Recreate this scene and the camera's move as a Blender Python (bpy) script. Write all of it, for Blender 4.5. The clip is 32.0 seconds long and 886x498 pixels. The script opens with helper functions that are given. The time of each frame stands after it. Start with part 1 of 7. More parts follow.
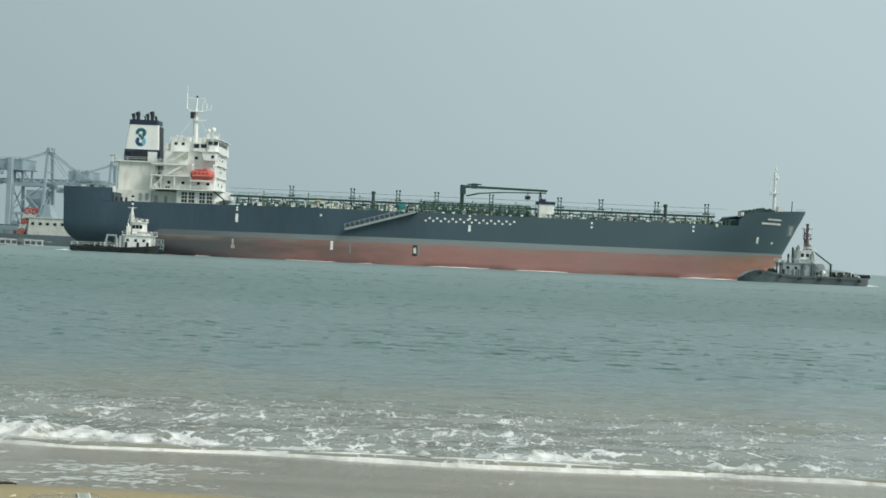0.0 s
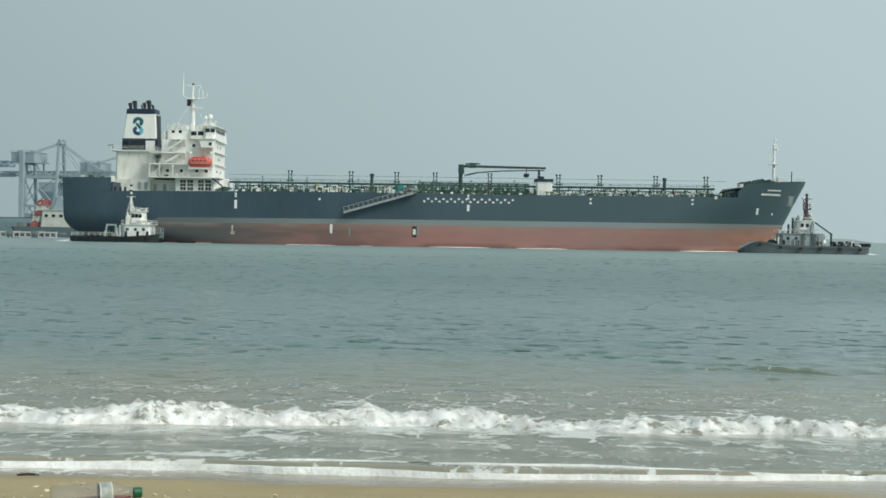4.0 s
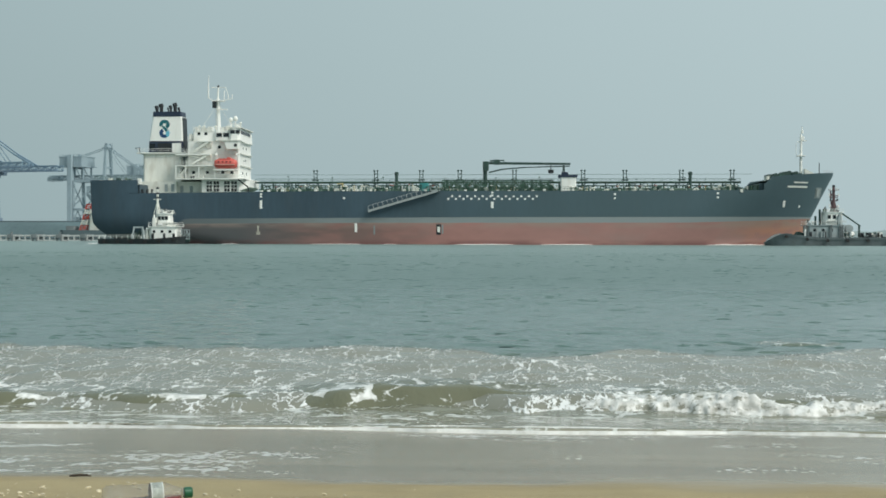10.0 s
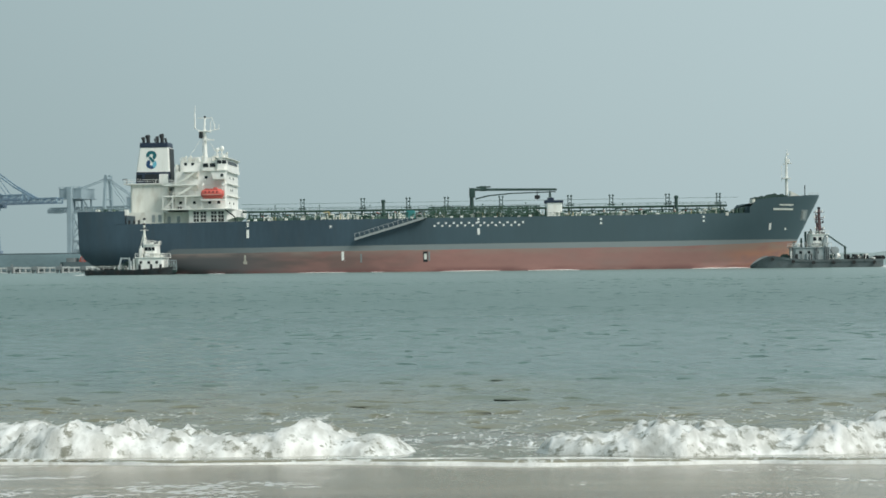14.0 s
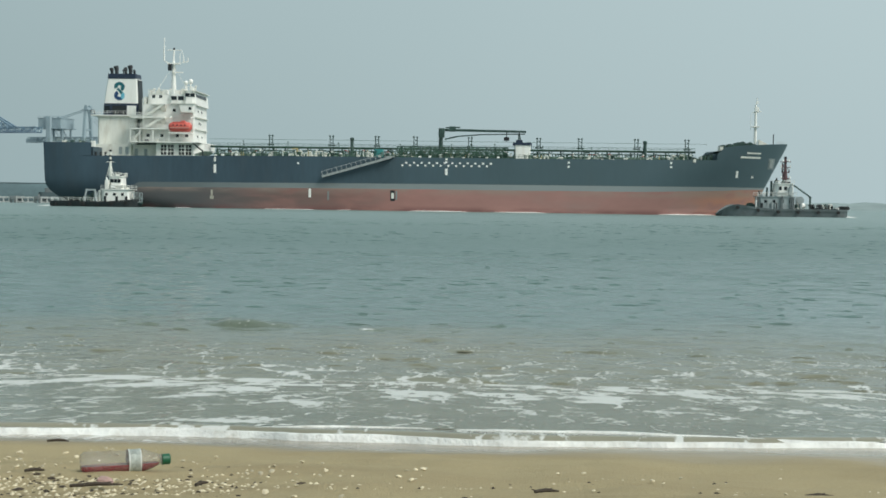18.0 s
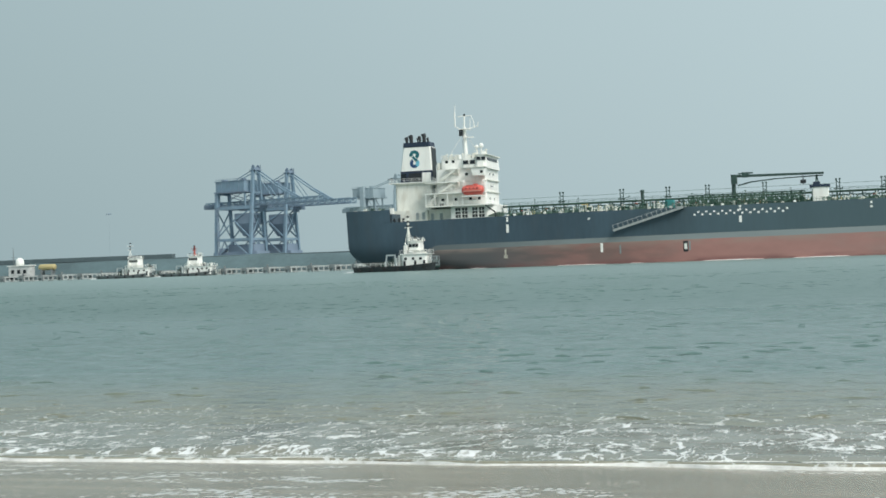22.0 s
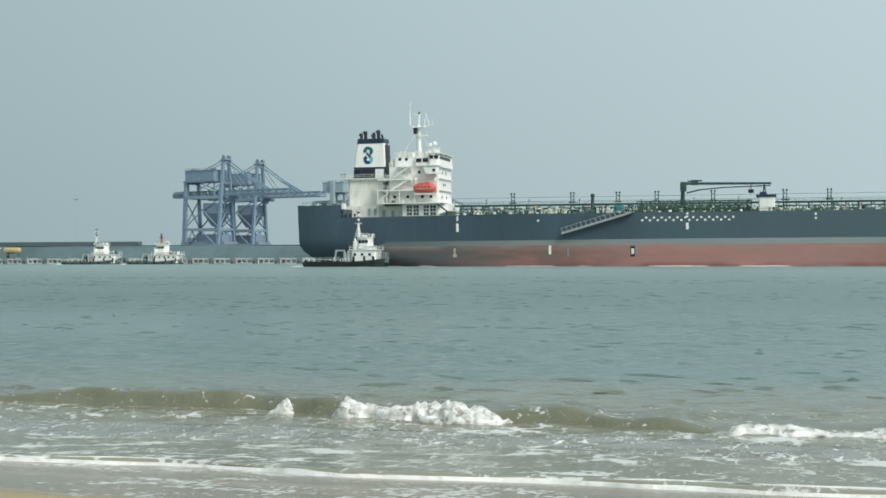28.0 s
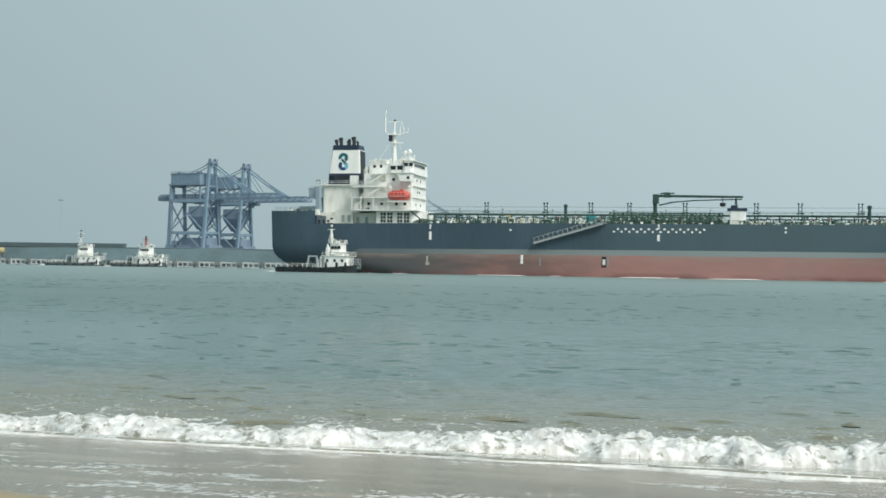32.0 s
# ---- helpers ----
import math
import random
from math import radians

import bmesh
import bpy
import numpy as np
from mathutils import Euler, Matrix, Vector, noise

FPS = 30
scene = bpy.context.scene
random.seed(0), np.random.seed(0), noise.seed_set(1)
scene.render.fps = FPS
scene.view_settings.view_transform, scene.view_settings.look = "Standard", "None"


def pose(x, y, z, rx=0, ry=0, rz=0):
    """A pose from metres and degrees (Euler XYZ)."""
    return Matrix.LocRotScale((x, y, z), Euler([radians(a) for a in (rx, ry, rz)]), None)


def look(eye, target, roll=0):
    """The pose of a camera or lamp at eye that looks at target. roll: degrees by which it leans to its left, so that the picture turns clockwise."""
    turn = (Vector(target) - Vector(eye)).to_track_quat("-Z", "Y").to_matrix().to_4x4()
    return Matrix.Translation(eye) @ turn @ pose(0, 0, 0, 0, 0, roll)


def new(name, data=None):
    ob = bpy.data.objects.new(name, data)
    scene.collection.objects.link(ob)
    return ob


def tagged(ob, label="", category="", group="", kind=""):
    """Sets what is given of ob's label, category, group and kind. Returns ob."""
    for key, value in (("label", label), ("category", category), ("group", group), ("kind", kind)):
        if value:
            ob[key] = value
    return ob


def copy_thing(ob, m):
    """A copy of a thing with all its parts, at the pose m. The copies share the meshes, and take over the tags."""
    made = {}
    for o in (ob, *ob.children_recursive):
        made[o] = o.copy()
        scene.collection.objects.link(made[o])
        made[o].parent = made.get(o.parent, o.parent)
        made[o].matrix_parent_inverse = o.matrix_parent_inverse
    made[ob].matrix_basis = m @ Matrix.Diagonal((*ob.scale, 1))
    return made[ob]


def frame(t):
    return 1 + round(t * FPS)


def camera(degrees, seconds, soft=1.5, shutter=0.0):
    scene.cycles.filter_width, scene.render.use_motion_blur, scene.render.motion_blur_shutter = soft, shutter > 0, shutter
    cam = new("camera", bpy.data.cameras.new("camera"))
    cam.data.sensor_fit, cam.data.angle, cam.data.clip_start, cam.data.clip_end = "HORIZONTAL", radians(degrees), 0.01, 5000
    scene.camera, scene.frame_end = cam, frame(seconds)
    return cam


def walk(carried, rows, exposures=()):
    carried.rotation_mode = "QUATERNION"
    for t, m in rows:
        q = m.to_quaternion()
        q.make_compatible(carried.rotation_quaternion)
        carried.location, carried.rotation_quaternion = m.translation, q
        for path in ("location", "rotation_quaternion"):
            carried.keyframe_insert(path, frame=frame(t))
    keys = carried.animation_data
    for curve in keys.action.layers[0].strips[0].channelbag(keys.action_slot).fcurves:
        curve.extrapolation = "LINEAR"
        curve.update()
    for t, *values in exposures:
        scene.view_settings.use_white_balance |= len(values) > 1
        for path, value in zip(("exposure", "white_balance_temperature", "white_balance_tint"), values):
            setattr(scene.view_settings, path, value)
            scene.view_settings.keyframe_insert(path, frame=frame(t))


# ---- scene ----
# ---- camera ----
cam = camera(37.85, 32.0, soft=1.68)
EYE = 1.99
TURNS = [
    (0.0, 1.218, 0.441, -2.603), (0.5, 1.532, 0.061, -2.437), (1.0, 1.661, -0.575, -2.497), (1.5, 1.954, -0.289, -1.791),
    (2.0, 2.195, -0.368, -1.792), (2.5, 1.846, -0.389, -1.798), (3.0, 2.274, -0.308, -1.243), (3.5, 2.035, -0.449, -1.113),
    (5.5, 1.523, -0.077, -0.772), (6.0, 2.168, 0.092, -0.991), (6.5, 3.157, -0.194, -0.537), (7.0, 3.061, -0.173, -0.738),
    (7.5, 3.09, 0.284, -0.614), (8.0, 2.626, 0.673, -0.36), (8.5, 3.155, 0.722, -0.082), (9.0, 3.695, 0.518, 0.17),
    (9.5, 3.843, -0.273, -0.01), (10.0, 3.783, -0.556, -0.121), (10.5, 3.833, -0.373, -0.484), (11.0, 3.631, -0.146, -0.52),
    (11.5, 3.703, -0.11, 0.055), (12.0, 3.54, 0.038, 0.112), (12.5, 3.441, 0.266, 0.209), (13.0, 3.307, 0.465, 0.385),
    (13.5, 3.804, 0.699, 0.649), (15.5, 3.283, -0.319, 0.302), (16.0, 2.576, -0.689, -0.159), (16.5, 2.453, -0.608, -0.31),
    (17.0, 2.35, 0.047, 0.272), (17.5, 2.467, -1.163, 0.065), (18.0, 2.925, -2.021, -0.831), (18.5, 3.59, -2.009, -0.929),
    (19.0, 4.452, -1.41, -0.903), (19.5, 8.546, -0.823, 0.22), (20.0, 10.293, -0.518, 0.779), (20.5, 13.283, 0.463, 1.493),
    (21.0, 14.745, 0.119, 1.69), (21.5, 15.387, 0.373, 1.766), (22.0, 16.42, 0.557, 2.045), (22.5, 15.555, 1.049, -0.275),
    (23.0, 19.305, 0.269, 1.291), (23.5, 16.632, -0.162, 0.607), (24.0, 16.17, -0.202, 0.17), (24.5, 15.991, -0.12, 0.297),
    (25.0, 15.682, -0.031, 0.317), (25.5, 15.653, 0.165, 0.439), (27.5, 15.225, 0.21, 0.147), (28.0, 14.999, 0.411, 0.122),
    (28.5, 14.957, 0.395, 0.234), (29.0, 14.975, 0.488, 0.231), (29.5, 14.858, 0.402, 0.209), (30.0, 15.037, 0.408, 0.247),
    (30.5, 14.756, 0.256, 0.17), (31.0, 14.563, 1.063, -0.584), (31.5, 14.918, 1.576, -0.494), (32.0, 14.33, 0.763, -0.931)]
walk(cam, [(t, pose(0, 0, EYE + float(np.interp(t, [0, 17, 19, 20, 32], [-0.018, -0.018, 0, 0.06, 0.06])), 90 + p, r, y)) for t, y, p, r in TURNS],
     exposures=[(0.0, -0.08, 6470, 8.5), (19.0, -0.08, 6470, 8.5), (22.0, 0.10, 6440, 10.5), (32.0, 0.10, 6440, 10.5)])

# ---- world and sun ----
SUN_ELEV, SUN_AZ = radians(42), radians(124)      # sun behind the camera's right shoulder, veiled by haze
world = bpy.data.worlds.new("hazy_sky")
scene.world = world
world.use_nodes = True
wn, wl = world.node_tree.nodes, world.node_tree.links
wn.clear()
w_out, w_bg = wn.new("ShaderNodeOutputWorld"), wn.new("ShaderNodeBackground")
w_sky = wn.new("ShaderNodeTexSky")
w_sky.sky_type, w_sky.sun_disc = "NISHITA", False
w_sky.sun_elevation, w_sky.sun_rotation = SUN_ELEV, SUN_AZ
w_sky.air_density, w_sky.dust_density, w_sky.ozone_density = 1.5, 8.0, 1.0
w_co = wn.new("ShaderNodeTexCoord")
w_dot = wn.new("ShaderNodeVectorMath")
w_dot.operation = "DOT_PRODUCT"
w_dot.inputs[1].default_value = (0.85, 0.12, 0.72)
w_map = wn.new("ShaderNodeMapRange")
w_map.inputs[1].default_value, w_map.inputs[2].default_value = -0.45, 0.62
w_ramp = wn.new("ShaderNodeValToRGB")
w_ramp.color_ramp.elements[0].color = (0.292, 0.395, 0.412, 1)
w_ramp.color_ramp.elements[1].color = (0.530, 0.656, 0.684, 1)
w_noi = wn.new("ShaderNodeTexNoise")
w_noi.inputs["Scale"].default_value, w_noi.inputs["Detail"].default_value = 1.6, 3.0
w_add = wn.new("ShaderNodeMath")
w_add.operation = "MULTIPLY_ADD"
w_add.inputs[1].default_value = 0.16
w_mix = wn.new("ShaderNodeMixRGB")
w_mix.inputs[0].default_value = 0.06
wl.new(w_co.outputs["Generated"], w_dot.inputs[0])
wl.new(w_co.outputs["Generated"], w_noi.inputs["Vector"])
wl.new(w_dot.outputs["Value"], w_map.inputs[0])
wl.new(w_noi.outputs["Fac"], w_add.inputs[0])
wl.new(w_map.outputs[0], w_add.inputs[2])
wl.new(w_add.outputs[0], w_ramp.inputs[0])
w_gain = wn.new("ShaderNodeMixRGB")
w_gain.blend_type, w_gain.inputs[0].default_value = "MULTIPLY", 1.0
w_gain.inputs[2].default_value = (0.12, 0.12, 0.12, 1)
wl.new(w_sky.outputs[0], w_gain.inputs[1])
wl.new(w_ramp.outputs[0], w_mix.inputs[1])
wl.new(w_gain.outputs[0], w_mix.inputs[2])
wl.new(w_mix.outputs[0], w_bg.inputs[0])
wl.new(w_bg.outputs[0], w_out.inputs[0])
w_bg.inputs[1].default_value = 1.0

sun = new("sun", bpy.data.lights.new("sun", "SUN"))
sun.data.energy, sun.data.angle, sun.data.color = 2.5, radians(22), (1.0, 0.97, 0.90)
sun_dir = Vector((math.sin(SUN_AZ) * math.cos(SUN_ELEV), math.cos(SUN_AZ) * math.cos(SUN_ELEV), math.sin(SUN_ELEV)))
sun.matrix_world = look(sun_dir * 50, (0, 0, 0))


# ---- materials ----
def shader(name, rough=0.6, metal=0.0, spec=0.5):
    m = bpy.data.materials.new(name)
    m.use_nodes = True
    b = m.node_tree.nodes["Principled BSDF"]
    b.inputs["Roughness"].default_value, b.inputs["Metallic"].default_value = rough, metal
    b.inputs["Specular IOR Level"].default_value = spec
    return m, m.node_tree.nodes, m.node_tree.links, b


def coat(name, base, rough=0.6, metal=0.0, scale=1.0, vary=0.25, stain=None, stain_amount=0.3, bump=0.0, stretch=(1, 1, 1), rand=0.0, spec=0.5):
    """Paint, steel or sand: grain and stains at two scales, a stain colour of its own, relief."""
    m, n, l, b = shader(name, rough, metal, spec)
    co = n.new("ShaderNodeTexCoord")
    mp = n.new("ShaderNodeMapping")
    mp.inputs["Scale"].default_value = stretch
    l.new(co.outputs["Object"], mp.inputs[0])
    big, fine = n.new("ShaderNodeTexNoise"), n.new("ShaderNodeTexNoise")
    big.inputs["Scale"].default_value, big.inputs["Detail"].default_value = scale, 5
    fine.inputs["Scale"].default_value, fine.inputs["Detail"].default_value = scale * 9, 4
    l.new(mp.outputs[0], big.inputs["Vector"])
    l.new(mp.outputs[0], fine.inputs["Vector"])
    mul = n.new("ShaderNodeMath")
    mul.operation = "MULTIPLY_ADD"
    mul.inputs[1].default_value = 0.45
    l.new(fine.outputs["Fac"], mul.inputs[0])
    l.new(big.outputs["Fac"], mul.inputs[2])
    ramp = n.new("ShaderNodeValToRGB")
    ramp.color_ramp.elements[0].position, ramp.color_ramp.elements[1].position = 0.45, 1.0
    ramp.color_ramp.elements[0].color = (*[c * (1 - vary) for c in base], 1)
    ramp.color_ramp.elements[1].color = (*[min(1, c * (1 + vary)) for c in base], 1)
    l.new(mul.outputs[0], ramp.inputs[0])
    colour = ramp.outputs[0]
    if stain:
        st = n.new("ShaderNodeTexNoise")
        st.inputs["Scale"].default_value, st.inputs["Detail"].default_value = scale * 2.3, 6
        mp2 = n.new("ShaderNodeMapping")
        mp2.inputs["Scale"].default_value, mp2.inputs["Location"].default_value = stretch, (7, 3, 5)
        l.new(co.outputs["Object"], mp2.inputs[0])
        l.new(mp2.outputs[0], st.inputs["Vector"])
        cut = n.new("ShaderNodeMapRange")
        cut.inputs[1].default_value, cut.inputs[2].default_value, cut.inputs[4].default_value = 0.52, 0.74, stain_amount
        l.new(st.outputs["Fac"], cut.inputs[0])
        mx = n.new("ShaderNodeMixRGB")
        mx.inputs[2].default_value = (*stain, 1)
        l.new(cut.outputs[0], mx.inputs[0])
        l.new(colour, mx.inputs[1])
        colour = mx.outputs[0]
    if rand:
        oi = n.new("ShaderNodeObjectInfo")
        rm = n.new("ShaderNodeMapRange")
        rm.inputs[3].default_value, rm.inputs[4].default_value = 1 - rand, 1 + rand
        l.new(oi.outputs["Random"], rm.inputs[0])
        hv = n.new("ShaderNodeHueSaturation")
        l.new(rm.outputs[0], hv.inputs["Value"])
        l.new(colour, hv.inputs["Color"])
        colour = hv.outputs[0]
    l.new(colour, b.inputs["Base Color"])
    if bump:
        bp = n.new("ShaderNodeBump")
        bp.inputs["Strength"].default_value, bp.inputs["Distance"].default_value = 0.6, bump
        l.new(mul.outputs[0], bp.inputs["Height"])
        l.new(bp.outputs[0], b.inputs["Normal"])
    return m


def lace(n, l, coords, size, cover, ragged=0.55, draw=0.8):
    """A factor for foam lace: thin broken webs on water. cover: socket or number, 0 bare to 1 dense."""
    drawn = n.new("ShaderNodeMapping")                # the run-up draws the webs out towards the shore
    drawn.inputs["Scale"].default_value = (0.9, draw, 1)
    l.new(coords, drawn.inputs[0])
    coords = drawn.outputs[0]
    warp = n.new("ShaderNodeTexNoise")
    warp.inputs["Scale"].default_value, warp.inputs["Detail"].default_value = 1.3 / size, 3
    l.new(coords, warp.inputs["Vector"])
    off = n.new("ShaderNodeVectorMath")
    off.operation = "MULTIPLY_ADD"
    off.inputs[1].default_value = (1.3 * size, 1.3 * size, 0)
    l.new(warp.outputs["Color"], off.inputs[0])
    l.new(coords, off.inputs[2])
    vor = n.new("ShaderNodeTexVoronoi")
    vor.feature = "DISTANCE_TO_EDGE"
    vor.inputs["Scale"].default_value = 1.0 / size
    l.new(off.outputs[0], vor.inputs["Vector"])
    patch = n.new("ShaderNodeTexNoise")
    patch.inputs["Scale"].default_value, patch.inputs["Detail"].default_value = 0.55 / size, 5
    l.new(coords, patch.inputs["Vector"])
    lim = n.new("ShaderNodeMapRange")
    lim.inputs[1].default_value, lim.inputs[2].default_value = 0.38, 0.72
    lim.inputs[3].default_value, lim.inputs[4].default_value = -0.04, 0.24
    l.new(patch.outputs["Fac"], lim.inputs[0])
    lc = n.new("ShaderNodeMath")
    lc.operation = "MULTIPLY"
    l.new(lim.outputs[0], lc.inputs[0])
    if isinstance(cover, (int, float)):
        lc.inputs[1].default_value = cover
    else:
        l.new(cover, lc.inputs[1])
    sub = n.new("ShaderNodeMath")
    sub.operation = "SUBTRACT"
    grain = n.new("ShaderNodeTexNoise")
    grain.inputs["Scale"].default_value, grain.inputs["Detail"].default_value = 7.0 / size, 5
    l.new(coords, grain.inputs["Vector"])
    rag = n.new("ShaderNodeMath")
    rag.operation = "MULTIPLY_ADD"
    rag.inputs[1].default_value = ragged
    l.new(grain.outputs["Fac"], rag.inputs[0])
    l.new(vor.outputs["Distance"], rag.inputs[2])
    lift = n.new("ShaderNodeMath")
    lift.operation = "ADD"
    lift.inputs[1].default_value = ragged * 0.436
    l.new(lc.outputs[0], lift.inputs[0])
    l.new(lift.outputs[0], sub.inputs[0])
    l.new(rag.outputs[0], sub.inputs[1])
    edge = n.new("ShaderNodeMapRange")
    edge.inputs[1].default_value, edge.inputs[2].default_value = -0.01, 0.05
    l.new(sub.outputs[0], edge.inputs[0])
    gate = n.new("ShaderNodeMath")
    gate.operation, gate.use_clamp = "MULTIPLY", True
    gate.inputs[1].default_value = 6.0
    l.new(lc.inputs[1].links[0].from_socket, gate.inputs[0]) if lc.inputs[1].links else None
    if not lc.inputs[1].links:
        return edge.outputs[0]
    only = n.new("ShaderNodeMath")
    only.operation = "MULTIPLY"
    l.new(gate.outputs[0], only.inputs[0])
    l.new(edge.outputs[0], only.inputs[1])
    return only.outputs[0]


def ramp_between(n, l, value, a, b, lo=0.0, hi=1.0):
    r = n.new("ShaderNodeMapRange")
    r.interpolation_type = "SMOOTHSTEP"
    r.inputs[1].default_value, r.inputs[2].default_value, r.inputs[3].default_value, r.inputs[4].default_value = a, b, lo, hi
    l.new(value, r.inputs[0])
    return r.outputs[0]


def mix_col(n, l, fac, a, b):
    mx = n.new("ShaderNodeMixRGB")
    for sock, v in zip(mx.inputs, (fac, a, b)):
        if isinstance(v, (int, float)):
            sock.default_value = v
        elif isinstance(v, tuple):
            sock.default_value = (*v, 1)
        else:
            l.new(v, sock)
    return mx.outputs[0]


def water_material():
    """Murky green-grey sea, sandy where it shoals, with drifting foam near the shore."""
    m, n, l, b = shader("sea_water", 0.12)
    b.inputs["IOR"].default_value = 1.33
    co, geo = n.new("ShaderNodeTexCoord"), n.new("ShaderNodeNewGeometry")
    sep = n.new("ShaderNodeSeparateXYZ")
    l.new(geo.outputs["Position"], sep.inputs[0])
    wob = n.new("ShaderNodeTexNoise")
    wob.inputs["Scale"].default_value, wob.inputs["Detail"].default_value = 0.22, 3
    l.new(co.outputs["Object"], wob.inputs["Vector"])
    yy = n.new("ShaderNodeMath")
    yy.operation = "MULTIPLY_ADD"
    yy.inputs[1].default_value = 7.0
    l.new(wob.outputs["Fac"], yy.inputs[0])
    l.new(sep.outputs["Y"], yy.inputs[2])
    shoal = ramp_between(n, l, yy.outputs[0], 19.5, 28.0)
    big = n.new("ShaderNodeTexNoise")
    big.inputs["Scale"].default_value, big.inputs["Detail"].default_value = 0.035, 4
    mp = n.new("ShaderNodeMapping")
    mp.inputs["Scale"].default_value = (0.35, 1, 1)
    l.new(co.outputs["Object"], mp.inputs[0])
    l.new(mp.outputs[0], big.inputs["Vector"])
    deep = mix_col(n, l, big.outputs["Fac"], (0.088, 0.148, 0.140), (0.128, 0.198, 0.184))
    deep = mix_col(n, l, ramp_between(n, l, sep.outputs["Y"], 35.0, 260.0, 0.0, 0.75), deep, (0.225, 0.305, 0.292))   # far water paled in its colour, for the bright sky it mirrors
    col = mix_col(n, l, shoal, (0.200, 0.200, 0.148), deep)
    cover_a = ramp_between(n, l, sep.outputs["Y"], 19.0, 14.5, 0.0, 0.7)
    foam = lace(n, l, co.outputs["Object"], 0.42, cover_a, 0.38)
    col = mix_col(n, l, foam, col, (0.62, 0.63, 0.61))
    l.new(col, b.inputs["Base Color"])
    rg = n.new("ShaderNodeMapRange")
    l.new(ramp_between(n, l, sep.outputs["Y"], 16.0, 70.0, 0.14, 0.34), rg.inputs[3])
    rg.inputs[4].default_value = 0.8
    l.new(foam, rg.inputs[0])
    l.new(rg.outputs[0], b.inputs["Roughness"])
    rip = n.new("ShaderNodeTexNoise")
    rip.inputs["Scale"].default_value, rip.inputs["Detail"].default_value = 3.0, 4
    mp2 = n.new("ShaderNodeMapping")
    mp2.inputs["Scale"].default_value = (0.55, 1, 1)
    l.new(co.outputs["Object"], mp2.inputs[0])
    l.new(mp2.outputs[0], rip.inputs["Vector"])
    bp = n.new("ShaderNodeBump")
    bp.inputs["Distance"].default_value = 0.17
    l.new(ramp_between(n, l, sep.outputs["Y"], 22.0, 90.0, 0.36, 1.0), bp.inputs["Strength"])
    l.new(rip.outputs["Fac"], bp.inputs["Height"])
    l.new(bp.outputs[0], b.inputs["Normal"])
    return m


def churn_material(name, water, size, front, back, rough, stretch=(0.42, 1, 1), threads=0.0):
    """Water under broken foam, dense at the front of its sheet and thinning to webs at the back."""
    m, n, l, b = shader(name, rough)
    co = n.new("ShaderNodeTexCoord")
    uv = n.new("ShaderNodeSeparateXYZ")
    l.new(co.outputs["UV"], uv.inputs[0])
    mp = n.new("ShaderNodeMapping")
    mp.inputs["Scale"].default_value = stretch
    l.new(co.outputs["Object"], mp.inputs[0])
    web = n.new("ShaderNodeTexNoise")
    web.inputs["Scale"].default_value, web.inputs["Detail"].default_value, web.inputs["Roughness"].default_value = 1.0 / size, 6, 0.72
    l.new(mp.outputs[0], web.inputs["Vector"])
    diff = n.new("ShaderNodeMath")
    diff.operation = "SUBTRACT"
    l.new(web.outputs["Fac"], diff.inputs[0])
    l.new(ramp_between(n, l, uv.outputs["Y"], 0.10, 0.80, front, back), diff.inputs[1])
    foam = ramp_between(n, l, diff.outputs[0], -0.05, 0.05)
    if threads:                                       # thin white threads drawn over the crest
        net = n.new("ShaderNodeMath")
        net.operation = "MULTIPLY"
        l.new(ramp_between(n, l, uv.outputs["Y"], 0.30, 0.46, 0.0, threads), net.inputs[0])
        l.new(ramp_between(n, l, uv.outputs["Y"], 0.52, 0.85, 1.0, 0.35), net.inputs[1])
        high = n.new("ShaderNodeMath")
        high.operation = "MAXIMUM"
        l.new(foam, high.inputs[0])
        l.new(lace(n, l, co.outputs["Object"], 0.42, net.outputs[0], 0.36), high.inputs[1])
        foam = high.outputs[0]
    fine = n.new("ShaderNodeTexNoise")
    fine.inputs["Scale"].default_value, fine.inputs["Detail"].default_value = 9, 6
    drawn = n.new("ShaderNodeMapping")                # falling water draws the foam out a little
    drawn.inputs["Scale"].default_value = (1.2, 0.9, 0.7)
    l.new(co.outputs["Object"], drawn.inputs[0])
    l.new(drawn.outputs[0], fine.inputs["Vector"])
    tone = mix_col(n, l, ramp_between(n, l, fine.outputs["Fac"], 0.36, 0.66), (0.56, 0.56, 0.53), (0.86, 0.86, 0.84))
    geo, where = n.new("ShaderNodeNewGeometry"), n.new("ShaderNodeSeparateXYZ")
    l.new(geo.outputs["Position"], where.inputs[0])
    water = mix_col(n, l, ramp_between(n, l, where.outputs["Y"], 16.5, 20.5), water, (0.124, 0.152, 0.115))   # clearer over deep water
    l.new(mix_col(n, l, foam, water, tone), b.inputs["Base Color"])
    bp = n.new("ShaderNodeBump")
    bp.inputs["Strength"].default_value, bp.inputs["Distance"].default_value = 0.7, 0.03
    l.new(fine.outputs["Fac"], bp.inputs["Height"])
    l.new(bp.outputs[0], b.inputs["Normal"])
    return m


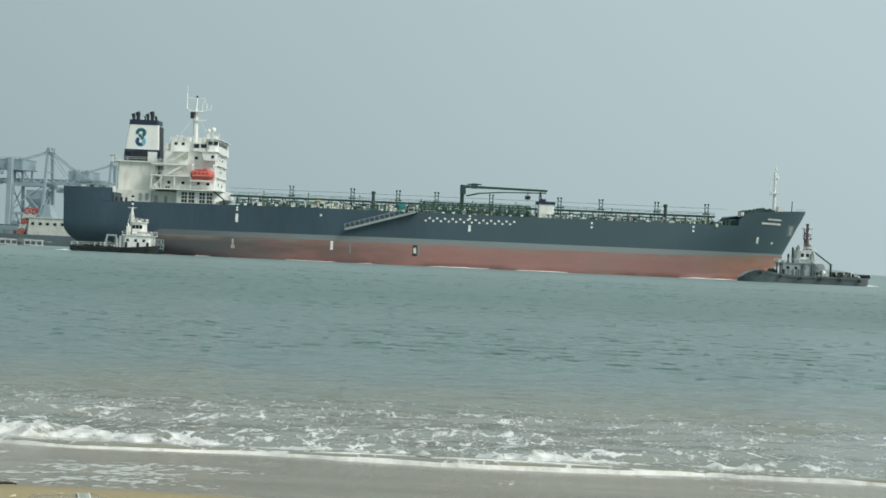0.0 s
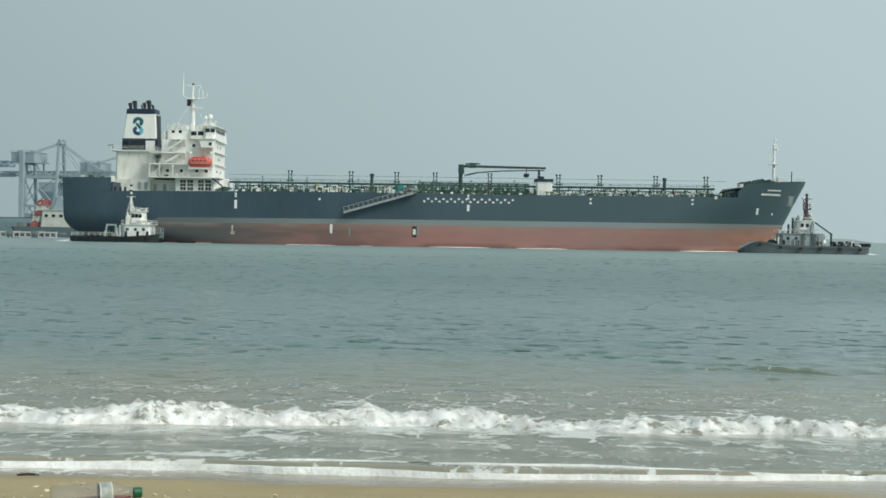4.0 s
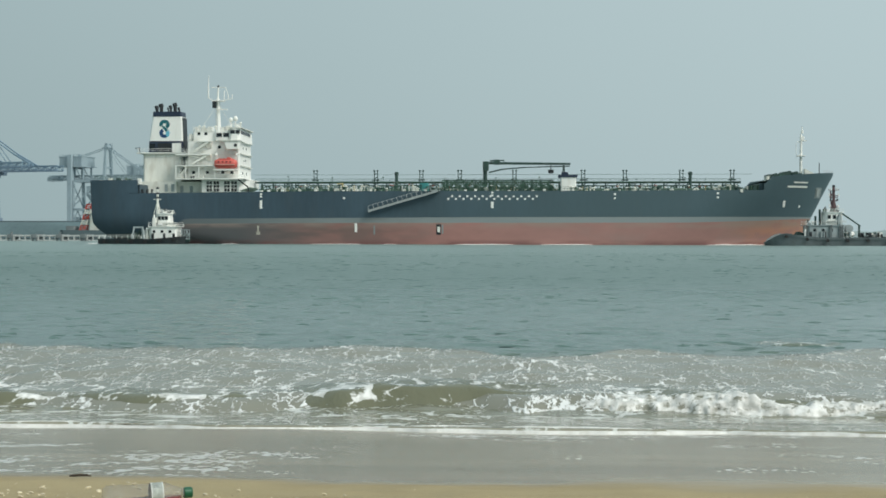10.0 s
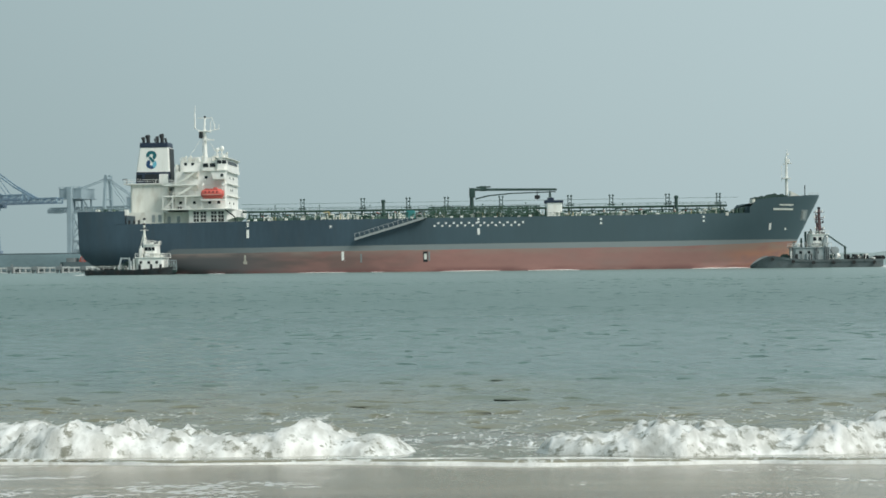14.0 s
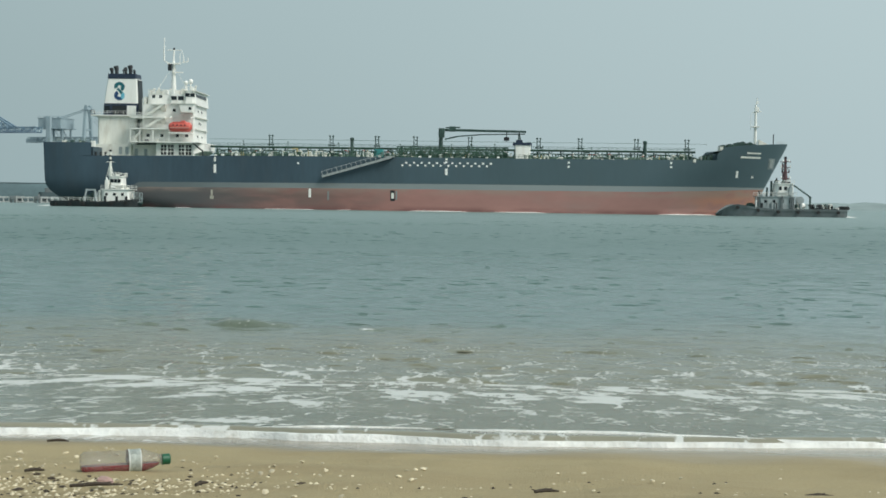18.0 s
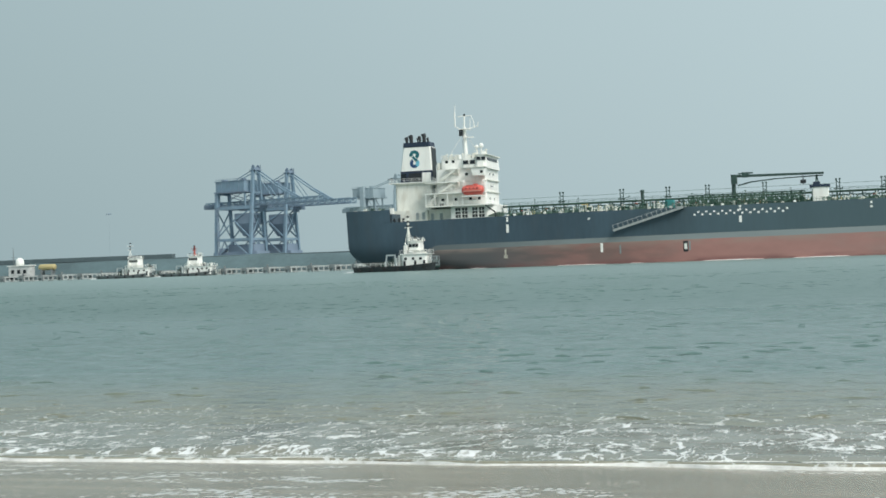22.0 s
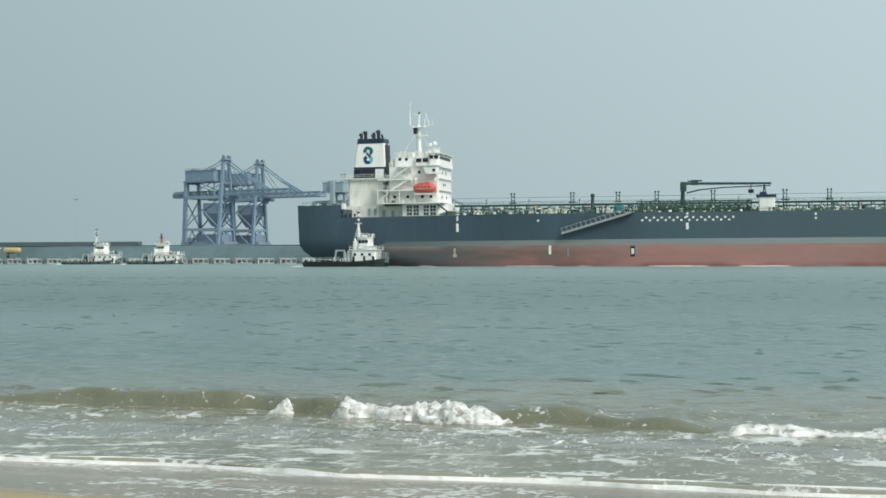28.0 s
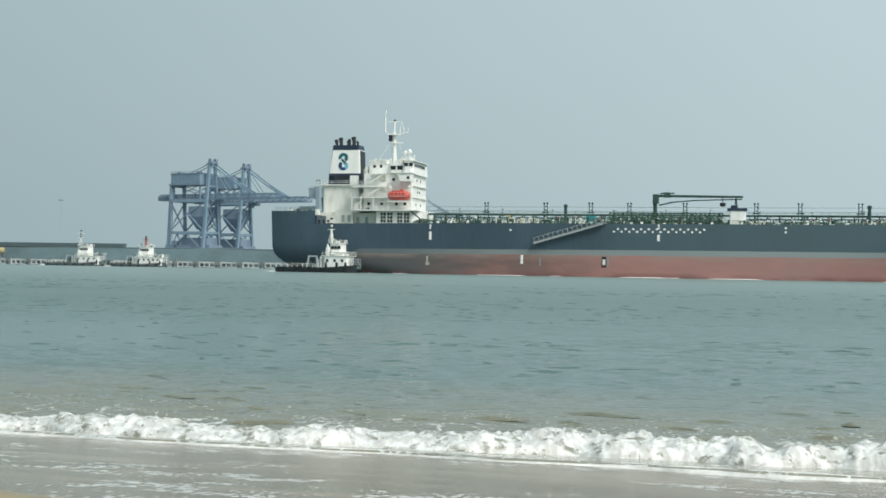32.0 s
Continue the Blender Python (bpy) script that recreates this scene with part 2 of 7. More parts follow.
def film_material():
    """The thin sheet of run-up: sandy grey water with foam webs that thin out behind its front."""
    m, n, l, b = shader("swash_water", 0.12)
    b.inputs["IOR"].default_value = 1.33
    co = n.new("ShaderNodeTexCoord")
    sep = n.new("ShaderNodeSeparateXYZ")
    l.new(co.outputs["Object"], sep.inputs[0])
    big = n.new("ShaderNodeTexNoise")
    big.inputs["Scale"].default_value, big.inputs["Detail"].default_value = 0.5, 4
    l.new(co.outputs["Object"], big.inputs["Vector"])
    col = mix_col(n, l, big.outputs["Fac"], (0.208, 0.200, 0.148), (0.308, 0.294, 0.228))
    thin = ramp_between(n, l, sep.outputs["Y"], 0.3, 1.6, 0.66, 0.50)
    late = ramp_between(n, l, sep.outputs["Y"], 1.5, 6.0, 0.0, 1.5)
    sheets = n.new("ShaderNodeTexNoise")
    sheets.inputs["Scale"].default_value, sheets.inputs["Detail"].default_value = 0.35, 3
    l.new(co.outputs["Object"], sheets.inputs["Vector"])
    both = n.new("ShaderNodeMath")
    both.operation = "ADD"
    l.new(thin, both.inputs[0])
    l.new(late, both.inputs[1])
    cover = n.new("ShaderNodeMath")
    cover.operation = "MULTIPLY"
    l.new(both.outputs[0], cover.inputs[0])
    l.new(ramp_between(n, l, sheets.outputs["Fac"], 0.34, 0.62, 0.45, 1.75), cover.inputs[1])
    foam = lace(n, l, co.outputs["Object"], 0.24, cover.outputs[0], 0.46, 0.30)
    col = mix_col(n, l, foam, col, (0.62, 0.63, 0.605))
    l.new(col, b.inputs["Base Color"])
    rg = n.new("ShaderNodeMapRange")
    rg.inputs[3].default_value, rg.inputs[4].default_value = 0.12, 0.8
    l.new(foam, rg.inputs[0])
    l.new(rg.outputs[0], b.inputs["Roughness"])
    rip = n.new("ShaderNodeTexNoise")
    rip.inputs["Scale"].default_value, rip.inputs["Detail"].default_value = 5, 4
    l.new(co.outputs["Object"], rip.inputs["Vector"])
    bp = n.new("ShaderNodeBump")
    bp.inputs["Strength"].default_value, bp.inputs["Distance"].default_value = 0.5, 0.03
    l.new(rip.outputs["Fac"], bp.inputs["Height"])
    l.new(bp.outputs[0], b.inputs["Normal"])
    return m


def sand_material():
    """Beach sand: ochre and dry at the top, grey-brown, smooth and shining where the run-up has wet it."""
    m, n, l, b = shader("beach_sand", 0.9)
    geo = n.new("ShaderNodeNewGeometry")
    sep = n.new("ShaderNodeSeparateXYZ")
    l.new(geo.outputs["Position"], sep.inputs[0])
    wob = n.new("ShaderNodeTexNoise")
    wob.inputs["Scale"].default_value, wob.inputs["Detail"].default_value = 0.8, 4
    l.new(geo.outputs["Position"], wob.inputs["Vector"])
    yy = n.new("ShaderNodeMath")
    yy.operation = "MULTIPLY_ADD"
    yy.inputs[1].default_value = 1.6
    l.new(wob.outputs["Fac"], yy.inputs[0])
    l.new(sep.outputs["Y"], yy.inputs[2])
    wet = ramp_between(n, l, yy.outputs[0], 4.9, 5.5)
    grain = n.new("ShaderNodeTexNoise")
    grain.inputs["Scale"].default_value, grain.inputs["Detail"].default_value = 160, 3
    l.new(geo.outputs["Position"], grain.inputs["Vector"])
    mid = n.new("ShaderNodeTexNoise")
    mid.inputs["Scale"].default_value, mid.inputs["Detail"].default_value = 3.0, 6
    mp = n.new("ShaderNodeMapping")
    mp.inputs["Scale"].default_value = (0.5, 1, 1)
    l.new(geo.outputs["Position"], mp.inputs[0])
    l.new(mp.outputs[0], mid.inputs["Vector"])
    dry = mix_col(n, l, grain.outputs["Fac"], (0.325, 0.252, 0.138), (0.505, 0.412, 0.236))
    dry = mix_col(n, l, ramp_between(n, l, mid.outputs["Fac"], 0.35, 0.75, 0.0, 0.35), dry, (0.23, 0.165, 0.085))
    streak = n.new("ShaderNodeTexNoise")
    streak.inputs["Scale"].default_value, streak.inputs["Detail"].default_value = 2.0, 5
    mps = n.new("ShaderNodeMapping")
    mps.inputs["Scale"].default_value = (0.16, 1, 1)
    l.new(geo.outputs["Position"], mps.inputs[0])
    l.new(mps.outputs[0], streak.inputs["Vector"])
    damp = mix_col(n, l, ramp_between(n, l, streak.outputs["Fac"], 0.30, 0.70), (0.235, 0.192, 0.134), (0.360, 0.302, 0.222))
    col = mix_col(n, l, wet, dry, damp)
    spots = n.new("ShaderNodeTexNoise")
    spots.inputs["Scale"].default_value, spots.inputs["Detail"].default_value = 0.55, 3
    l.new(geo.outputs["Position"], spots.inputs["Vector"])
    near = n.new("ShaderNodeMath")
    near.operation = "MULTIPLY"
    l.new(ramp_between(n, l, sep.outputs["Y"], 4.2, 4.9, 0.0, 1.0), near.inputs[0])
    l.new(ramp_between(n, l, spots.outputs["Fac"], 0.46, 0.60, 0.0, 1.0), near.inputs[1])
    # rafts of bubbles left by the last run-up: small round flecks, thick in patches
    cells = n.new("ShaderNodeTexVoronoi")
    cells.inputs["Scale"].default_value = 26.0
    shift = n.new("ShaderNodeMapping")
    shift.inputs["Scale"].default_value = (1, 0.45, 1)
    l.new(geo.outputs["Position"], shift.inputs[0])
    l.new(shift.outputs[0], cells.inputs["Vector"])
    few = n.new("ShaderNodeTexNoise")
    few.inputs["Scale"].default_value, few.inputs["Detail"].default_value = 3.5, 3
    l.new(geo.outputs["Position"], few.inputs["Vector"])
    dense = n.new("ShaderNodeMath")
    dense.operation = "MULTIPLY"
    l.new(near.outputs[0], dense.inputs[0])
    l.new(ramp_between(n, l, few.outputs["Fac"], 0.36, 0.58, 0.0, 0.62), dense.inputs[1])
    fleck = n.new("ShaderNodeMath")
    fleck.operation = "SUBTRACT"
    l.new(dense.outputs[0], fleck.inputs[0])
    l.new(cells.outputs["Distance"], fleck.inputs[1])
    foam = ramp_between(n, l, fleck.outputs[0], 0.0, 0.08)
    col = mix_col(n, l, foam, col, (0.74, 0.73, 0.70))
    l.new(col, b.inputs["Base Color"])
    rr = n.new("ShaderNodeMapRange")
    rr.inputs[3].default_value, rr.inputs[4].default_value = 0.95, 0.22
    l.new(wet, rr.inputs[0])
    l.new(rr.outputs[0], b.inputs["Roughness"])
    h = n.new("ShaderNodeMath")
    h.operation = "MULTIPLY_ADD"
    h.inputs[1].default_value = 0.3
    l.new(grain.outputs["Fac"], h.inputs[0])
    l.new(mid.outputs["Fac"], h.inputs[2])
    bp = n.new("ShaderNodeBump")
    bp.inputs["Distance"].default_value = 0.03
    st = n.new("ShaderNodeMapRange")
    st.inputs[3].default_value, st.inputs[4].default_value = 0.8, 0.08
    l.new(wet, st.inputs[0])
    l.new(st.outputs[0], bp.inputs["Strength"])
    l.new(h.outputs[0], bp.inputs["Height"])
    l.new(bp.outputs[0], b.inputs["Normal"])
    return m


def mat_material(name, thick):
    """Spent foam behind a bore: a wide net of lace on sandy water, close at its front, torn open at its back."""
    m, n, l, b = shader(name, 0.2)
    b.inputs["IOR"].default_value = 1.33
    co, uv = n.new("ShaderNodeTexCoord"), n.new("ShaderNodeSeparateXYZ")
    l.new(co.outputs["UV"], uv.inputs[0])
    big = n.new("ShaderNodeTexNoise")
    big.inputs["Scale"].default_value, big.inputs["Detail"].default_value = 0.6, 4
    l.new(co.outputs["Object"], big.inputs["Vector"])
    col = mix_col(n, l, big.outputs["Fac"], (0.180, 0.178, 0.138), (0.260, 0.252, 0.200))
    cover = n.new("ShaderNodeMath")
    cover.operation = "MULTIPLY"
    l.new(ramp_between(n, l, uv.outputs["Y"], 0.0, 0.9, thick, thick * 0.66), cover.inputs[0])
    l.new(ramp_between(n, l, big.outputs["Fac"], 0.32, 0.62, 0.70, 1.12), cover.inputs[1])
    foam = lace(n, l, co.outputs["Object"], 0.14, cover.outputs[0], 0.5, 0.42)
    less = n.new("ShaderNodeMath")                    # the wide webs stay thinner than the fine ones
    less.operation = "MULTIPLY"
    less.inputs[1].default_value = 0.75
    l.new(cover.outputs[0], less.inputs[0])
    wisp = lace(n, l, co.outputs["Object"], 0.36, less.outputs[0], 0.4, 0.30)
    both = n.new("ShaderNodeMath")
    both.operation = "MAXIMUM"
    l.new(foam, both.inputs[0])
    l.new(wisp, both.inputs[1])
    l.new(mix_col(n, l, both.outputs[0], col, (0.80, 0.81, 0.80)), b.inputs["Base Color"])
    l.new(ramp_between(n, l, both.outputs[0], 0.0, 1.0, 0.16, 0.8), b.inputs["Roughness"])
    bp = n.new("ShaderNodeBump")
    bp.inputs["Strength"].default_value, bp.inputs["Distance"].default_value = 0.6, 0.03
    l.new(both.outputs[0], bp.inputs["Height"])
    l.new(bp.outputs[0], b.inputs["Normal"])
    return m


SEA, FILM, SAND = water_material(), film_material(), sand_material()
LACE, LACE_THICK = mat_material("thin_foam_lace", 0.84), mat_material("thick_foam_lace", 0.98)
CHURN = churn_material("churned_foam", (0.25, 0.25, 0.205), 0.12, 0.425, 0.62, 0.55, (0.8, 1, 1.0))
RIDGE = churn_material("wave_water", (0.140, 0.142, 0.090), 0.35, 0.68, 0.64, 0.16, threads=0.22)
CREST = churn_material("foam_veined_wave_water", (0.140, 0.142, 0.090), 0.35, 0.64, 0.60, 0.16, threads=1.15)
FOAM = coat("sea_foam", (0.78, 0.79, 0.77), 0.9, scale=7, vary=0.22, stain=(0.48, 0.47, 0.42), stain_amount=0.7, bump=0.03)
NAVY = coat("navy_hull_paint", (0.045, 0.078, 0.105), 0.5, scale=0.12, vary=0.22, stain=(0.062, 0.080, 0.092), stain_amount=0.4, stretch=(1, 1, 0.25))
GREYBAND = coat("faded_grey_boottop", (0.195, 0.228, 0.230), 0.6, scale=0.12, vary=0.2, stain=(0.20, 0.17, 0.15), stain_amount=0.35, stretch=(0.3, 1, 1))
RED = coat("red_antifouling", (0.330, 0.160, 0.138), 0.8, scale=0.09, vary=0.25, stain=(0.235, 0.195, 0.175), stain_amount=0.7, stretch=(0.35, 1, 0.8))


def weather_and_shade_bottom(m):
    """Bare orange primer worn open along the bow, brown weed and painted-in shade towards the stern, pale salt along
    the top edge.
    """
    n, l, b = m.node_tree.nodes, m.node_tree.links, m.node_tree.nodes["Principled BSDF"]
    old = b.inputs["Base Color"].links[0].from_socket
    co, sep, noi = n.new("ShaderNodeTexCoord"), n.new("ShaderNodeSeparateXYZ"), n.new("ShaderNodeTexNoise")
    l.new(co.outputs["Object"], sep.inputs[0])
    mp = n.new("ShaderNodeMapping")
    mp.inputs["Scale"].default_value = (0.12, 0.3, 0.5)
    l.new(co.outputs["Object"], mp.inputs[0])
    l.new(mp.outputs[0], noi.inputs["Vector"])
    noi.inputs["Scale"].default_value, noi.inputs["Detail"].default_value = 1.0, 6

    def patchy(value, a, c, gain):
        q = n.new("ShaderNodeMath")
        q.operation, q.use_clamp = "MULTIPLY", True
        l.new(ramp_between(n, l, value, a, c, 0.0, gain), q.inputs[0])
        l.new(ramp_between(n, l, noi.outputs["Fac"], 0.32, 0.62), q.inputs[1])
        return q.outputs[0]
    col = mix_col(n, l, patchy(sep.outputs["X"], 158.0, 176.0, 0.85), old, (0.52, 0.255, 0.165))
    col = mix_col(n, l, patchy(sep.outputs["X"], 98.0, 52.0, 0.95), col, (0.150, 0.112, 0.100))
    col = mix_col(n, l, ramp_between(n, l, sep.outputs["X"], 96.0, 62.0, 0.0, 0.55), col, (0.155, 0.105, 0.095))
    # dark grey aft: shade below the stern put into the colour, with dirt
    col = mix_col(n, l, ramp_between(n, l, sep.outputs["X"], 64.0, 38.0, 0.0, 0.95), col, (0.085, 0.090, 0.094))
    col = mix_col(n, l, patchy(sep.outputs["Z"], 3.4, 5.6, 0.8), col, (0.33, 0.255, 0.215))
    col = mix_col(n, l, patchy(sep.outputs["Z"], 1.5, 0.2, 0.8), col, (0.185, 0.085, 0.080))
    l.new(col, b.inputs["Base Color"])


def grade_along_hull(m, colour, amount, s0=55.0, s1=130.0):
    """Mixes light or shade along the hull, as another colour, into its paint from s0 to s1."""
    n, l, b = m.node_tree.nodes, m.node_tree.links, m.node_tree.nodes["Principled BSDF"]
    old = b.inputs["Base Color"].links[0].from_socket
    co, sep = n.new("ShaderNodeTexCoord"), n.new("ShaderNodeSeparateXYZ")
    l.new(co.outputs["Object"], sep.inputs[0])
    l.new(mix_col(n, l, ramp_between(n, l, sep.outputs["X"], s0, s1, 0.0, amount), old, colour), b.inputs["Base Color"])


# the brighter light towards the bow, put into the paint colours
grade_along_hull(NAVY, (0.090, 0.142, 0.153), 0.55)
grade_along_hull(GREYBAND, (0.29, 0.325, 0.33), 0.7)
grade_along_hull(GREYBAND, (0.105, 0.130, 0.138), 0.85, 70.0, 28.0)       # shade and grime towards the stern, both painted in
grade_along_hull(RED, (0.44, 0.26, 0.235), 0.4)
weather_and_shade_bottom(RED)
WHITE = coat("white_ship_paint", (0.88, 0.88, 0.84), 0.45, scale=0.35, vary=0.06, stain=(0.55, 0.48, 0.38), stain_amount=0.3, stretch=(1, 1, 0.3))
CREAM = coat("cream_weathered_paint", (0.77, 0.77, 0.71), 0.5, scale=0.3, vary=0.10, stain=(0.42, 0.36, 0.27), stain_amount=0.35, stretch=(1, 1, 0.3))
BLACK = coat("black_paint", (0.018, 0.022, 0.026), 0.5, scale=1, vary=0.3)
FUNNELBLUE = coat("navy_funnel_paint", (0.018, 0.032, 0.062), 0.45, scale=0.8, vary=0.2)
GREEN = coat("deck_green_paint", (0.045, 0.105, 0.075), 0.55, scale=0.4, vary=0.35, stain=(0.12, 0.10, 0.07), stain_amount=0.4)
PIPE = coat("pale_green_pipe_paint", (0.13, 0.20, 0.16), 0.5, scale=0.5, vary=0.3, stain=(0.20, 0.14, 0.09), stain_amount=0.4)
DARKGREEN = coat("dark_green_machinery_paint", (0.038, 0.078, 0.068), 0.5, scale=0.8, vary=0.3)
ORANGE = coat("orange_lifeboat_plastic", (0.64, 0.125, 0.100), 0.4, scale=1.2, vary=0.08)
PALEPINK = coat("chalked_pink_plastic", (0.66, 0.36, 0.31), 0.6, scale=1.2, vary=0.12)
TEAL = coat("teal_emblem_paint", (0.012, 0.125, 0.150), 0.5, scale=1, vary=0.1)
SKYBLUE = coat("sky_blue_emblem_paint", (0.16, 0.48, 0.62), 0.5, scale=1, vary=0.1)
DEEPBLUE = coat("deep_blue_emblem_paint", (0.016, 0.060, 0.160), 0.5, scale=1, vary=0.1)
GLASS = coat("dark_ship_window", (0.015, 0.020, 0.024), 0.08, scale=2, vary=0.2)
ALU = coat("bare_aluminium", (0.50, 0.51, 0.50), 0.4, 0.6, scale=1, vary=0.15)
# crane paints: distance haze is mixed into these base colours
STEELBLUE = coat("hazed_blue_crane_paint", (0.205, 0.300, 0.385), 0.7, scale=0.15, vary=0.12, stain=(0.22, 0.22, 0.24), stain_amount=0.4)
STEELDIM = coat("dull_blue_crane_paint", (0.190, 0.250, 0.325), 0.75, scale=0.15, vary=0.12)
STEELPALE = coat("hazed_grey_blue_paint", (0.310, 0.390, 0.432), 0.75, scale=0.1, vary=0.1)
BAREPATCH = coat("bare_worn_hull_patch", (0.46, 0.44, 0.37), 0.7, scale=0.8, vary=0.3, stain=(0.25, 0.17, 0.14), stain_amount=0.7)
TUGGREY = coat("tug_grey_paint", (0.34, 0.39, 0.40), 0.5, scale=0.5, vary=0.15, stain=(0.2, 0.14, 0.1), stain_amount=0.3)
TUGSLATE = coat("tug_slate_hull_paint", (0.150, 0.175, 0.182), 0.55, scale=0.4, vary=0.3, stain=(0.10, 0.09, 0.08), stain_amount=0.4)
TUGHULL = coat("tug_black_hull_paint", (0.026, 0.034, 0.038), 0.55, scale=0.4, vary=0.3, stain=(0.10, 0.08, 0.06), stain_amount=0.35)
RUBBER = coat("tyre_rubber", (0.02, 0.02, 0.02), 0.8, scale=3, vary=0.3)
CONCRETE = coat("salt_bleached_concrete", (0.54, 0.55, 0.54), 0.85, scale=0.3, vary=0.2, stain=(0.16, 0.16, 0.14), stain_amount=0.5)
DARKPILE = coat("dark_wet_pile", (0.19, 0.215, 0.22), 0.8, scale=0.5, vary=0.3)
BERM = coat("dark_stockpile_bank", (0.100, 0.150, 0.162), 0.95, scale=0.05, vary=0.25, bump=0.3)
BERMTOP = coat("weathered_gallery_cladding", (0.095, 0.130, 0.142), 0.8, scale=0.08, vary=0.15)
# the haze before the far shore is part of this colour
HILL = coat("hazed_wooded_shore", (0.255, 0.315, 0.315), 1.0, scale=0.01, vary=0.15)
YELLOW = coat("yellow_machine_paint", (0.48, 0.40, 0.20), 0.6, scale=0.4, vary=0.15)
REDDARK = coat("dark_red_mast_paint", (0.140, 0.080, 0.085), 0.6, scale=0.6, vary=0.2)
REDPAINT = coat("red_paint", (0.42, 0.08, 0.06), 0.6, scale=0.6, vary=0.2)
PALESHIP = coat("pale_workboat_paint", (0.56, 0.58, 0.53), 0.6, scale=0.3, vary=0.12, stain=(0.45, 0.28, 0.18), stain_amount=0.5)


# ---- mesh helpers ----
class Shape:
    """Collects faces of boxes, tubes and sheets for one mesh."""

    def __init__(self):
        self.v, self.f = [], []

    def add(self, verts, faces):
        k = len(self.v)
        self.v += [tuple(p) for p in verts]
        self.f += [tuple(i + k for i in q) for q in faces]
        return self

    def box(self, x0, x1, y0, y1, z0, z1, chamfer=0.0, lean=(0, 0)):
        """A box; chamfer cuts its upright edges; lean shifts the top in x at its low and high side."""
        c = chamfer
        ring = [(x0, y0), (x1, y0), (x1, y1), (x0, y1)] if not c else [
            (x0 + c, y0), (x1 - c, y0), (x1, y0 + c), (x1, y1 - c), (x1 - c, y1), (x0 + c, y1), (x0, y1 - c), (x0, y0 + c)]
        mid, n = (x0 + x1) / 2, len(ring)
        top = [(x + (lean[0] if x < mid else lean[1]), y, z1) for x, y in ring]
        return self.add([(x, y, z0) for x, y in ring] + top,
                        [tuple(range(n))[::-1], tuple(range(n, 2 * n))] + [(i, (i + 1) % n, n + (i + 1) % n, n + i) for i in range(n)])

    def tube(self, a, b, r, n=6, r2=None):
        a, b = Vector(a), Vector(b)
        q = (b - a).to_track_quat("Z", "Y")
        r2 = r if r2 is None else r2
        ring = [Vector((math.cos(i * math.tau / n), math.sin(i * math.tau / n), 0)) for i in range(n)]
        return self.add([a + q @ (p * r) for p in ring] + [b + q @ (p * r2) for p in ring],
                        [tuple(range(n))[::-1], tuple(range(n, 2 * n))] + [(i, (i + 1) % n, n + (i + 1) % n, n + i) for i in range(n)])

    def beam(self, a, b, w, h=None):
        """A square bar from a to b, w wide and h deep."""
        a, b = Vector(a), Vector(b)
        q = (b - a).to_track_quat("Z", "Y")
        h = h or w
        ring = [Vector((sx * w / 2, sy * h / 2, 0)) for sx, sy in ((-1, -1), (1, -1), (1, 1), (-1, 1))]
        return self.add([a + q @ p for p in ring] + [b + q @ p for p in ring],
                        [(3, 2, 1, 0), (4, 5, 6, 7)] + [(i, (i + 1) % 4, 4 + (i + 1) % 4, 4 + i) for i in range(4)])

    def lathe(self, profile, n=16, origin=(0, 0, 0), axis="z"):
        """A turned body from (radius, height) pairs."""
        vs = []
        for r, h in profile:
            for i in range(n):
                c, s = r * math.cos(i * math.tau / n), r * math.sin(i * math.tau / n)
                p = (c, s, h) if axis == "z" else (h, c, s) if axis == "x" else (s, h, c)
                vs.append((p[0] + origin[0], p[1] + origin[1], p[2] + origin[2]))
        fs = [(j * n + i, j * n + (i + 1) % n, (j + 1) * n + (i + 1) % n, (j + 1) * n + i) for j in range(len(profile) - 1) for i in range(n)]
        return self.add(vs, fs + [tuple(range(n))[::-1], tuple(range(len(vs) - n, len(vs)))])

    def truss(self, a, b, depth, r, bays, plane=(0, 0, 1)):
        """A lattice beam: two chords, posts and diagonals."""
        a, b, up = Vector(a), Vector(b), Vector(plane) * depth
        self.beam(a, b, r * 1.6).beam(a + up, b + up, r * 1.6)
        for i in range(bays + 1):
            p = a.lerp(b, i / bays)
            self.beam(p, p + up, r)
            if i < bays:
                self.beam(p + up * (i % 2), a.lerp(b, (i + 1) / bays) + up * ((i + 1) % 2), r)
        return self

    def rail(self, pts, h=1.0, r=0.03, gap=2.0):
        """A guard rail along points: top, middle, posts."""
        for a, b in zip(pts, pts[1:]):
            a, b = Vector(a), Vector(b)
            for k in (h, h * 0.55):
                self.beam(a + Vector((0, 0, k)), b + Vector((0, 0, k)), r * 2)
            n = max(1, round((b - a).length / gap))
            for i in range(n + 1):
                p = a.lerp(b, i / n)
                self.beam(p, p + Vector((0, 0, h)), r * 2)
        return self

    def mesh(self, name, smooth=False):
        me = bpy.data.meshes.new(name)
        me.from_pydata(self.v, [], self.f)
        if smooth:
            me.polygons.foreach_set("use_smooth", [True] * len(me.polygons))
        me.update()
        return me


def part(name, shape, material, parent=None, label="", smooth=False, at=None):
    """Links a Shape as one mesh object under a thing or a part."""
    me = shape.mesh(name, smooth)
    me.materials.append(material)
    ob = new(name, me)
    ob.parent = parent
    if at is not None:
        ob.matrix_basis = at
    return tagged(ob, label) if label else ob


def thing(name, label, category, m=None, group="", kind=""):
    e = new(name)
    e.empty_display_size = 0.2
    if m is not None:
        e.matrix_basis = m
    return tagged(e, label, category, group, kind)


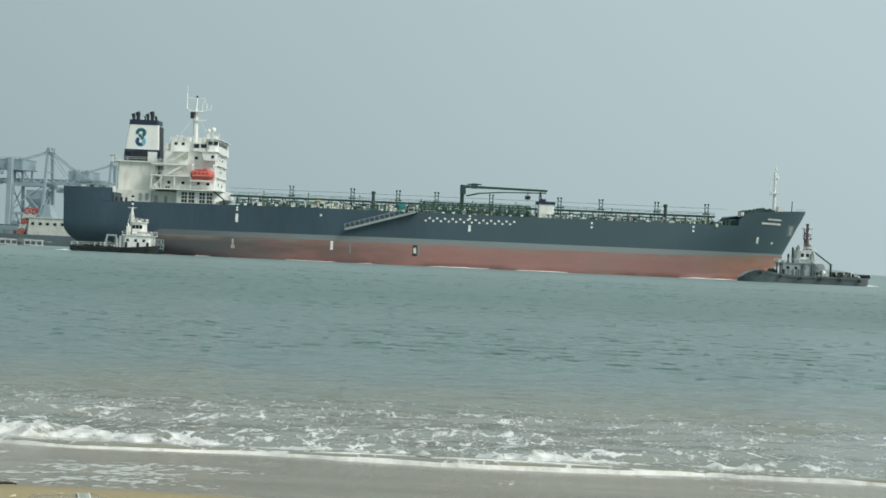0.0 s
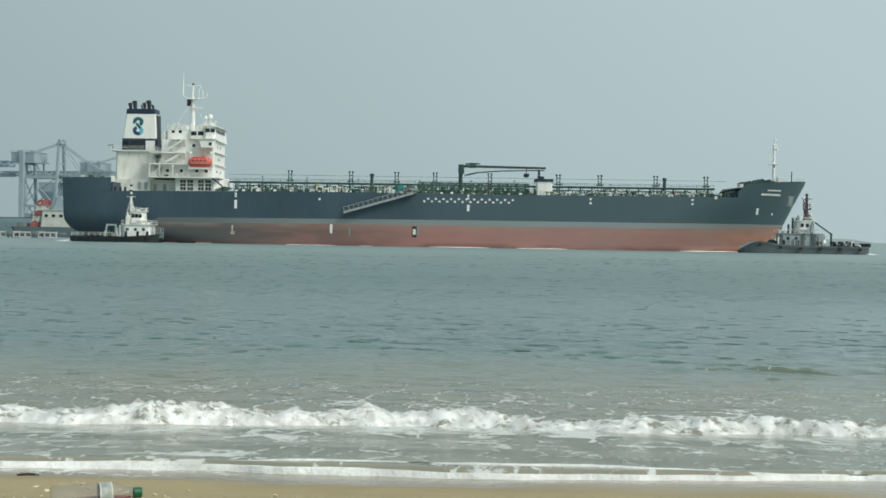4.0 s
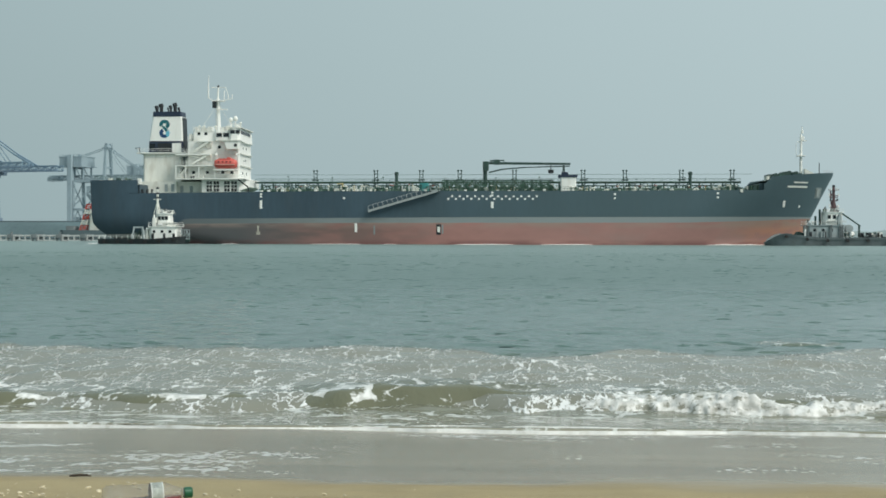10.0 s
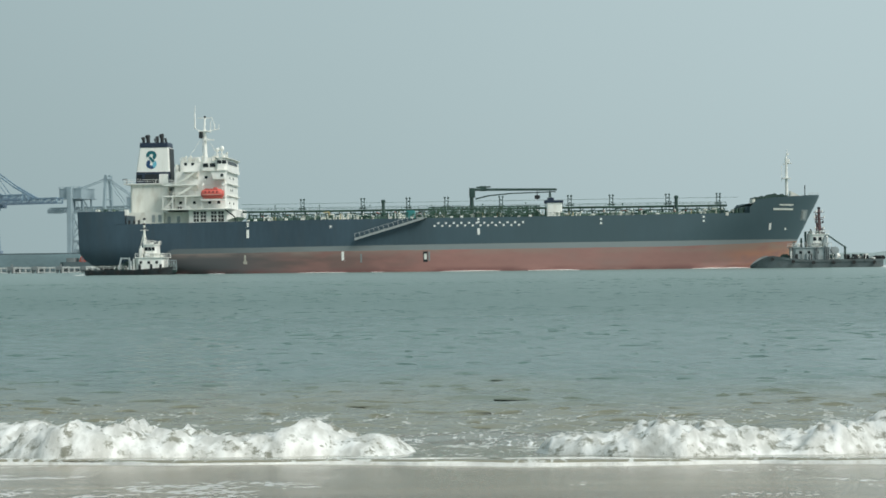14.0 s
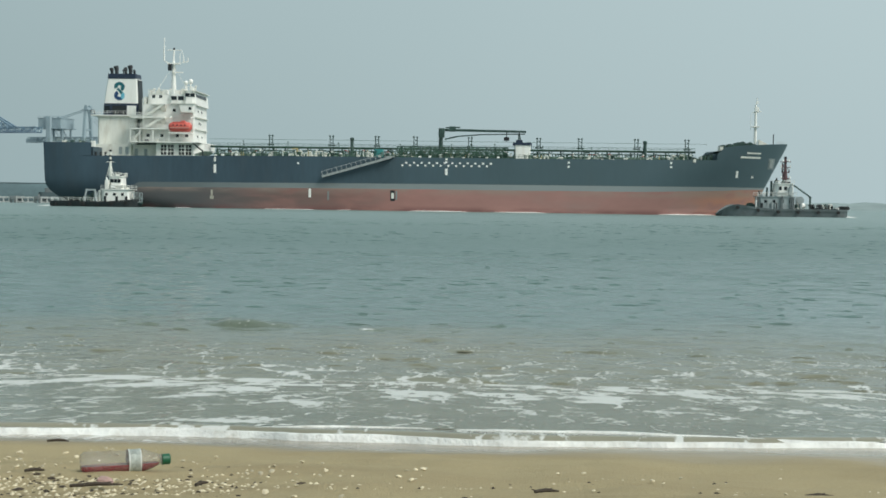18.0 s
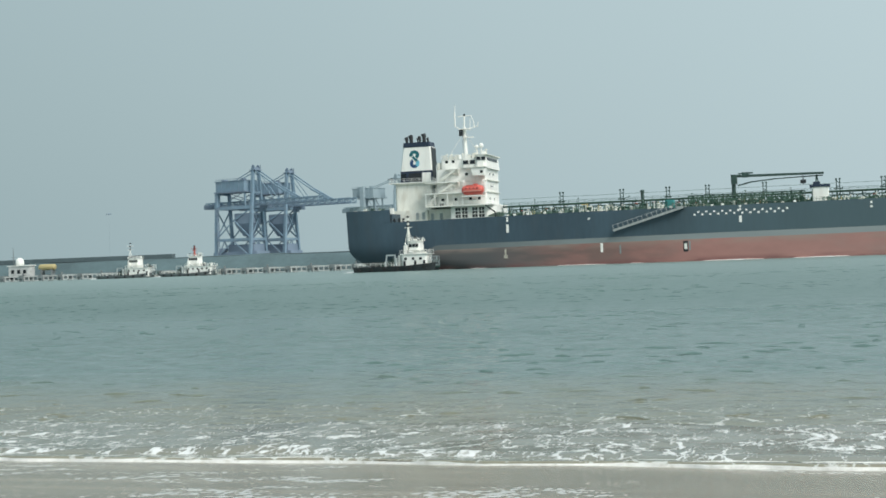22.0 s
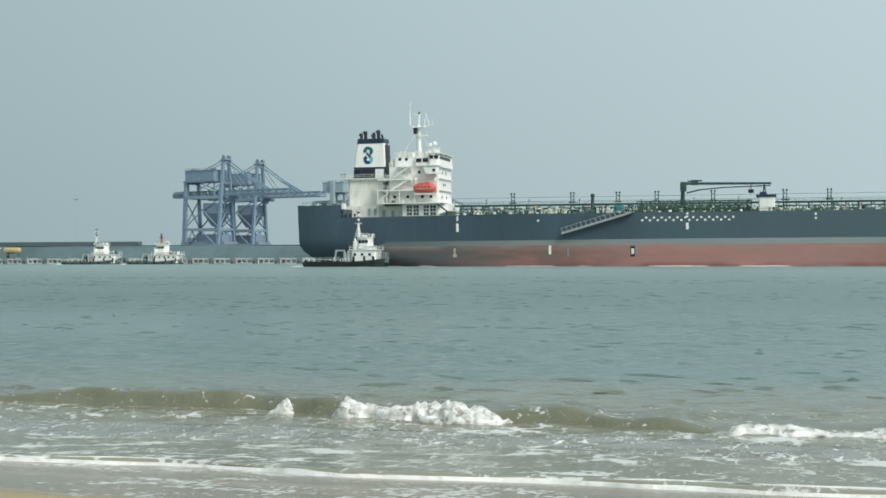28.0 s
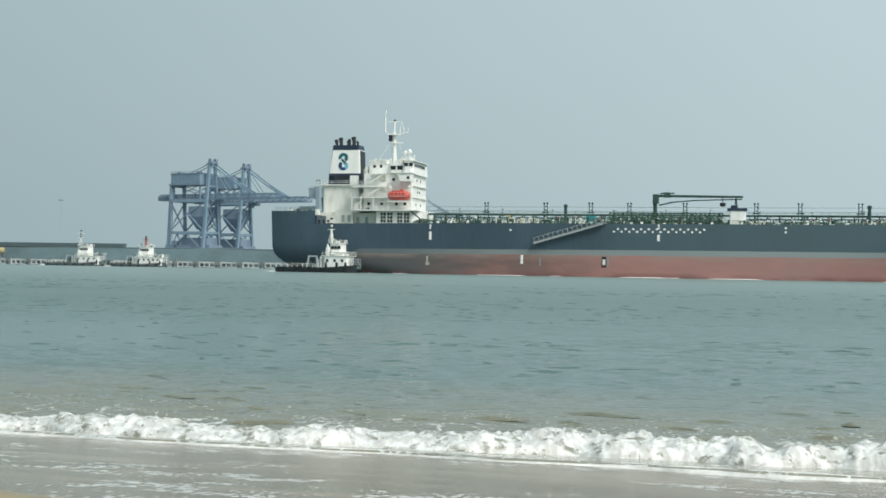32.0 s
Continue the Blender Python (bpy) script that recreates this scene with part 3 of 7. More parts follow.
def grid_mesh(name, X, Y, Z, smooth=True, across=None):
    """A mesh from three equal 2D arrays; across: a value from 0 to 1 kept as the UV map's v."""
    rows, cols = X.shape
    me = bpy.data.meshes.new(name)
    me.vertices.add(rows * cols)
    me.vertices.foreach_set("co", np.stack([X, Y, Z], -1).astype(np.float32).ravel())
    i = (np.arange(rows - 1)[:, None] * cols + np.arange(cols - 1)[None]).ravel()
    quads = np.stack([i, i + 1, i + cols + 1, i + cols], -1).astype(np.int32)
    me.loops.add(quads.size)
    me.loops.foreach_set("vertex_index", quads.ravel())
    me.polygons.add(len(quads))
    me.polygons.foreach_set("loop_start", np.arange(0, quads.size, 4, dtype=np.int32))
    me.polygons.foreach_set("use_smooth", np.full(len(quads), smooth))
    me.update(calc_edges=True)
    if across is not None:
        uv = np.stack([X.ravel(), across.ravel()], -1)[quads.ravel()]
        me.uv_layers.new(name="sheet").data.foreach_set("uv", uv.astype(np.float32).ravel())
    return me


def vnoise(x, y, seed=0):
    """Smooth value noise, 0 to 1, of equal arrays."""
    xi, yi = np.floor(x).astype(np.int64), np.floor(y).astype(np.int64)
    fx, fy = x - xi, y - yi
    fx, fy = fx * fx * (3 - 2 * fx), fy * fy * (3 - 2 * fy)

    def h(a, b):
        k = (a * 374761393 + b * 668265263 + seed * 982451653) & 0xFFFFFFFF
        k = ((k ^ (k >> 13)) * 1274126177) & 0xFFFFFFFF
        return ((k ^ (k >> 16)) & 0xFFFF) / 65535.0

    return (h(xi, yi) * (1 - fx) + h(xi + 1, yi) * fx) * (1 - fy) + (h(xi, yi + 1) * (1 - fx) + h(xi + 1, yi + 1) * fx) * fy


def fbm(x, y, seed=0, octaves=4):
    out, amp, tot = 0, 1.0, 0
    for o in range(octaves):
        out, tot = out + amp * vnoise(x * 2 ** o, y * 2 ** o, seed + o), tot + amp
        amp *= 0.5
    return out / tot


# ---- beach and sea ----
SLOPE, SHORE = 0.12, 13.83                           # fall of the beach; where it meets the still sea
TILT = math.degrees(math.atan(SLOPE))


def beach_z(y):
    return (SHORE - y) * SLOPE


def build_beach():
    xs = np.concatenate([[-4000, -1500, -500, -200], np.linspace(-90, -9, 40), np.linspace(-8.8, 6.8, 260), np.linspace(7, 70, 40), [200, 500, 1500, 4000]])
    ys = np.concatenate([[-4000, -1200, -400, -120], np.linspace(-30, 1.8, 20), np.linspace(2, 7, 140), np.linspace(7.1, 15, 80), np.linspace(15.5, 40, 20)])
    X, Y = np.meshgrid(xs, ys)
    rough = np.clip((5.0 - Y) / 1.3, 0, 1)
    Z = (SHORE - np.maximum(Y, 2.7)) * SLOPE + rough * ((fbm(X * 3, Y * 3, 5) - 0.5) * 0.05 + (fbm(X * 9 + Y * 4, Y * 9 - X * 4, 9) - 0.5) * 0.012) + (fbm(X * 0.5, Y * 0.5, 2, 2) - 0.5) * 0.03
    me = grid_mesh("beach", X, Y, Z)
    me.materials.append(SAND)
    return tagged(new("ground_beach", me), "ochre sand beach, wet and grey towards the water", "beach", kind="structure")


def build_sea():
    az = np.radians(np.concatenate([[-84, -76, -66, -57, -51, -46, -42], np.linspace(-39, 21, 400), [24, 28, 34, 42, 52, 65, 76, 84]]))
    near = np.concatenate([np.arange(12, 96, 0.085), np.arange(96, 150, 0.14), np.arange(150, 220, 0.4)])
    far = [220.0]
    while far[-1] < 4950:
        far.append(far[-1] * 1.028 + 0.1)
    ys = np.concatenate([near, far])
    A, Y = np.meshgrid(az, ys)
    X = (Y + 6) * np.tan(A)
    fade = np.clip((420 - Y) / 300, 0, 1)
    chop = (fbm(X * 0.7 + Y * 0.25, Y * 1.1, 11, 3) - 0.5) * 0.012 + (fbm(X * 0.10, Y * 0.28, 21, 2) - 0.5) * 0.04
    # short-crested wind ripples: crossing trains of small waves, stronger in gusts
    rng = random.Random(19)
    gust = np.clip(0.35 + 2.2 * (fbm(X * 0.05, Y * 0.07, 37, 3) - 0.38), 0.25, 1.25)
    ripple = np.zeros_like(X)
    for k in range(20):
        length = 0.36 * 1.085 ** k
        turn = rng.gauss(0, 0.5)
        fit = np.clip((length / np.interp(Y, [0, 96, 97, 150, 152, 220], [0.085, 0.085, 0.14, 0.14, 0.4, 0.5]) - 3.2) / 1.5, 0, 1)
        wave = math.tau / length
        ripple += fit * length ** 0.5 * 0.0044 * rng.uniform(0.6, 1.3) * np.sin(wave * (X * math.sin(turn) + Y * math.cos(turn)) + rng.uniform(0, 7) + 1.5 * vnoise(X * 0.4 / length ** 0.5, Y * 0.4 / length ** 0.5, 60 + k))
    Z = (chop * 0.6 + ripple * gust) * fade - 0.03
    me = grid_mesh("sea", X, Y, Z)
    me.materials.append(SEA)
    water = new("water_sea", me)
    # small steep wavelets scattered over the near sea, thin and wispy, in drifts
    rng, sh = random.Random(77), Shape()
    for _ in range(11000):
        y = 20 + 150 * rng.random() ** 1.6
        x = rng.uniform(-0.85, 0.55) * (y + 12)
        if fbm(np.array([x * 0.07]), np.array([y * 0.10]), 91, 2)[0] + rng.uniform(-0.08, 0.08) < (0.52 if x > -0.12 * y else 0.46):
            continue
        big = 0.7 + y / 70
        half, h = 0.5 * rng.uniform(0.16, 0.55) * big * (1.8 if rng.random() < 0.15 else 1), rng.uniform(0.011, 0.028) * big
        skew, bow, lean = rng.uniform(-0.3, 0.3), rng.uniform(-0.35, 0.35), rng.uniform(-0.6, 0.6)
        vs, m = [], 8
        for k in range(m + 1):
            f = -1 + 2 * k / m
            e = max(0.0, (1 - abs(f) ** 1.3) * (1 + lean * f)) * rng.uniform(0.75, 1.1)
            cx, cy = x + f * half, y + f * half * skew + bow * half * f * f
            vs += [(cx, cy - 1.1 * h, -0.05), (cx, cy, -0.042 + h * e), (cx, cy + 5 * h, -0.05)]
        sh.add(vs, [q for k in range(m) for q in ((3 * k, 3 * k + 3, 3 * k + 4, 3 * k + 1), (3 * k + 1, 3 * k + 4, 3 * k + 5, 3 * k + 2))])
    tagged(part("wavelets", sh, SEA, water), kind="stuff")
    return tagged(water, "murky grey-green sea with small ripples, sandy near the beach", "sea", kind="structure")


def build_swash():
    """The sheet of run-up on the beach, with the foam line at its front; it slides up and down the slope."""
    base = thing("swash", "thin sandy sheet of run-up water edged with white foam", "wave")
    xs = np.linspace(-26, 13, 560)
    vs = np.concatenate([np.linspace(0, 1.2, 24), np.linspace(1.3, 12, 70)])
    X, V = np.meshgrid(xs, vs)
    front = (fbm(xs * 0.22 + 7, xs * 0 + 13, 61, 2) - 0.5) * 1.1 + (fbm(xs * 0.33, xs * 0 + 3, 41, 3) - 0.5) * 1.3 + (fbm(xs * 1.3, xs * 0 + 5, 44, 3) - 0.5) * 0.35 + 0.2 * np.abs(np.sin(xs * 0.55 + 2 * fbm(xs * 0.2, xs * 0, 43, 2))) - 0.1
    Y = V + front[None] * np.clip(1 - V / 11, 0, 1)
    Z = 0.010 + 0.018 * np.clip(V / 0.15, 0, 1) ** 0.5 + (fbm(X * 1.4, Y * 2.2, 47, 3) - 0.5) * 0.035 * np.clip(V / 2, 0, 1)
    Z[0] = -0.08
    me = grid_mesh("water_film", X, Y, Z)
    me.materials.append(FILM)
    film = new("water_film", me)
    film.parent = base
    # the foam line: an uneven roll along the front, with a thin strand that parts from it and joins it again
    u = np.linspace(0, math.pi, 9)
    xs2 = np.linspace(-26, 13, 2000)
    f2 = np.interp(xs2, xs, front)
    XX, UU = np.meshgrid(xs2, u)
    lump = 0.6 + 0.8 * fbm(XX * 7, UU * 2, 53, 3)
    fat = np.clip(fbm(xs2 * 0.5, xs2 * 0 + 9, 51, 4) - 0.57, 0, 0.2)
    apart = 0.75 * np.clip(fbm(xs2 * 0.45, xs2 * 0 + 33, 63, 3) - 0.42, 0, 1) + 0.05 * fbm(xs2 * 3, xs2 * 0, 64, 2)
    for name, off, w in (("foam_edge", 0 * xs2, 0.0015 + 0.055 * fat + 0.012 * np.clip(fbm(xs2 * 4, xs2 * 0, 52, 4) - 0.40, 0, 1)),
                         ("foam_strand", apart, 0.016 * np.clip(fbm(xs2 * 3, xs2 * 0 + 41, 65, 4) - 0.40, -0.05, 1) + 0.03 * np.clip(fat - 0.05, 0, 1))):
        YY = (f2 + off)[None] + w[None] * (1.3 - 1.6 * np.cos(UU)) * 0.9 - 0.01
        ZZ = 0.008 + np.clip(off, 0, 0.15)[None] * 0.16 + w[None] * 0.6 * np.sin(UU) * lump
        ZZ[0], YY[0] = -0.08, YY[0] - 0.004
        me = grid_mesh(name, XX, YY, ZZ)
        me.materials.append(FOAM)
        new(name, me).parent = base
    # second, older foam line behind it
    g2 = f2 + 0.9 + (fbm(xs2 * 0.4, xs2 * 0 + 19, 57, 3) - 0.5) * 1.5
    w2 = 0.09 * np.clip(fbm(xs2 * 0.9, xs2 * 0 + 29, 59, 4) - 0.55, -0.02, 1)
    YY = g2[None] + w2[None] * (1.3 - 1.6 * np.cos(UU))
    ZZ = 0.024 + w2[None] * 0.4 * np.sin(UU) * lump
    me = grid_mesh("foam_streak", XX, YY, ZZ)
    me.materials.append(FOAM)
    streak = new("foam_streak", me)
    streak.parent = base
    return base


def build_wave(seed, height, broken, spill, reach=2.8, skew=(0.0, 0.0), pivot=-0.5, net=4.5, veined=RIDGE, gap=None, swell=0.62, lace_mat=LACE, lift=(1.0, 1.0)):
    """One shore wave: a long ridge of water, the white roll that tumbles down its face and the churned mat behind.
    broken: stretches of the crest, in x, that have broken; spill: how wide the roll is; skew: slant of the crest
    on either side of the pivot; gap: where the bore stays open over brown water; swell: how high the bore stands;
    lift: how much the crest gains to the left and to the right."""
    base = thing("breaking_wave", "low shore wave with tumbling white foam along its crest", "wave", group="waves rolling onto the beach")

    def along(xs):
        tall = height * (0.35 + 1.0 * fbm(xs * 0.22, xs * 0 + seed, seed, 2)) * (0.68 + 0.64 * fbm(xs * 1.4, xs * 0 + seed, seed + 1, 3))
        tall = tall * np.interp(xs, [-4.0, 1.0], lift)
        bend = (fbm(xs * 0.10, xs * 0 + seed, seed + 3, 2) - 0.5) * 2.0 + (fbm(xs * 0.7, xs * 0 + seed, seed + 4, 3) - 0.5) * 0.7
        bend = bend - np.interp(pivot, xs, bend) + skew[0] * np.clip(xs - pivot, -9, 0) + skew[1] * np.clip(xs - pivot, 0, 9)
        on = np.zeros_like(xs)
        wob = xs + (fbm(xs * 1.1, xs * 0 + seed, seed + 7, 3) - 0.5) * 1.1
        for a, b in broken:
            on = np.maximum(on, np.clip((wob - a) / 0.9 + 0.3, 0, 1) * np.clip((b - wob) / 0.9 + 0.3, 0, 1))
        return tall, bend, on * (0.55 + 0.6 * fbm(xs * 0.5, xs * 0 + 4, seed + 8, 3))

    def spread(count):
        return np.interp(np.linspace(0, 1, count), [0, 0.14, 0.9, 1], [-27, -13, 7, 14])

    billow = lambda a, b, k: 1 - np.abs(2 * vnoise(a, b, k) - 1)
    xs = spread(380)
    u = np.linspace(-1, 1, 30)
    X, Uu = np.meshgrid(xs, u)
    tall, bend, on = along(xs)
    prof = np.where(Uu < 0, np.clip(1 + Uu / 0.42, 0, 1) ** 0.9, np.cos(np.clip(Uu, 0, 1) * math.pi / 2) ** 1.5)
    Y = bend[None] + np.where(Uu < 0, Uu * 0.75, Uu * 2.6)
    Z = tall[None] * prof * (1 - 0.25 * on[None]) + (fbm(X * 1.3, Y * 3.2, seed + 5, 3) - 0.5) * 0.13 + np.clip(vnoise(X * 1.6 + Y, Y * 5.0, seed + 6) - 0.55, 0, 1) * 0.08 - 0.07
    Z[0], Z[-1] = -0.35, -0.35
    me = grid_mesh("water_ridge", X, Y, Z, across=(Uu + 1) / 2)
    me.materials.append(veined)
    ridge = new("water_ridge", me)
    ridge.parent = base
    xs = spread(820)
    u = np.linspace(0, 1, 24)
    X, Uu = np.meshgrid(xs, u)
    tall, bend, on = along(xs)
    ang = Uu * math.pi * 1.1 - 0.3
    lump = 0.40 + 0.28 * billow(X * 2.3, Uu * 4, seed + 9) + 0.26 * billow(X * 6, Uu * 9, seed + 13) + 0.26 * billow(X * 12, Uu * 16, seed + 17)
    spike = np.clip(fbm(X * 7, Uu * 3, seed + 19, 3) - 0.60, 0, 1) * 0.5 * np.clip(np.sin(ang), 0, 1)
    r_y = spill * (0.6 + 0.8 * fbm(xs * 0.7, xs * 0, seed + 15, 2))
    Y = bend[None] - 0.30 - r_y[None] * np.cos(ang) * lump * on[None]
    Z = -0.03 + tall[None] * np.sin(ang) * (lump + spike) * 1.1 * on[None] - 0.4 * (1 - on[None])
    me = grid_mesh("foam_roll", X, Y, Z, smooth=True, across=Uu * 0 + 0.2)
    me.materials.append(CHURN)
    roll = new("foam_roll", me)
    roll.parent = base
    # the bore after breaking: a steep lumpy front, churned foam thinning out behind it
    xs = spread(660)
    v = np.linspace(0, 1, 46)
    X, V = np.meshgrid(xs, v)
    tall, bend, on = along(xs)
    reach = reach + 1.6 * fbm(xs * 0.4, xs * 0, seed + 21, 2)
    Y = (bend - 0.75 + 0.8 * (fbm(xs * 0.9, xs * 0, seed + 22, 3) - 0.5))[None] + V ** 1.2 * reach[None]
    rise = np.clip(V / 0.10, 0, 1) ** 0.6 * np.cos(np.clip((V - 0.2) / 0.8, 0, 1) * math.pi / 2) ** 1.1
    lump = 0.24 + 0.42 * billow(X * 1.5, Y * 2.0, seed + 9) + 0.34 * billow(X * 4.2, Y * 5.0, seed + 13) + 0.40 * billow(X * 9, Y * 10, seed + 17)
    shut = np.ones_like(xs) if gap is None else 1 - np.exp(-((xs - gap) / 0.55) ** 4)
    Z = (swell * (0.42 * tall + 0.62 * height) * (0.7 + 0.6 * fbm(xs * 2.2, xs * 0, seed + 25, 3)))[None] * rise * lump - 0.3 * (1 - shut)[None] + (fbm(X * 3.5, Y * 4.5, seed + 23, 4) - 0.5) * 0.08 * np.clip(V * 3, 0, 1) + 0.035
    Z[0], Z[-1] = -0.3, -0.3
    me = grid_mesh("foam_bore", X, Y, Z, across=V)
    me.materials.append(CHURN)
    bore = new("foam_bore", me)
    bore.parent = base
    # the net of spent foam that is left when the bore has run out
    xs = spread(400)
    v = np.linspace(0, 1, 40)
    X, V = np.meshgrid(xs, v)
    tall, bend, on = along(xs)
    Y = (bend - 0.7 + 1.4 * (fbm(xs * 0.6, xs * 0, seed + 31, 4) - 0.5))[None] + V * (net * (0.75 + 0.5 * fbm(xs * 0.3, xs * 0, seed + 32, 2)))[None]
    Z = -0.10 + (0.21 + 0.2 * height) * np.clip(V / 0.16, 0, 1) ** 0.6 + (fbm(X * 1.1, Y * 2.0, seed + 33, 4) - 0.5) * 0.10 * np.clip(V * 6, 0, 1) + 0.055 * np.clip(V * net - 2.0, 0, 9)
    Z[-1] = -0.4
    me = grid_mesh("foam_net", X, Y, Z, across=V)
    me.materials.append(lace_mat)
    net_ob = new("foam_net", me)
    net_ob.parent = base
    return base, roll, bore, ridge, net_ob


# ---- the tanker ----
SHIP_Y, SHIP_X0, SHIP_V = 319.4, -104.5, -0.834     # near side of the hull, stern at the start, drift astern
MID = 16.0                                          # centre line from the near side


def deck_line(s):
    """Height of the hull's top edge along the ship."""
    return float(np.interp(s, [0, 15, 60, 130, 170, 190.4], [12.7, 12.7, 13.2, 13.3, 13.5, 13.8]))


def half_beam(s, z):
    zz = min(max(z, -4), 18)
    s_bow = float(np.interp(zz, [-4, 0, 2.7, 7, 12, 18], [184, 181, 182.4, 184.8, 187.3, 190.4]))
    run = float(np.interp(zz, [-4, 0, 6, 12, 18], [50, 46, 38, 30, 24]))
    k = min(max((s_bow - s) / run, 0), 1)
    bow = (1 - (1 - k) ** 2.3) ** 0.75
    s_st = float(np.interp(zz, [-4, 0, 1.2, 2.5, 3.3, 5.4, 18], [30, 9.4, 6.6, 5.0, 3.8, 2.6, 2.2]))
    run2 = float(np.interp(zz, [-4, 0, 3, 7, 12, 18], [45, 40, 28, 16, 9, 6]))
    j = min(max((s - s_st) / run2, 0), 1)
    full = float(np.interp(zz, [-4, 0, 2.5, 6, 18], [0.0, 0.45, 0.80, 0.93, 0.95]))
    stern = full + (1 - full) * (1 - (1 - j) ** 2.2)
    return MID * min(bow, stern) * (1 if s >= s_st else 0.0), s_st, s_bow


def hull_strip(z_of, cols=130, s_lo=-1.0, s_hi=999.0, sides=(-1, 1)):
    """A band of plating on both sides between heights z_of(s) = (low, high), from stern or s_lo to bow or s_hi."""
    out, rows, k = Shape(), 8, cols + 1
    for side in sides:
        vs = []
        for j in range(rows):
            for i in range(k):
                f = i / cols
                f = f * f * (3 - 2 * f) * 0.7 + f * 0.3
                lo, hi = z_of(max(s_lo, 0) + f * (min(s_hi, 190) - max(s_lo, 0)))
                z = lo + (hi - lo) * j / (rows - 1)
                _, s0, s1 = half_beam(100, z)
                s0, s1 = max(s0, s_lo), min(s1, s_hi)
                s = s0 + (s1 - s0) * f
                lo, hi = z_of(s)
                z = lo + (hi - lo) * j / (rows - 1)
                b = half_beam(min(max(s, half_beam(100, z)[1] + 1e-3), s1), z)[0]
                vs.append((s, MID + side * b, z))
        fs = [(j * k + i, j * k + i + 1, (j + 1) * k + i + 1, (j + 1) * k + i) for j in range(rows - 1) for i in range(cols)]
        out.add(vs, fs if side < 0 else [q[::-1] for q in fs])
    return out


def transom(z_of):
    out, n = Shape(), 10
    lo, hi = z_of(0)
    ring = []
    for j in range(n + 1):
        z = lo + (hi - lo) * j / n
        s0 = half_beam(100, z)[1]
        ring.append((s0, half_beam(s0 + 1e-3, z)[0], z))
    for a, b in zip(ring, ring[1:]):
        out.add([(a[0], MID - a[1], a[2]), (b[0], MID - b[1], b[2]), (b[0], MID + b[1], b[2]), (a[0], MID + a[1], a[2])], [(0, 1, 2, 3)])
    return out


def emblem(parent, y, x, z):
    """A ribbon emblem of two open rings, one above the other, flat on the funnel's side."""
    for name, mat, cz, a0, a1 in (("emblem_upper", TEAL, 1.12, -60, 205), ("emblem_lower", DEEPBLUE, -1.12, 115, 300), ("emblem_lower_light", SKYBLUE, -1.12, 300, 400), ("emblem_waist", TEAL, 0, 0, 0)):
        sh, n = Shape(), 18
        if name == "emblem_waist":
            ring = [((x - 0.75, z + 0.55), (x + 0.35, z - 0.75)), ((x - 0.25, z + 0.85), (x + 0.95, z - 0.35))]
            quads = [[ring[0][0], ring[0][1], ring[1][1], ring[1][0]]]
        else:
            quads, pts = [], []
            for i in range(n + 1):
                a = math.radians(a0 + (a1 - a0) * i / n)
                pts.append(((x + 1.38 * math.cos(a), z + cz + 1.26 * math.sin(a)), (x + 0.46 * math.cos(a), z + cz + 0.40 * math.sin(a))))
            quads = [[p[0], q[0], q[1], p[1]] for p, q in zip(pts, pts[1:])]
        for q in quads:
            sh.add([(a, y, b) for a, b in q] + [(a, y + 0.05, b) for a, b in q], [(0, 1, 2, 3), (7, 6, 5, 4)] + [(k, 4 + k, 4 + (k + 1) % 4, (k + 1) % 4) for k in range(4)])
        part(name, sh, mat, parent)


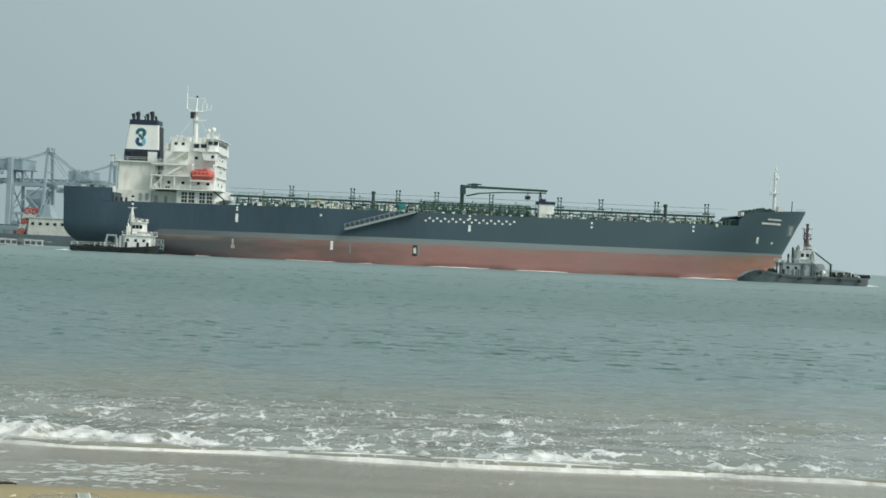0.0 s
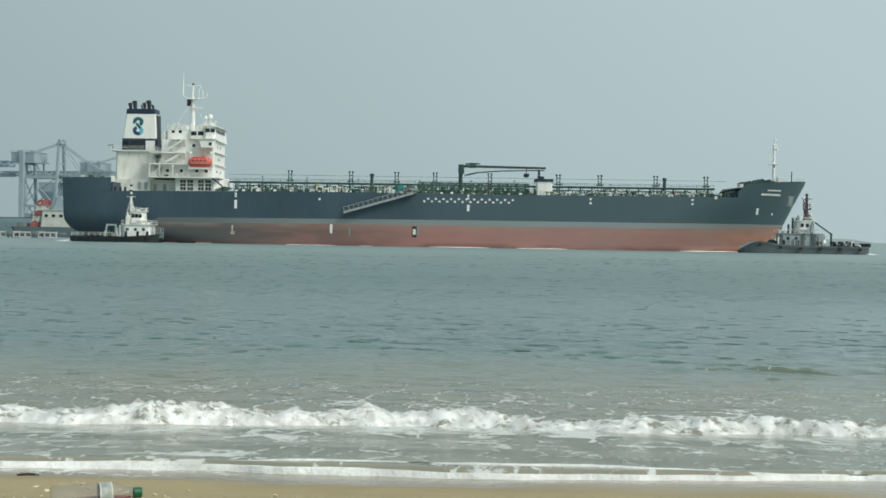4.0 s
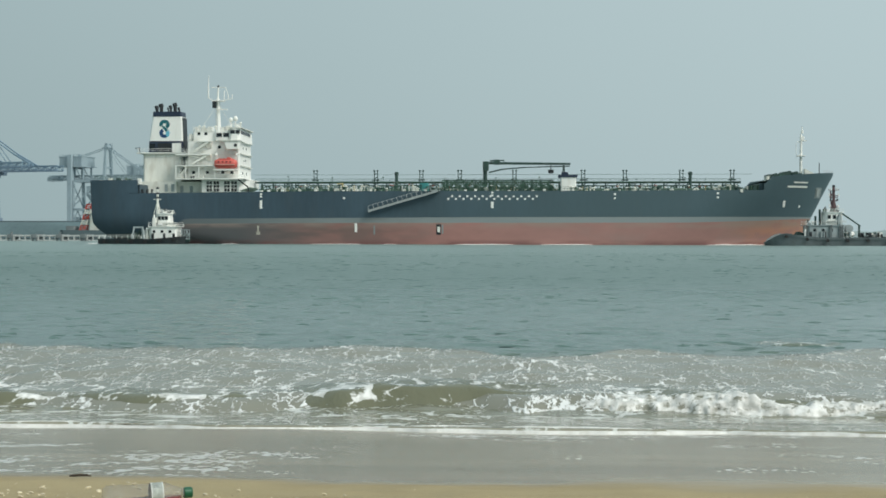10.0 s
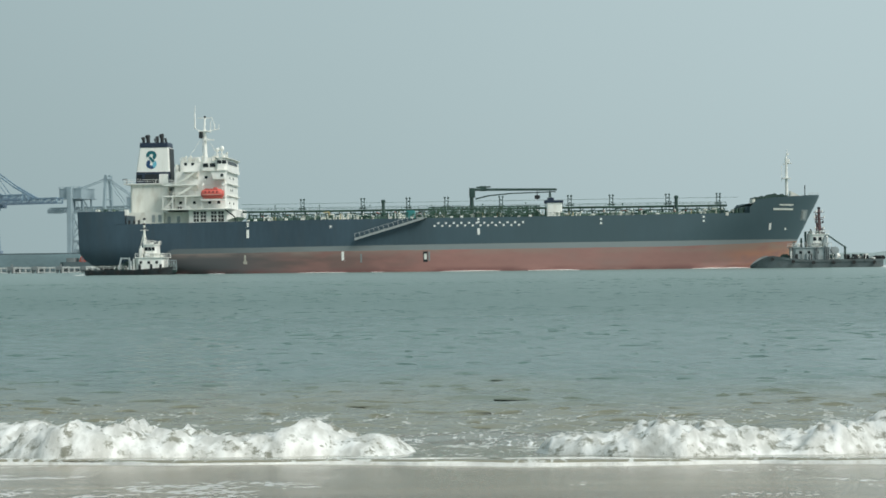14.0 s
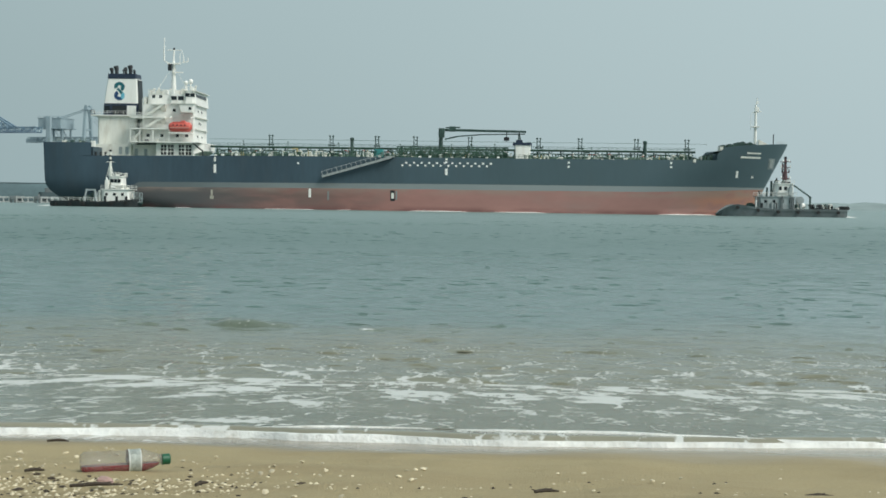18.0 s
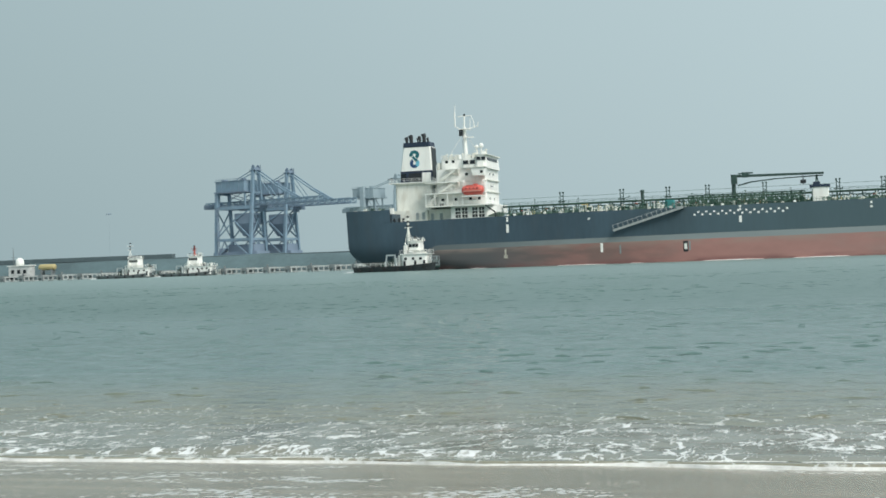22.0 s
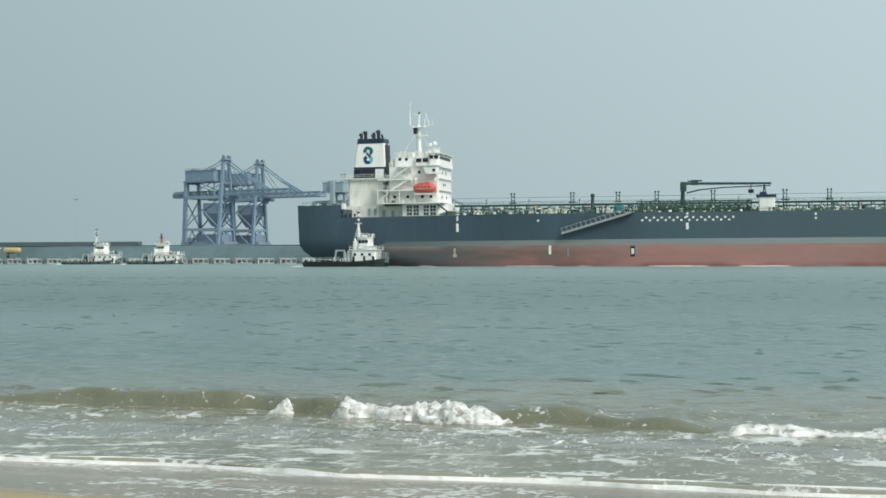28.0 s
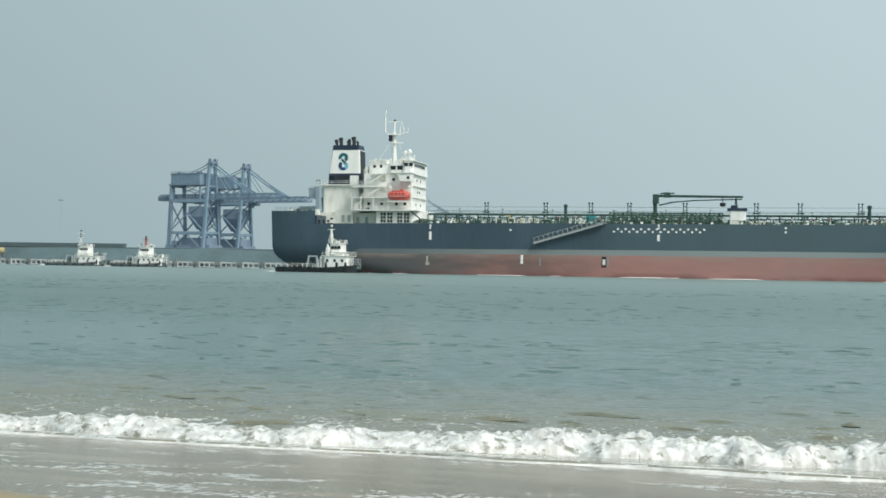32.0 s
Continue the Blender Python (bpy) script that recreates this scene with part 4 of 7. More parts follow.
def build_tanker():
    ship = thing("oil_tanker", "oil tanker with navy hull, faded red bottom and white house", "ship", pose(SHIP_X0, SHIP_Y, 0))
    # aft the navy runs low: overhang shade and dirt put into the paint lines
    band = lambda s: float(np.interp(s, [0, 20, 27, 100, 150, 190], [2.2, 2.8, 6.3, 6.75, 6.85, 7.1]))
    red = lambda s: float(np.interp(s, [0, 20, 27, 72, 110, 152, 170, 182, 190], [1.6, 1.9, 5.0, 5.35, 5.4, 5.5, 6.0, 6.6, 6.8]))
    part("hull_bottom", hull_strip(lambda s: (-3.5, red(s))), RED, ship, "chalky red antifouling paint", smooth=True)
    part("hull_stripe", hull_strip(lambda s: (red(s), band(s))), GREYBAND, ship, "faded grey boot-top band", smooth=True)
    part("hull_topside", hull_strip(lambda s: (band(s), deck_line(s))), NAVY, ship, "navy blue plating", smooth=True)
    for side in (-1, 1):
        part("poop_bulwark", hull_strip(lambda s: (12.6, 16.0), 24, -1, 14.8, (side,)), NAVY, ship)
    part("forecastle_bulwark", hull_strip(lambda s: (13.4, float(np.interp(s, [170, 172, 176, 190.4], [14.6, 16.7, 17.2, 18.3]))), 40, 170.3), NAVY, ship, smooth=True)
    part("transom", transom(lambda s: (-3.5, 16.0)), NAVY, ship)
    part("poop_bulkhead", Shape().box(14.5, 14.8, 1.4, 30.6, 12.5, 15.0), NAVY, ship)
    # decks
    def deck(s0, s1, drop, name, mat):
        sh, n = Shape(), max(2, int((s1 - s0) / 2.5))
        for i in range(n):
            a, b = s0 + (s1 - s0) * i / n, s0 + (s1 - s0) * (i + 1) / n
            za, zb = deck_line(a) - drop, deck_line(b) - drop
            ha, hb = half_beam(a, za)[0] - 0.02, half_beam(b, zb)[0] - 0.02
            sh.add([(a, MID - ha, za), (b, MID - hb, zb), (b, MID + hb, zb), (a, MID + ha, za)], [(0, 1, 2, 3)])
        part(name, sh, mat, ship)
    deck(0.6, 14.6, -2.2, "poop_deck", GREEN)
    deck(14.9, 171.4, 0.1, "main_deck", GREEN)
    deck(171.8, 188.6, -2.6, "forecastle_deck", GREEN)
    bulk = Shape().box(171.4, 171.8, MID - 13.0, MID + 13.0, 13.2, 15.4)
    part("forecastle_bulkhead", bulk, NAVY, ship)

    # engine casing and funnel
    part("engine_casing", Shape().box(12.1, 22.3, 13.2, 18.8, 12.6, 23.5, 0.4), CREAM, ship, "cream painted engine casing")
    part("casing_platform", Shape().box(10.6, 23.4, 12.4, 19.6, 23.5, 23.75), WHITE, ship)
    part("platform_rail", Shape().rail([(10.7, 12.5, 23.75), (23.3, 12.5, 23.75)], 1.0, 0.03).rail([(10.7, 12.5, 23.75), (10.7, 19.5, 23.75)], 1.0, 0.03), WHITE, ship)
    part("funnel_base", Shape().box(13.4, 22.7, 13.6, 18.4, 23.7, 26.8, 0.3, (0.15, -0.1)), FUNNELBLUE, ship, "navy funnel base")
    part("funnel_body", Shape().box(13.6, 22.6, 13.62, 18.38, 26.8, 33.2, 0.3, (0.95, -0.3)), WHITE, ship, "white funnel panel")
    part("funnel_cap", Shape().box(14.5, 22.2, 13.55, 18.45, 33.2, 34.5, 0.3, (0.1, -0.1)), FUNNELBLUE, ship, "navy funnel top band")
    # black panel added in place of shade on the forward side
    part("funnel_front_shade", Shape().box(22.55, 22.85, 13.9, 18.1, 23.7, 33.0, 0.1, (-0.2, -0.4)), BLACK, ship, "black panel for the shade on the funnel's forward face")
    emblem(ship, 13.56, 17.7, 30.0)
    part("casing_window", Shape().box(13.7, 15.2, 13.5, 13.7, 24.6, 26.1), GLASS, ship)
    part("casing_locker", Shape().box(19.9, 22.2, 12.8, 13.58, 23.8, 26.2, 0.1), WHITE, ship, "white locker")
    part("casing_grating", Shape().box(15.9, 19.4, 13.48, 13.7, 24.0, 26.2), BLACK, ship)
    for i, (x, r, top) in enumerate(((15.3, 0.5, 36.1), (16.2, 0.62, 36.7), (17.8, 0.2, 35.9), (19.0, 0.45, 36.2), (19.9, 0.62, 36.9), (20.7, 0.32, 35.9))):
        y = 15 + i % 3
        pipe = part("exhaust_pipe", Shape().tube((x, y, 34.3), (x, y, top - 0.6), r * 0.8, 10), BLACK, ship)
        part("exhaust_cowl", Shape().tube((x, y, top - 0.8), (x - 0.22, y, top), r, 10), BLACK, pipe)
    part("platform_lamp_arm", Shape().beam((11.4, 12.6, 23.75), (11.4, 12.6, 25.0), 0.16).beam((11.4, 12.6, 25.0), (10.2, 12.6, 24.8), 0.16), BLACK, ship)

    # accommodation, 16 m wide on the centre line
    Y0, Y1 = 8.0, 24.0
    house = part("house_lower", Shape().box(28.9, 38.9, Y0, Y1, 12.3, 16.4, 0.2).add([(38.8, Y0 + 0.1, 13.6), (41.0, Y0 + 2, 14.6), (41.0, Y1 - 2, 14.6), (38.8, Y1 - 0.1, 13.6), (38.8, Y0 + 0.1, 16.3), (41.0, Y0 + 2, 16.3), (41.0, Y1 - 2, 16.3), (38.8, Y1 - 0.1, 16.3)],
                 [(0, 3, 2, 1), (4, 5, 6, 7), (0, 1, 5, 4), (1, 2, 6, 5), (2, 3, 7, 6)]), WHITE, ship, "white lower deckhouse")
    for x0 in (30.3, 34.9):
        part("window_bay", Shape().box(x0, x0 + 3.25, Y0 - 0.08, Y0 + 0.1, 13.4, 16.0), BLACK, house, "dark opening behind a white grid")
        part("bay_mullion", Shape().box(x0 + 1.42, x0 + 1.83, Y0 - 0.22, Y0 + 0.02, 13.4, 16.0), WHITE, house)
        for u in (0.72, 2.54):
            part("bay_mullion", Shape().box(x0 + u - 0.06, x0 + u + 0.06, Y0 - 0.2, Y0 + 0.02, 13.4, 16.0), WHITE, house)
        for k in range(1, 3):
            part("bay_transom", Shape().box(x0, x0 + 3.25, Y0 - 0.18, Y0, 13.4 + 0.87 * k - 0.1, 13.4 + 0.87 * k + 0.1), WHITE, house)
    part("side_passage", Shape().box(22.3, 28.9, Y0 + 2, Y1 - 2, 12.4, 16.0), CREAM, ship)
    for x in (22.9, 25.4):
        part("passage_door", Shape().box(x, x + 0.8, Y0 + 1.9, Y0 + 2.1, 12.8, 14.9), TUGGREY, ship)
    for z, x0, x1, out in ((16.6, 22.4, 40.6, 1.6), (20.0, 22.4, 32.9, 1.6), (22.9, 22.4, 31.4, 1.2), (26.3, 27.6, 31.6, 1.0)):
        part("deck_slab", Shape().box(x0, x1, Y0 - out, Y1 + out, z - 0.16, z + 0.12), WHITE, ship)
        part("deck_rail", Shape().rail([(x0 + 0.1, Y0 - out + 0.1, z + 0.1), (x1 - 0.1, Y0 - out + 0.1, z + 0.1)], 1.0, 0.04, 1.5), WHITE, ship)
    tiers = [(25.0, 38.6, Y0 + 0.9, 16.5, 19.9, (26.3, 29.9, 33.9, 36.3)), (25.0, 38.6, Y0 + 1.0, 19.9, 23.0, (30.4,)), (25.0, 38.6, Y0 + 1.0, 23.0, 26.5, (30.3, 33.0, 37.8)), (26.4, 35.0, Y0 + 1.3, 26.5, 29.0, (27.6, 29.4))]
    for x0, x1, y0, z0, z1, holes in tiers:
        tier = part("house_tier", Shape().box(x0, x1, y0, 32 - y0, z0, z1, 0.3), WHITE, ship)
        for k, x in enumerate(holes):
            part("porthole_window", Shape().box(x, x + 0.75, y0 - 0.05, y0 + 0.1, z0 + 1.5, z0 + 2.2), GLASS, tier)
        part("tier_moulding", Shape().box(x0 + 0.1, x1 + 0.02, y0 - 0.09, y0 + 0.05, z1 - 0.14, z1 - 0.02), CREAM, tier)
        for dy in (3.0 + z0 % 2, 8.6 - z0 % 2):
            part("front_porthole", Shape().box(x1 - 0.06, x1 + 0.06, y0 + dy, y0 + dy + 0.6, z0 + 1.5, z0 + 2.1), GLASS, tier)
        part("front_ledge", Shape().box(x1, x1 + 0.5, y0 + 0.6, 31.4 - y0, z0 + 0.1, z0 + 0.3), CREAM, tier)
    # outside stairs, each with a solid sheltering side plate
    for x, z, rise in ((26.3, 23.1, 3.0), (26.3, 20.2, 2.7), (23.0, 16.7, 3.2)):
        run = 4.6 if x > 25 else 2.6
        flight = part("stair_flight", Shape().beam((x, Y0 - 0.9, z), (x + run, Y0 - 0.9, z + rise), 0.14, 0.5).beam((x, Y0 - 0.1, z), (x + run, Y0 - 0.1, z + rise), 0.14, 0.5), CREAM, ship)
        for k in range(10):
            f = (k + 0.5) / 10
            part("stair_tread", Shape().box(x + run * f - 0.16, x + run * f + 0.16, Y0 - 0.9, Y0 - 0.1, z + rise * f, z + rise * f + 0.05), CREAM, flight)
        part("stair_handrail", Shape().beam((x, Y0 - 0.9, z + 1.0), (x + run, Y0 - 0.9, z + rise + 1.0), 0.07), WHITE, flight)
    for x, z in ((29.8, 26.2), (29.8, 22.9)):
        part("landing_bracket", Shape().add([(x, Y0 - 1.0, z - 0.16), (x + 1.7, Y0 - 1.0, z - 0.16), (x + 1.7, Y0 + 1.0, z - 0.16), (x, Y0 + 1.0, z - 0.16), (x + 0.4, Y0 + 0.95, z - 1.7), (x + 1.5, Y0 + 0.95, z - 1.7)],
             [(0, 1, 2, 3), (0, 4, 5, 1), (1, 5, 2), (0, 3, 4), (3, 2, 5, 4)]), CREAM, ship)
    # navigating bridge: windowed middle, round-cornered cabin forward, wing under it
    bridge = part("wheelhouse", Shape().box(32.4, 36.2, Y0 + 0.2, Y1 - 0.2, 26.5, 28.9, 0.4), WHITE, ship, "white navigating bridge")
    for x in (32.8, 34.6):
        part("bridge_window", Shape().box(x, x + 1.4, Y0 + 0.12, Y0 + 0.3, 27.4, 28.4), GLASS, bridge)
    cabin = part("bridge_cabin", Shape().box(36.1, 39.3, Y0 - 0.8, Y1 - 1.5, 26.2, 29.6, 0.7, (0.3, -0.4)), WHITE, ship, "white forward bridge cabin")
    for x in (36.7, 38.0):
        part("bridge_window", Shape().box(x, x + 1.1, Y0 - 0.86, Y0 - 0.6, 28.2, 29.1), GLASS, cabin)
    for dy in (1.0, 3.2, 5.4, 7.6, 9.8):
        part("bridge_front_window", Shape().box(38.9, 39.2, Y0 + dy, Y0 + dy + 1.6, 28.2, 29.0), GLASS, cabin)
    part("cabin_visor", Shape().box(36.0, 39.5, Y0 - 1.0, Y1 - 1.3, 29.6, 29.8, 0.7), CREAM, cabin)
    wing = part("bridge_wing", Shape().box(35.6, 39.0, Y0 - 1.6, Y0 + 0.6, 24.2, 26.3, 0.3, (-0.7, 0.2)), WHITE, ship)
    part("wing_window", Shape().box(37.8, 38.5, Y0 - 1.68, Y0 - 1.5, 24.8, 25.5), GLASS, wing)
    part("wing_shelf", Shape().box(34.6, 39.4, Y0 - 1.9, Y0 + 0.6, 26.3, 26.5), CREAM, wing)
    part("monkey_island_rail", Shape().rail([(26.5, Y0 + 1.4, 29.0), (35.0, Y0 + 1.4, 29.0)], 1.1, 0.05, 1.2), WHITE, ship)
    part("bridge_roof_rail", Shape().rail([(36.1, Y0 - 0.7, 29.8), (39.1, Y0 - 0.7, 29.8)], 1.0, 0.045, 1.0), WHITE, ship)
    part("upper_slab_rail", Shape().rail([(25.1, Y0 + 1.1, 26.5), (27.6, Y0 + 1.1, 26.5)], 1.1, 0.05, 0.8), WHITE, ship)
    for x0, x1, z0, z1, mat in ((26.7, 27.5, 29.0, 30.0, WHITE), (28.4, 29.9, 29.0, 29.9, CREAM), (30.2, 31.2, 29.0, 30.2, WHITE), (33.4, 34.6, 28.9, 30.0, WHITE), (25.2, 25.9, 26.5, 28.3, CREAM), (34.8, 35.8, 28.9, 30.4, CREAM), (37.4, 38.2, 29.8, 30.8, WHITE)):
        part("roof_locker", Shape().box(x0, x1, Y0 + 1.6, Y0 + 4.5, z0, z1, 0.1), mat, ship)
    for x, z0 in ((27.9, 29.0), (29.2, 29.0), (32.2, 29.0), (38.7, 29.8)):
        part("roof_ventilator", Shape().tube((x, Y0 + 2, z0), (x, Y0 + 2, z0 + 1.2), 0.14, 6).lathe([(0.12, 0), (0.34, 0.08), (0.34, 0.3), (0.1, 0.42)], 8, (x, Y0 + 2, z0 + 1.1)), CREAM, ship)
    # gap between casing and house: shaded passage with bridges across
    # the bulkhead's grey paint stands in for shade between casing and house
    part("passage_bulkhead", Shape().box(22.3, 25.0, Y0 + 7, Y1 - 7, 16.0, 23.0), TUGGREY, ship, "bulkhead painted grey for the passage's shade")
    for x, z in ((22.8, 17.2), (22.9, 20.6)):
        part("passage_door", Shape().box(x, x + 0.8, Y0 + 6.92, Y0 + 7.05, z, z + 1.9), CREAM, ship)
    for x, z in ((23.6, 16.7), (26.4, 16.7), (28.8, 16.7), (31.6, 16.7)):
        part("deck_box", Shape().box(x, x + 0.9, Y0 - 1.2, Y0 - 0.5, z, z + 0.7, 0.08), (CREAM, REDPAINT, BLACK, CREAM)[int(x) % 4], ship)
    for x in (22.7, 25.2, 28.6, 32.7):
        part("deck_stanchion", Shape().beam((x, Y0 - 1.5, 16.6), (x, Y0 - 1.5, 19.9), 0.2), WHITE, ship)
    part("deck_brace", Shape().beam((38.8, Y0 - 1.2, 16.4), (41.4, Y0 - 1.2, 14.4), 0.3).beam((41.4, Y0 - 1.2, 14.4), (41.4, Y0 - 1.2, 13.0), 0.3), BLACK, ship)
    # radar mast
    mast = part("radar_mast", Shape().tube((31.6, MID, 29.0), (31.3, MID, 38.0), 0.58, 8, 0.44).tube((31.3, MID, 38.0), (31.4, MID, 41.0), 0.26, 6).box(29.9, 32.9, MID - 1.2, MID + 1.2, 37.3, 37.55), WHITE, ship, "white radar mast with yards and whip aerials")
    part("mast_ladder", Shape().rail([(31.0, MID - 0.7, 29.2), (30.8, MID - 0.7, 37.2)], 0.4, 0.03, 0.6), CREAM, mast)
    part("signal_yard", Shape().beam((29.6, MID, 41.0), (33.4, MID, 41.0), 0.2).beam((33.3, MID, 41.0), (34.1, MID, 38.9), 0.16), WHITE, mast)
    part("aerial_bracket", Shape().beam((28.7, MID, 38.3), (30.4, MID, 37.4), 0.22), WHITE, mast)
    part("radar_yard", Shape().beam((32.4, MID, 37.5), (35.2, MID, 38.1), 0.22).beam((34.0, MID, 38.0), (34.0, MID, 39.4), 0.2), WHITE, mast)
    part("whip_aerial", Shape().tube((28.8, MID, 38.2), (28.75, MID, 42.2), 0.22, 6, 0.18).tube((28.75, MID, 42.2), (28.9, MID, 44.2), 0.10, 6), WHITE, mast)
    part("whip_aerial", Shape().tube((32.9, MID, 37.5), (33.0, MID, 40.2), 0.1, 5).tube((35.1, MID, 38.0), (35.15, MID, 39.2), 0.1, 5), WHITE, mast)
    part("mast_lamp", Shape().lathe([(0.16, 0), (0.26, 0.1), (0.26, 0.5), (0.1, 0.6)], 8, (31.4, MID, 41.0)), BLACK, mast)
    part("radar_scanner", Shape().box(30.0, 31.0, MID - 0.9, MID - 0.4, 35.6, 37.3, 0.1), BLACK, mast)
    part("radar_scanner", Shape().box(31.0, 34.0, MID - 0.8, MID - 0.5, 35.0, 35.3, 0.08), WHITE, mast)
    part("mast_stay", Shape().beam((31.4, MID, 36.8), (36.0, MID - 2, 29.8), 0.07).beam((31.2, MID, 36.8), (26.8, MID - 2, 29.2), 0.07), CREAM, mast)
    for x, z, r in ((35.8, 32.2, 0.52), (37.0, 32.5, 0.62)):
        dome = part("satellite_dome", Shape().lathe([(r * 0.5, z - r * 1.1), (r * 0.9, z - r * 0.8), (r, z - r * 0.1), (r * 0.85, z + r * 0.5), (r * 0.45, z + r * 0.9), (0.02, z + r)], 16, (x, 11.5, 0)), WHITE, ship, smooth=True)
        part("dome_post", Shape().tube((x, 11.5, 29.0), (x, 11.5, z - r), 0.14, 6).beam((x - 0.6, 11.5, 29.4), (x, 11.5, z - r), 0.08).beam((x + 0.6, 11.5, 29.4), (x, 11.5, z - r), 0.08), WHITE, dome)
    # lifeboat under its davits
    boat = part("lifeboat", Shape().lathe([(0.02, 32.6), (0.7, 32.7), (1.05, 33.1), (1.2, 33.9), (1.22, 37.2), (1.1, 38.0), (0.7, 38.45), (0.02, 38.55)], 16, (0, Y0 - 1.2, 20.5), "x"), ORANGE, ship, "orange-red enclosed lifeboat", smooth=True)
    part("lifeboat_canopy", Shape().box(33.4, 37.6, Y0 - 2.1, Y0 - 0.3, 21.3, 21.75, 0.4, (0.3, -0.3)), ORANGE, boat)
    part("lifeboat_hatch", Shape().box(35.9, 36.8, Y0 - 1.8, Y0 - 0.6, 21.7, 22.05, 0.1), ORANGE, boat)
    part("lifeboat_keel", Shape().box(33.0, 38.2, Y0 - 1.4, Y0 - 1.0, 19.15, 19.35), PALEPINK, boat, "faded pink keel band")
    for k in range(4):
        part("lifeboat_port", Shape().box(33.8 + k * 1.0, 34.2 + k * 1.0, Y0 - 2.42, Y0 - 2.3, 20.7, 21.0), GLASS, boat)
    part("fender_strip", Shape().box(33.2, 38.1, Y0 - 2.46, Y0 - 2.32, 20.1, 20.28), PALEPINK, boat)
    part("boat_cradle", Shape().box(32.6, 38.6, Y0 - 2.2, Y0 - 0.2, 18.75, 19.05), WHITE, ship)
    for x in (33.0, 38.3):
        part("davit", Shape().beam((x, Y0 + 0.8, 19.1), (x, Y0 - 0.2, 23.2), 0.34).beam((x, Y0 - 0.2, 23.2), (x, Y0 - 1.5, 22.5), 0.3).tube((x, Y0 - 1.3, 21.6), (x, Y0 - 1.3, 22.6), 0.08, 5), WHITE, ship)
    # stern deck gear
    rng = random.Random(4)
    for i in range(13):
        x, h = 3.0 + i * 0.82 + rng.uniform(-0.2, 0.2), rng.uniform(0.3, 1.1)
        part("mooring_gear", Shape().box(x, x + rng.uniform(0.4, 0.9), 5 + i % 4, 6.5 + i % 4, 14.9, 15.9 + h, 0.1), (WHITE, DARKGREEN, CREAM, PIPE)[i % 4], ship)
    part("stern_rail", Shape().rail([(3.0, 2.2, 16.0), (14.4, 0.6, 16.0)], 1.0, 0.035, 1.4), PIPE, ship)
    for x in (14.4, 15.6, 16.9, 18.1):
        part("deck_bollard", Shape().tube((x, 1.0, 12.6), (x, 1.0, 13.7), 0.3, 8), BLACK, ship)
    part("casing_skirt", Shape().box(12.6, 22.3, 8.6, 13.2, 12.6, 16.0, 0.2), CREAM, ship, "cream deckhouse under the casing")
    for x in (14.0, 16.2, 19.2, 20.9):
        part("casing_door", Shape().box(x, x + 0.8, 8.52, 8.65, 13.4, 15.3), (CREAM, TUGGREY)[x > 18], ship)

    # cargo deck: pipes, catwalk, vents, tank hatches
    for y, z, r, mat in ((10.5, 14.0, 0.20, PIPE), (11.6, 13.7, 0.20, GREEN), (14.4, 15.95, 0.18, GREEN), (9.2, 13.6, 0.20, GREEN)):
        part("cargo_pipe", Shape().tube((45.0, y, z), (164.0, y, z + 0.1), r, 8), mat, ship)
    cat = part("catwalk", Shape().box(41.4, 167.0, 15.2, 16.8, 15.75, 16.25), DARKGREEN, ship, "long green catwalk above the deck")
    part("catwalk_rail", Shape().rail([(41.6, 15.2, 16.2), (166.8, 15.2, 16.2)], 0.75, 0.035, 2.2), GREEN, cat)
    for x0, x1, bays in ((43.5, 90.0, 30), (124.5, 166.0, 28)):
        part("pipe_rack", Shape().truss((x0, 12.6, 13.9), (x1, 12.6, 14.0), 1.1, 0.15, bays).tube((x0, 12.6, 13.6), (x1, 12.6, 13.7), 0.24, 7), DARKGREEN, ship, "dark pipe rack under the catwalk")
        for k in range(bays):
            x = x0 + (x1 - x0) * (k + 0.5) / bays
            part("rack_valve", Shape().tube((x, 11.9, 13.3), (x, 11.9, 14.6 + 0.5 * (k * 7 % 5) / 4), 0.15, 6).lathe([(0.30, 0), (0.34, 0.1), (0.1, 0.22)], 8, (x, 11.9, 14.5 + 0.5 * (k * 7 % 5) / 4)), (PIPE, DARKGREEN, GREEN, CREAM)[k * 5 % 4], ship)
    part("lamp_wire", Shape().beam((41.0, MID, 18.0), (170.0, MID, 18.1), 0.07), GREEN, ship)
    for i in range(42):
        x = 43.2 + i * 2.98
        part("catwalk_post", Shape().beam((x, 15.3, 13.2), (x, 15.3, 15.8), 0.34).beam((x, 15.3, 14.8), (x + 0.9, 15.3, 15.8), 0.16), DARKGREEN, cat)
    part("deck_edge_rail", Shape().rail([(44, 0.3, 13.2), (100, 0.3, 13.25), (165, 0.3, 13.5)], 0.9, 0.022, 2.4), GREEN, ship)
    rng = random.Random(41)
    crowd = lambda x: float(vnoise(np.array([x * 0.16]), np.array([3.5]), 23)[0])
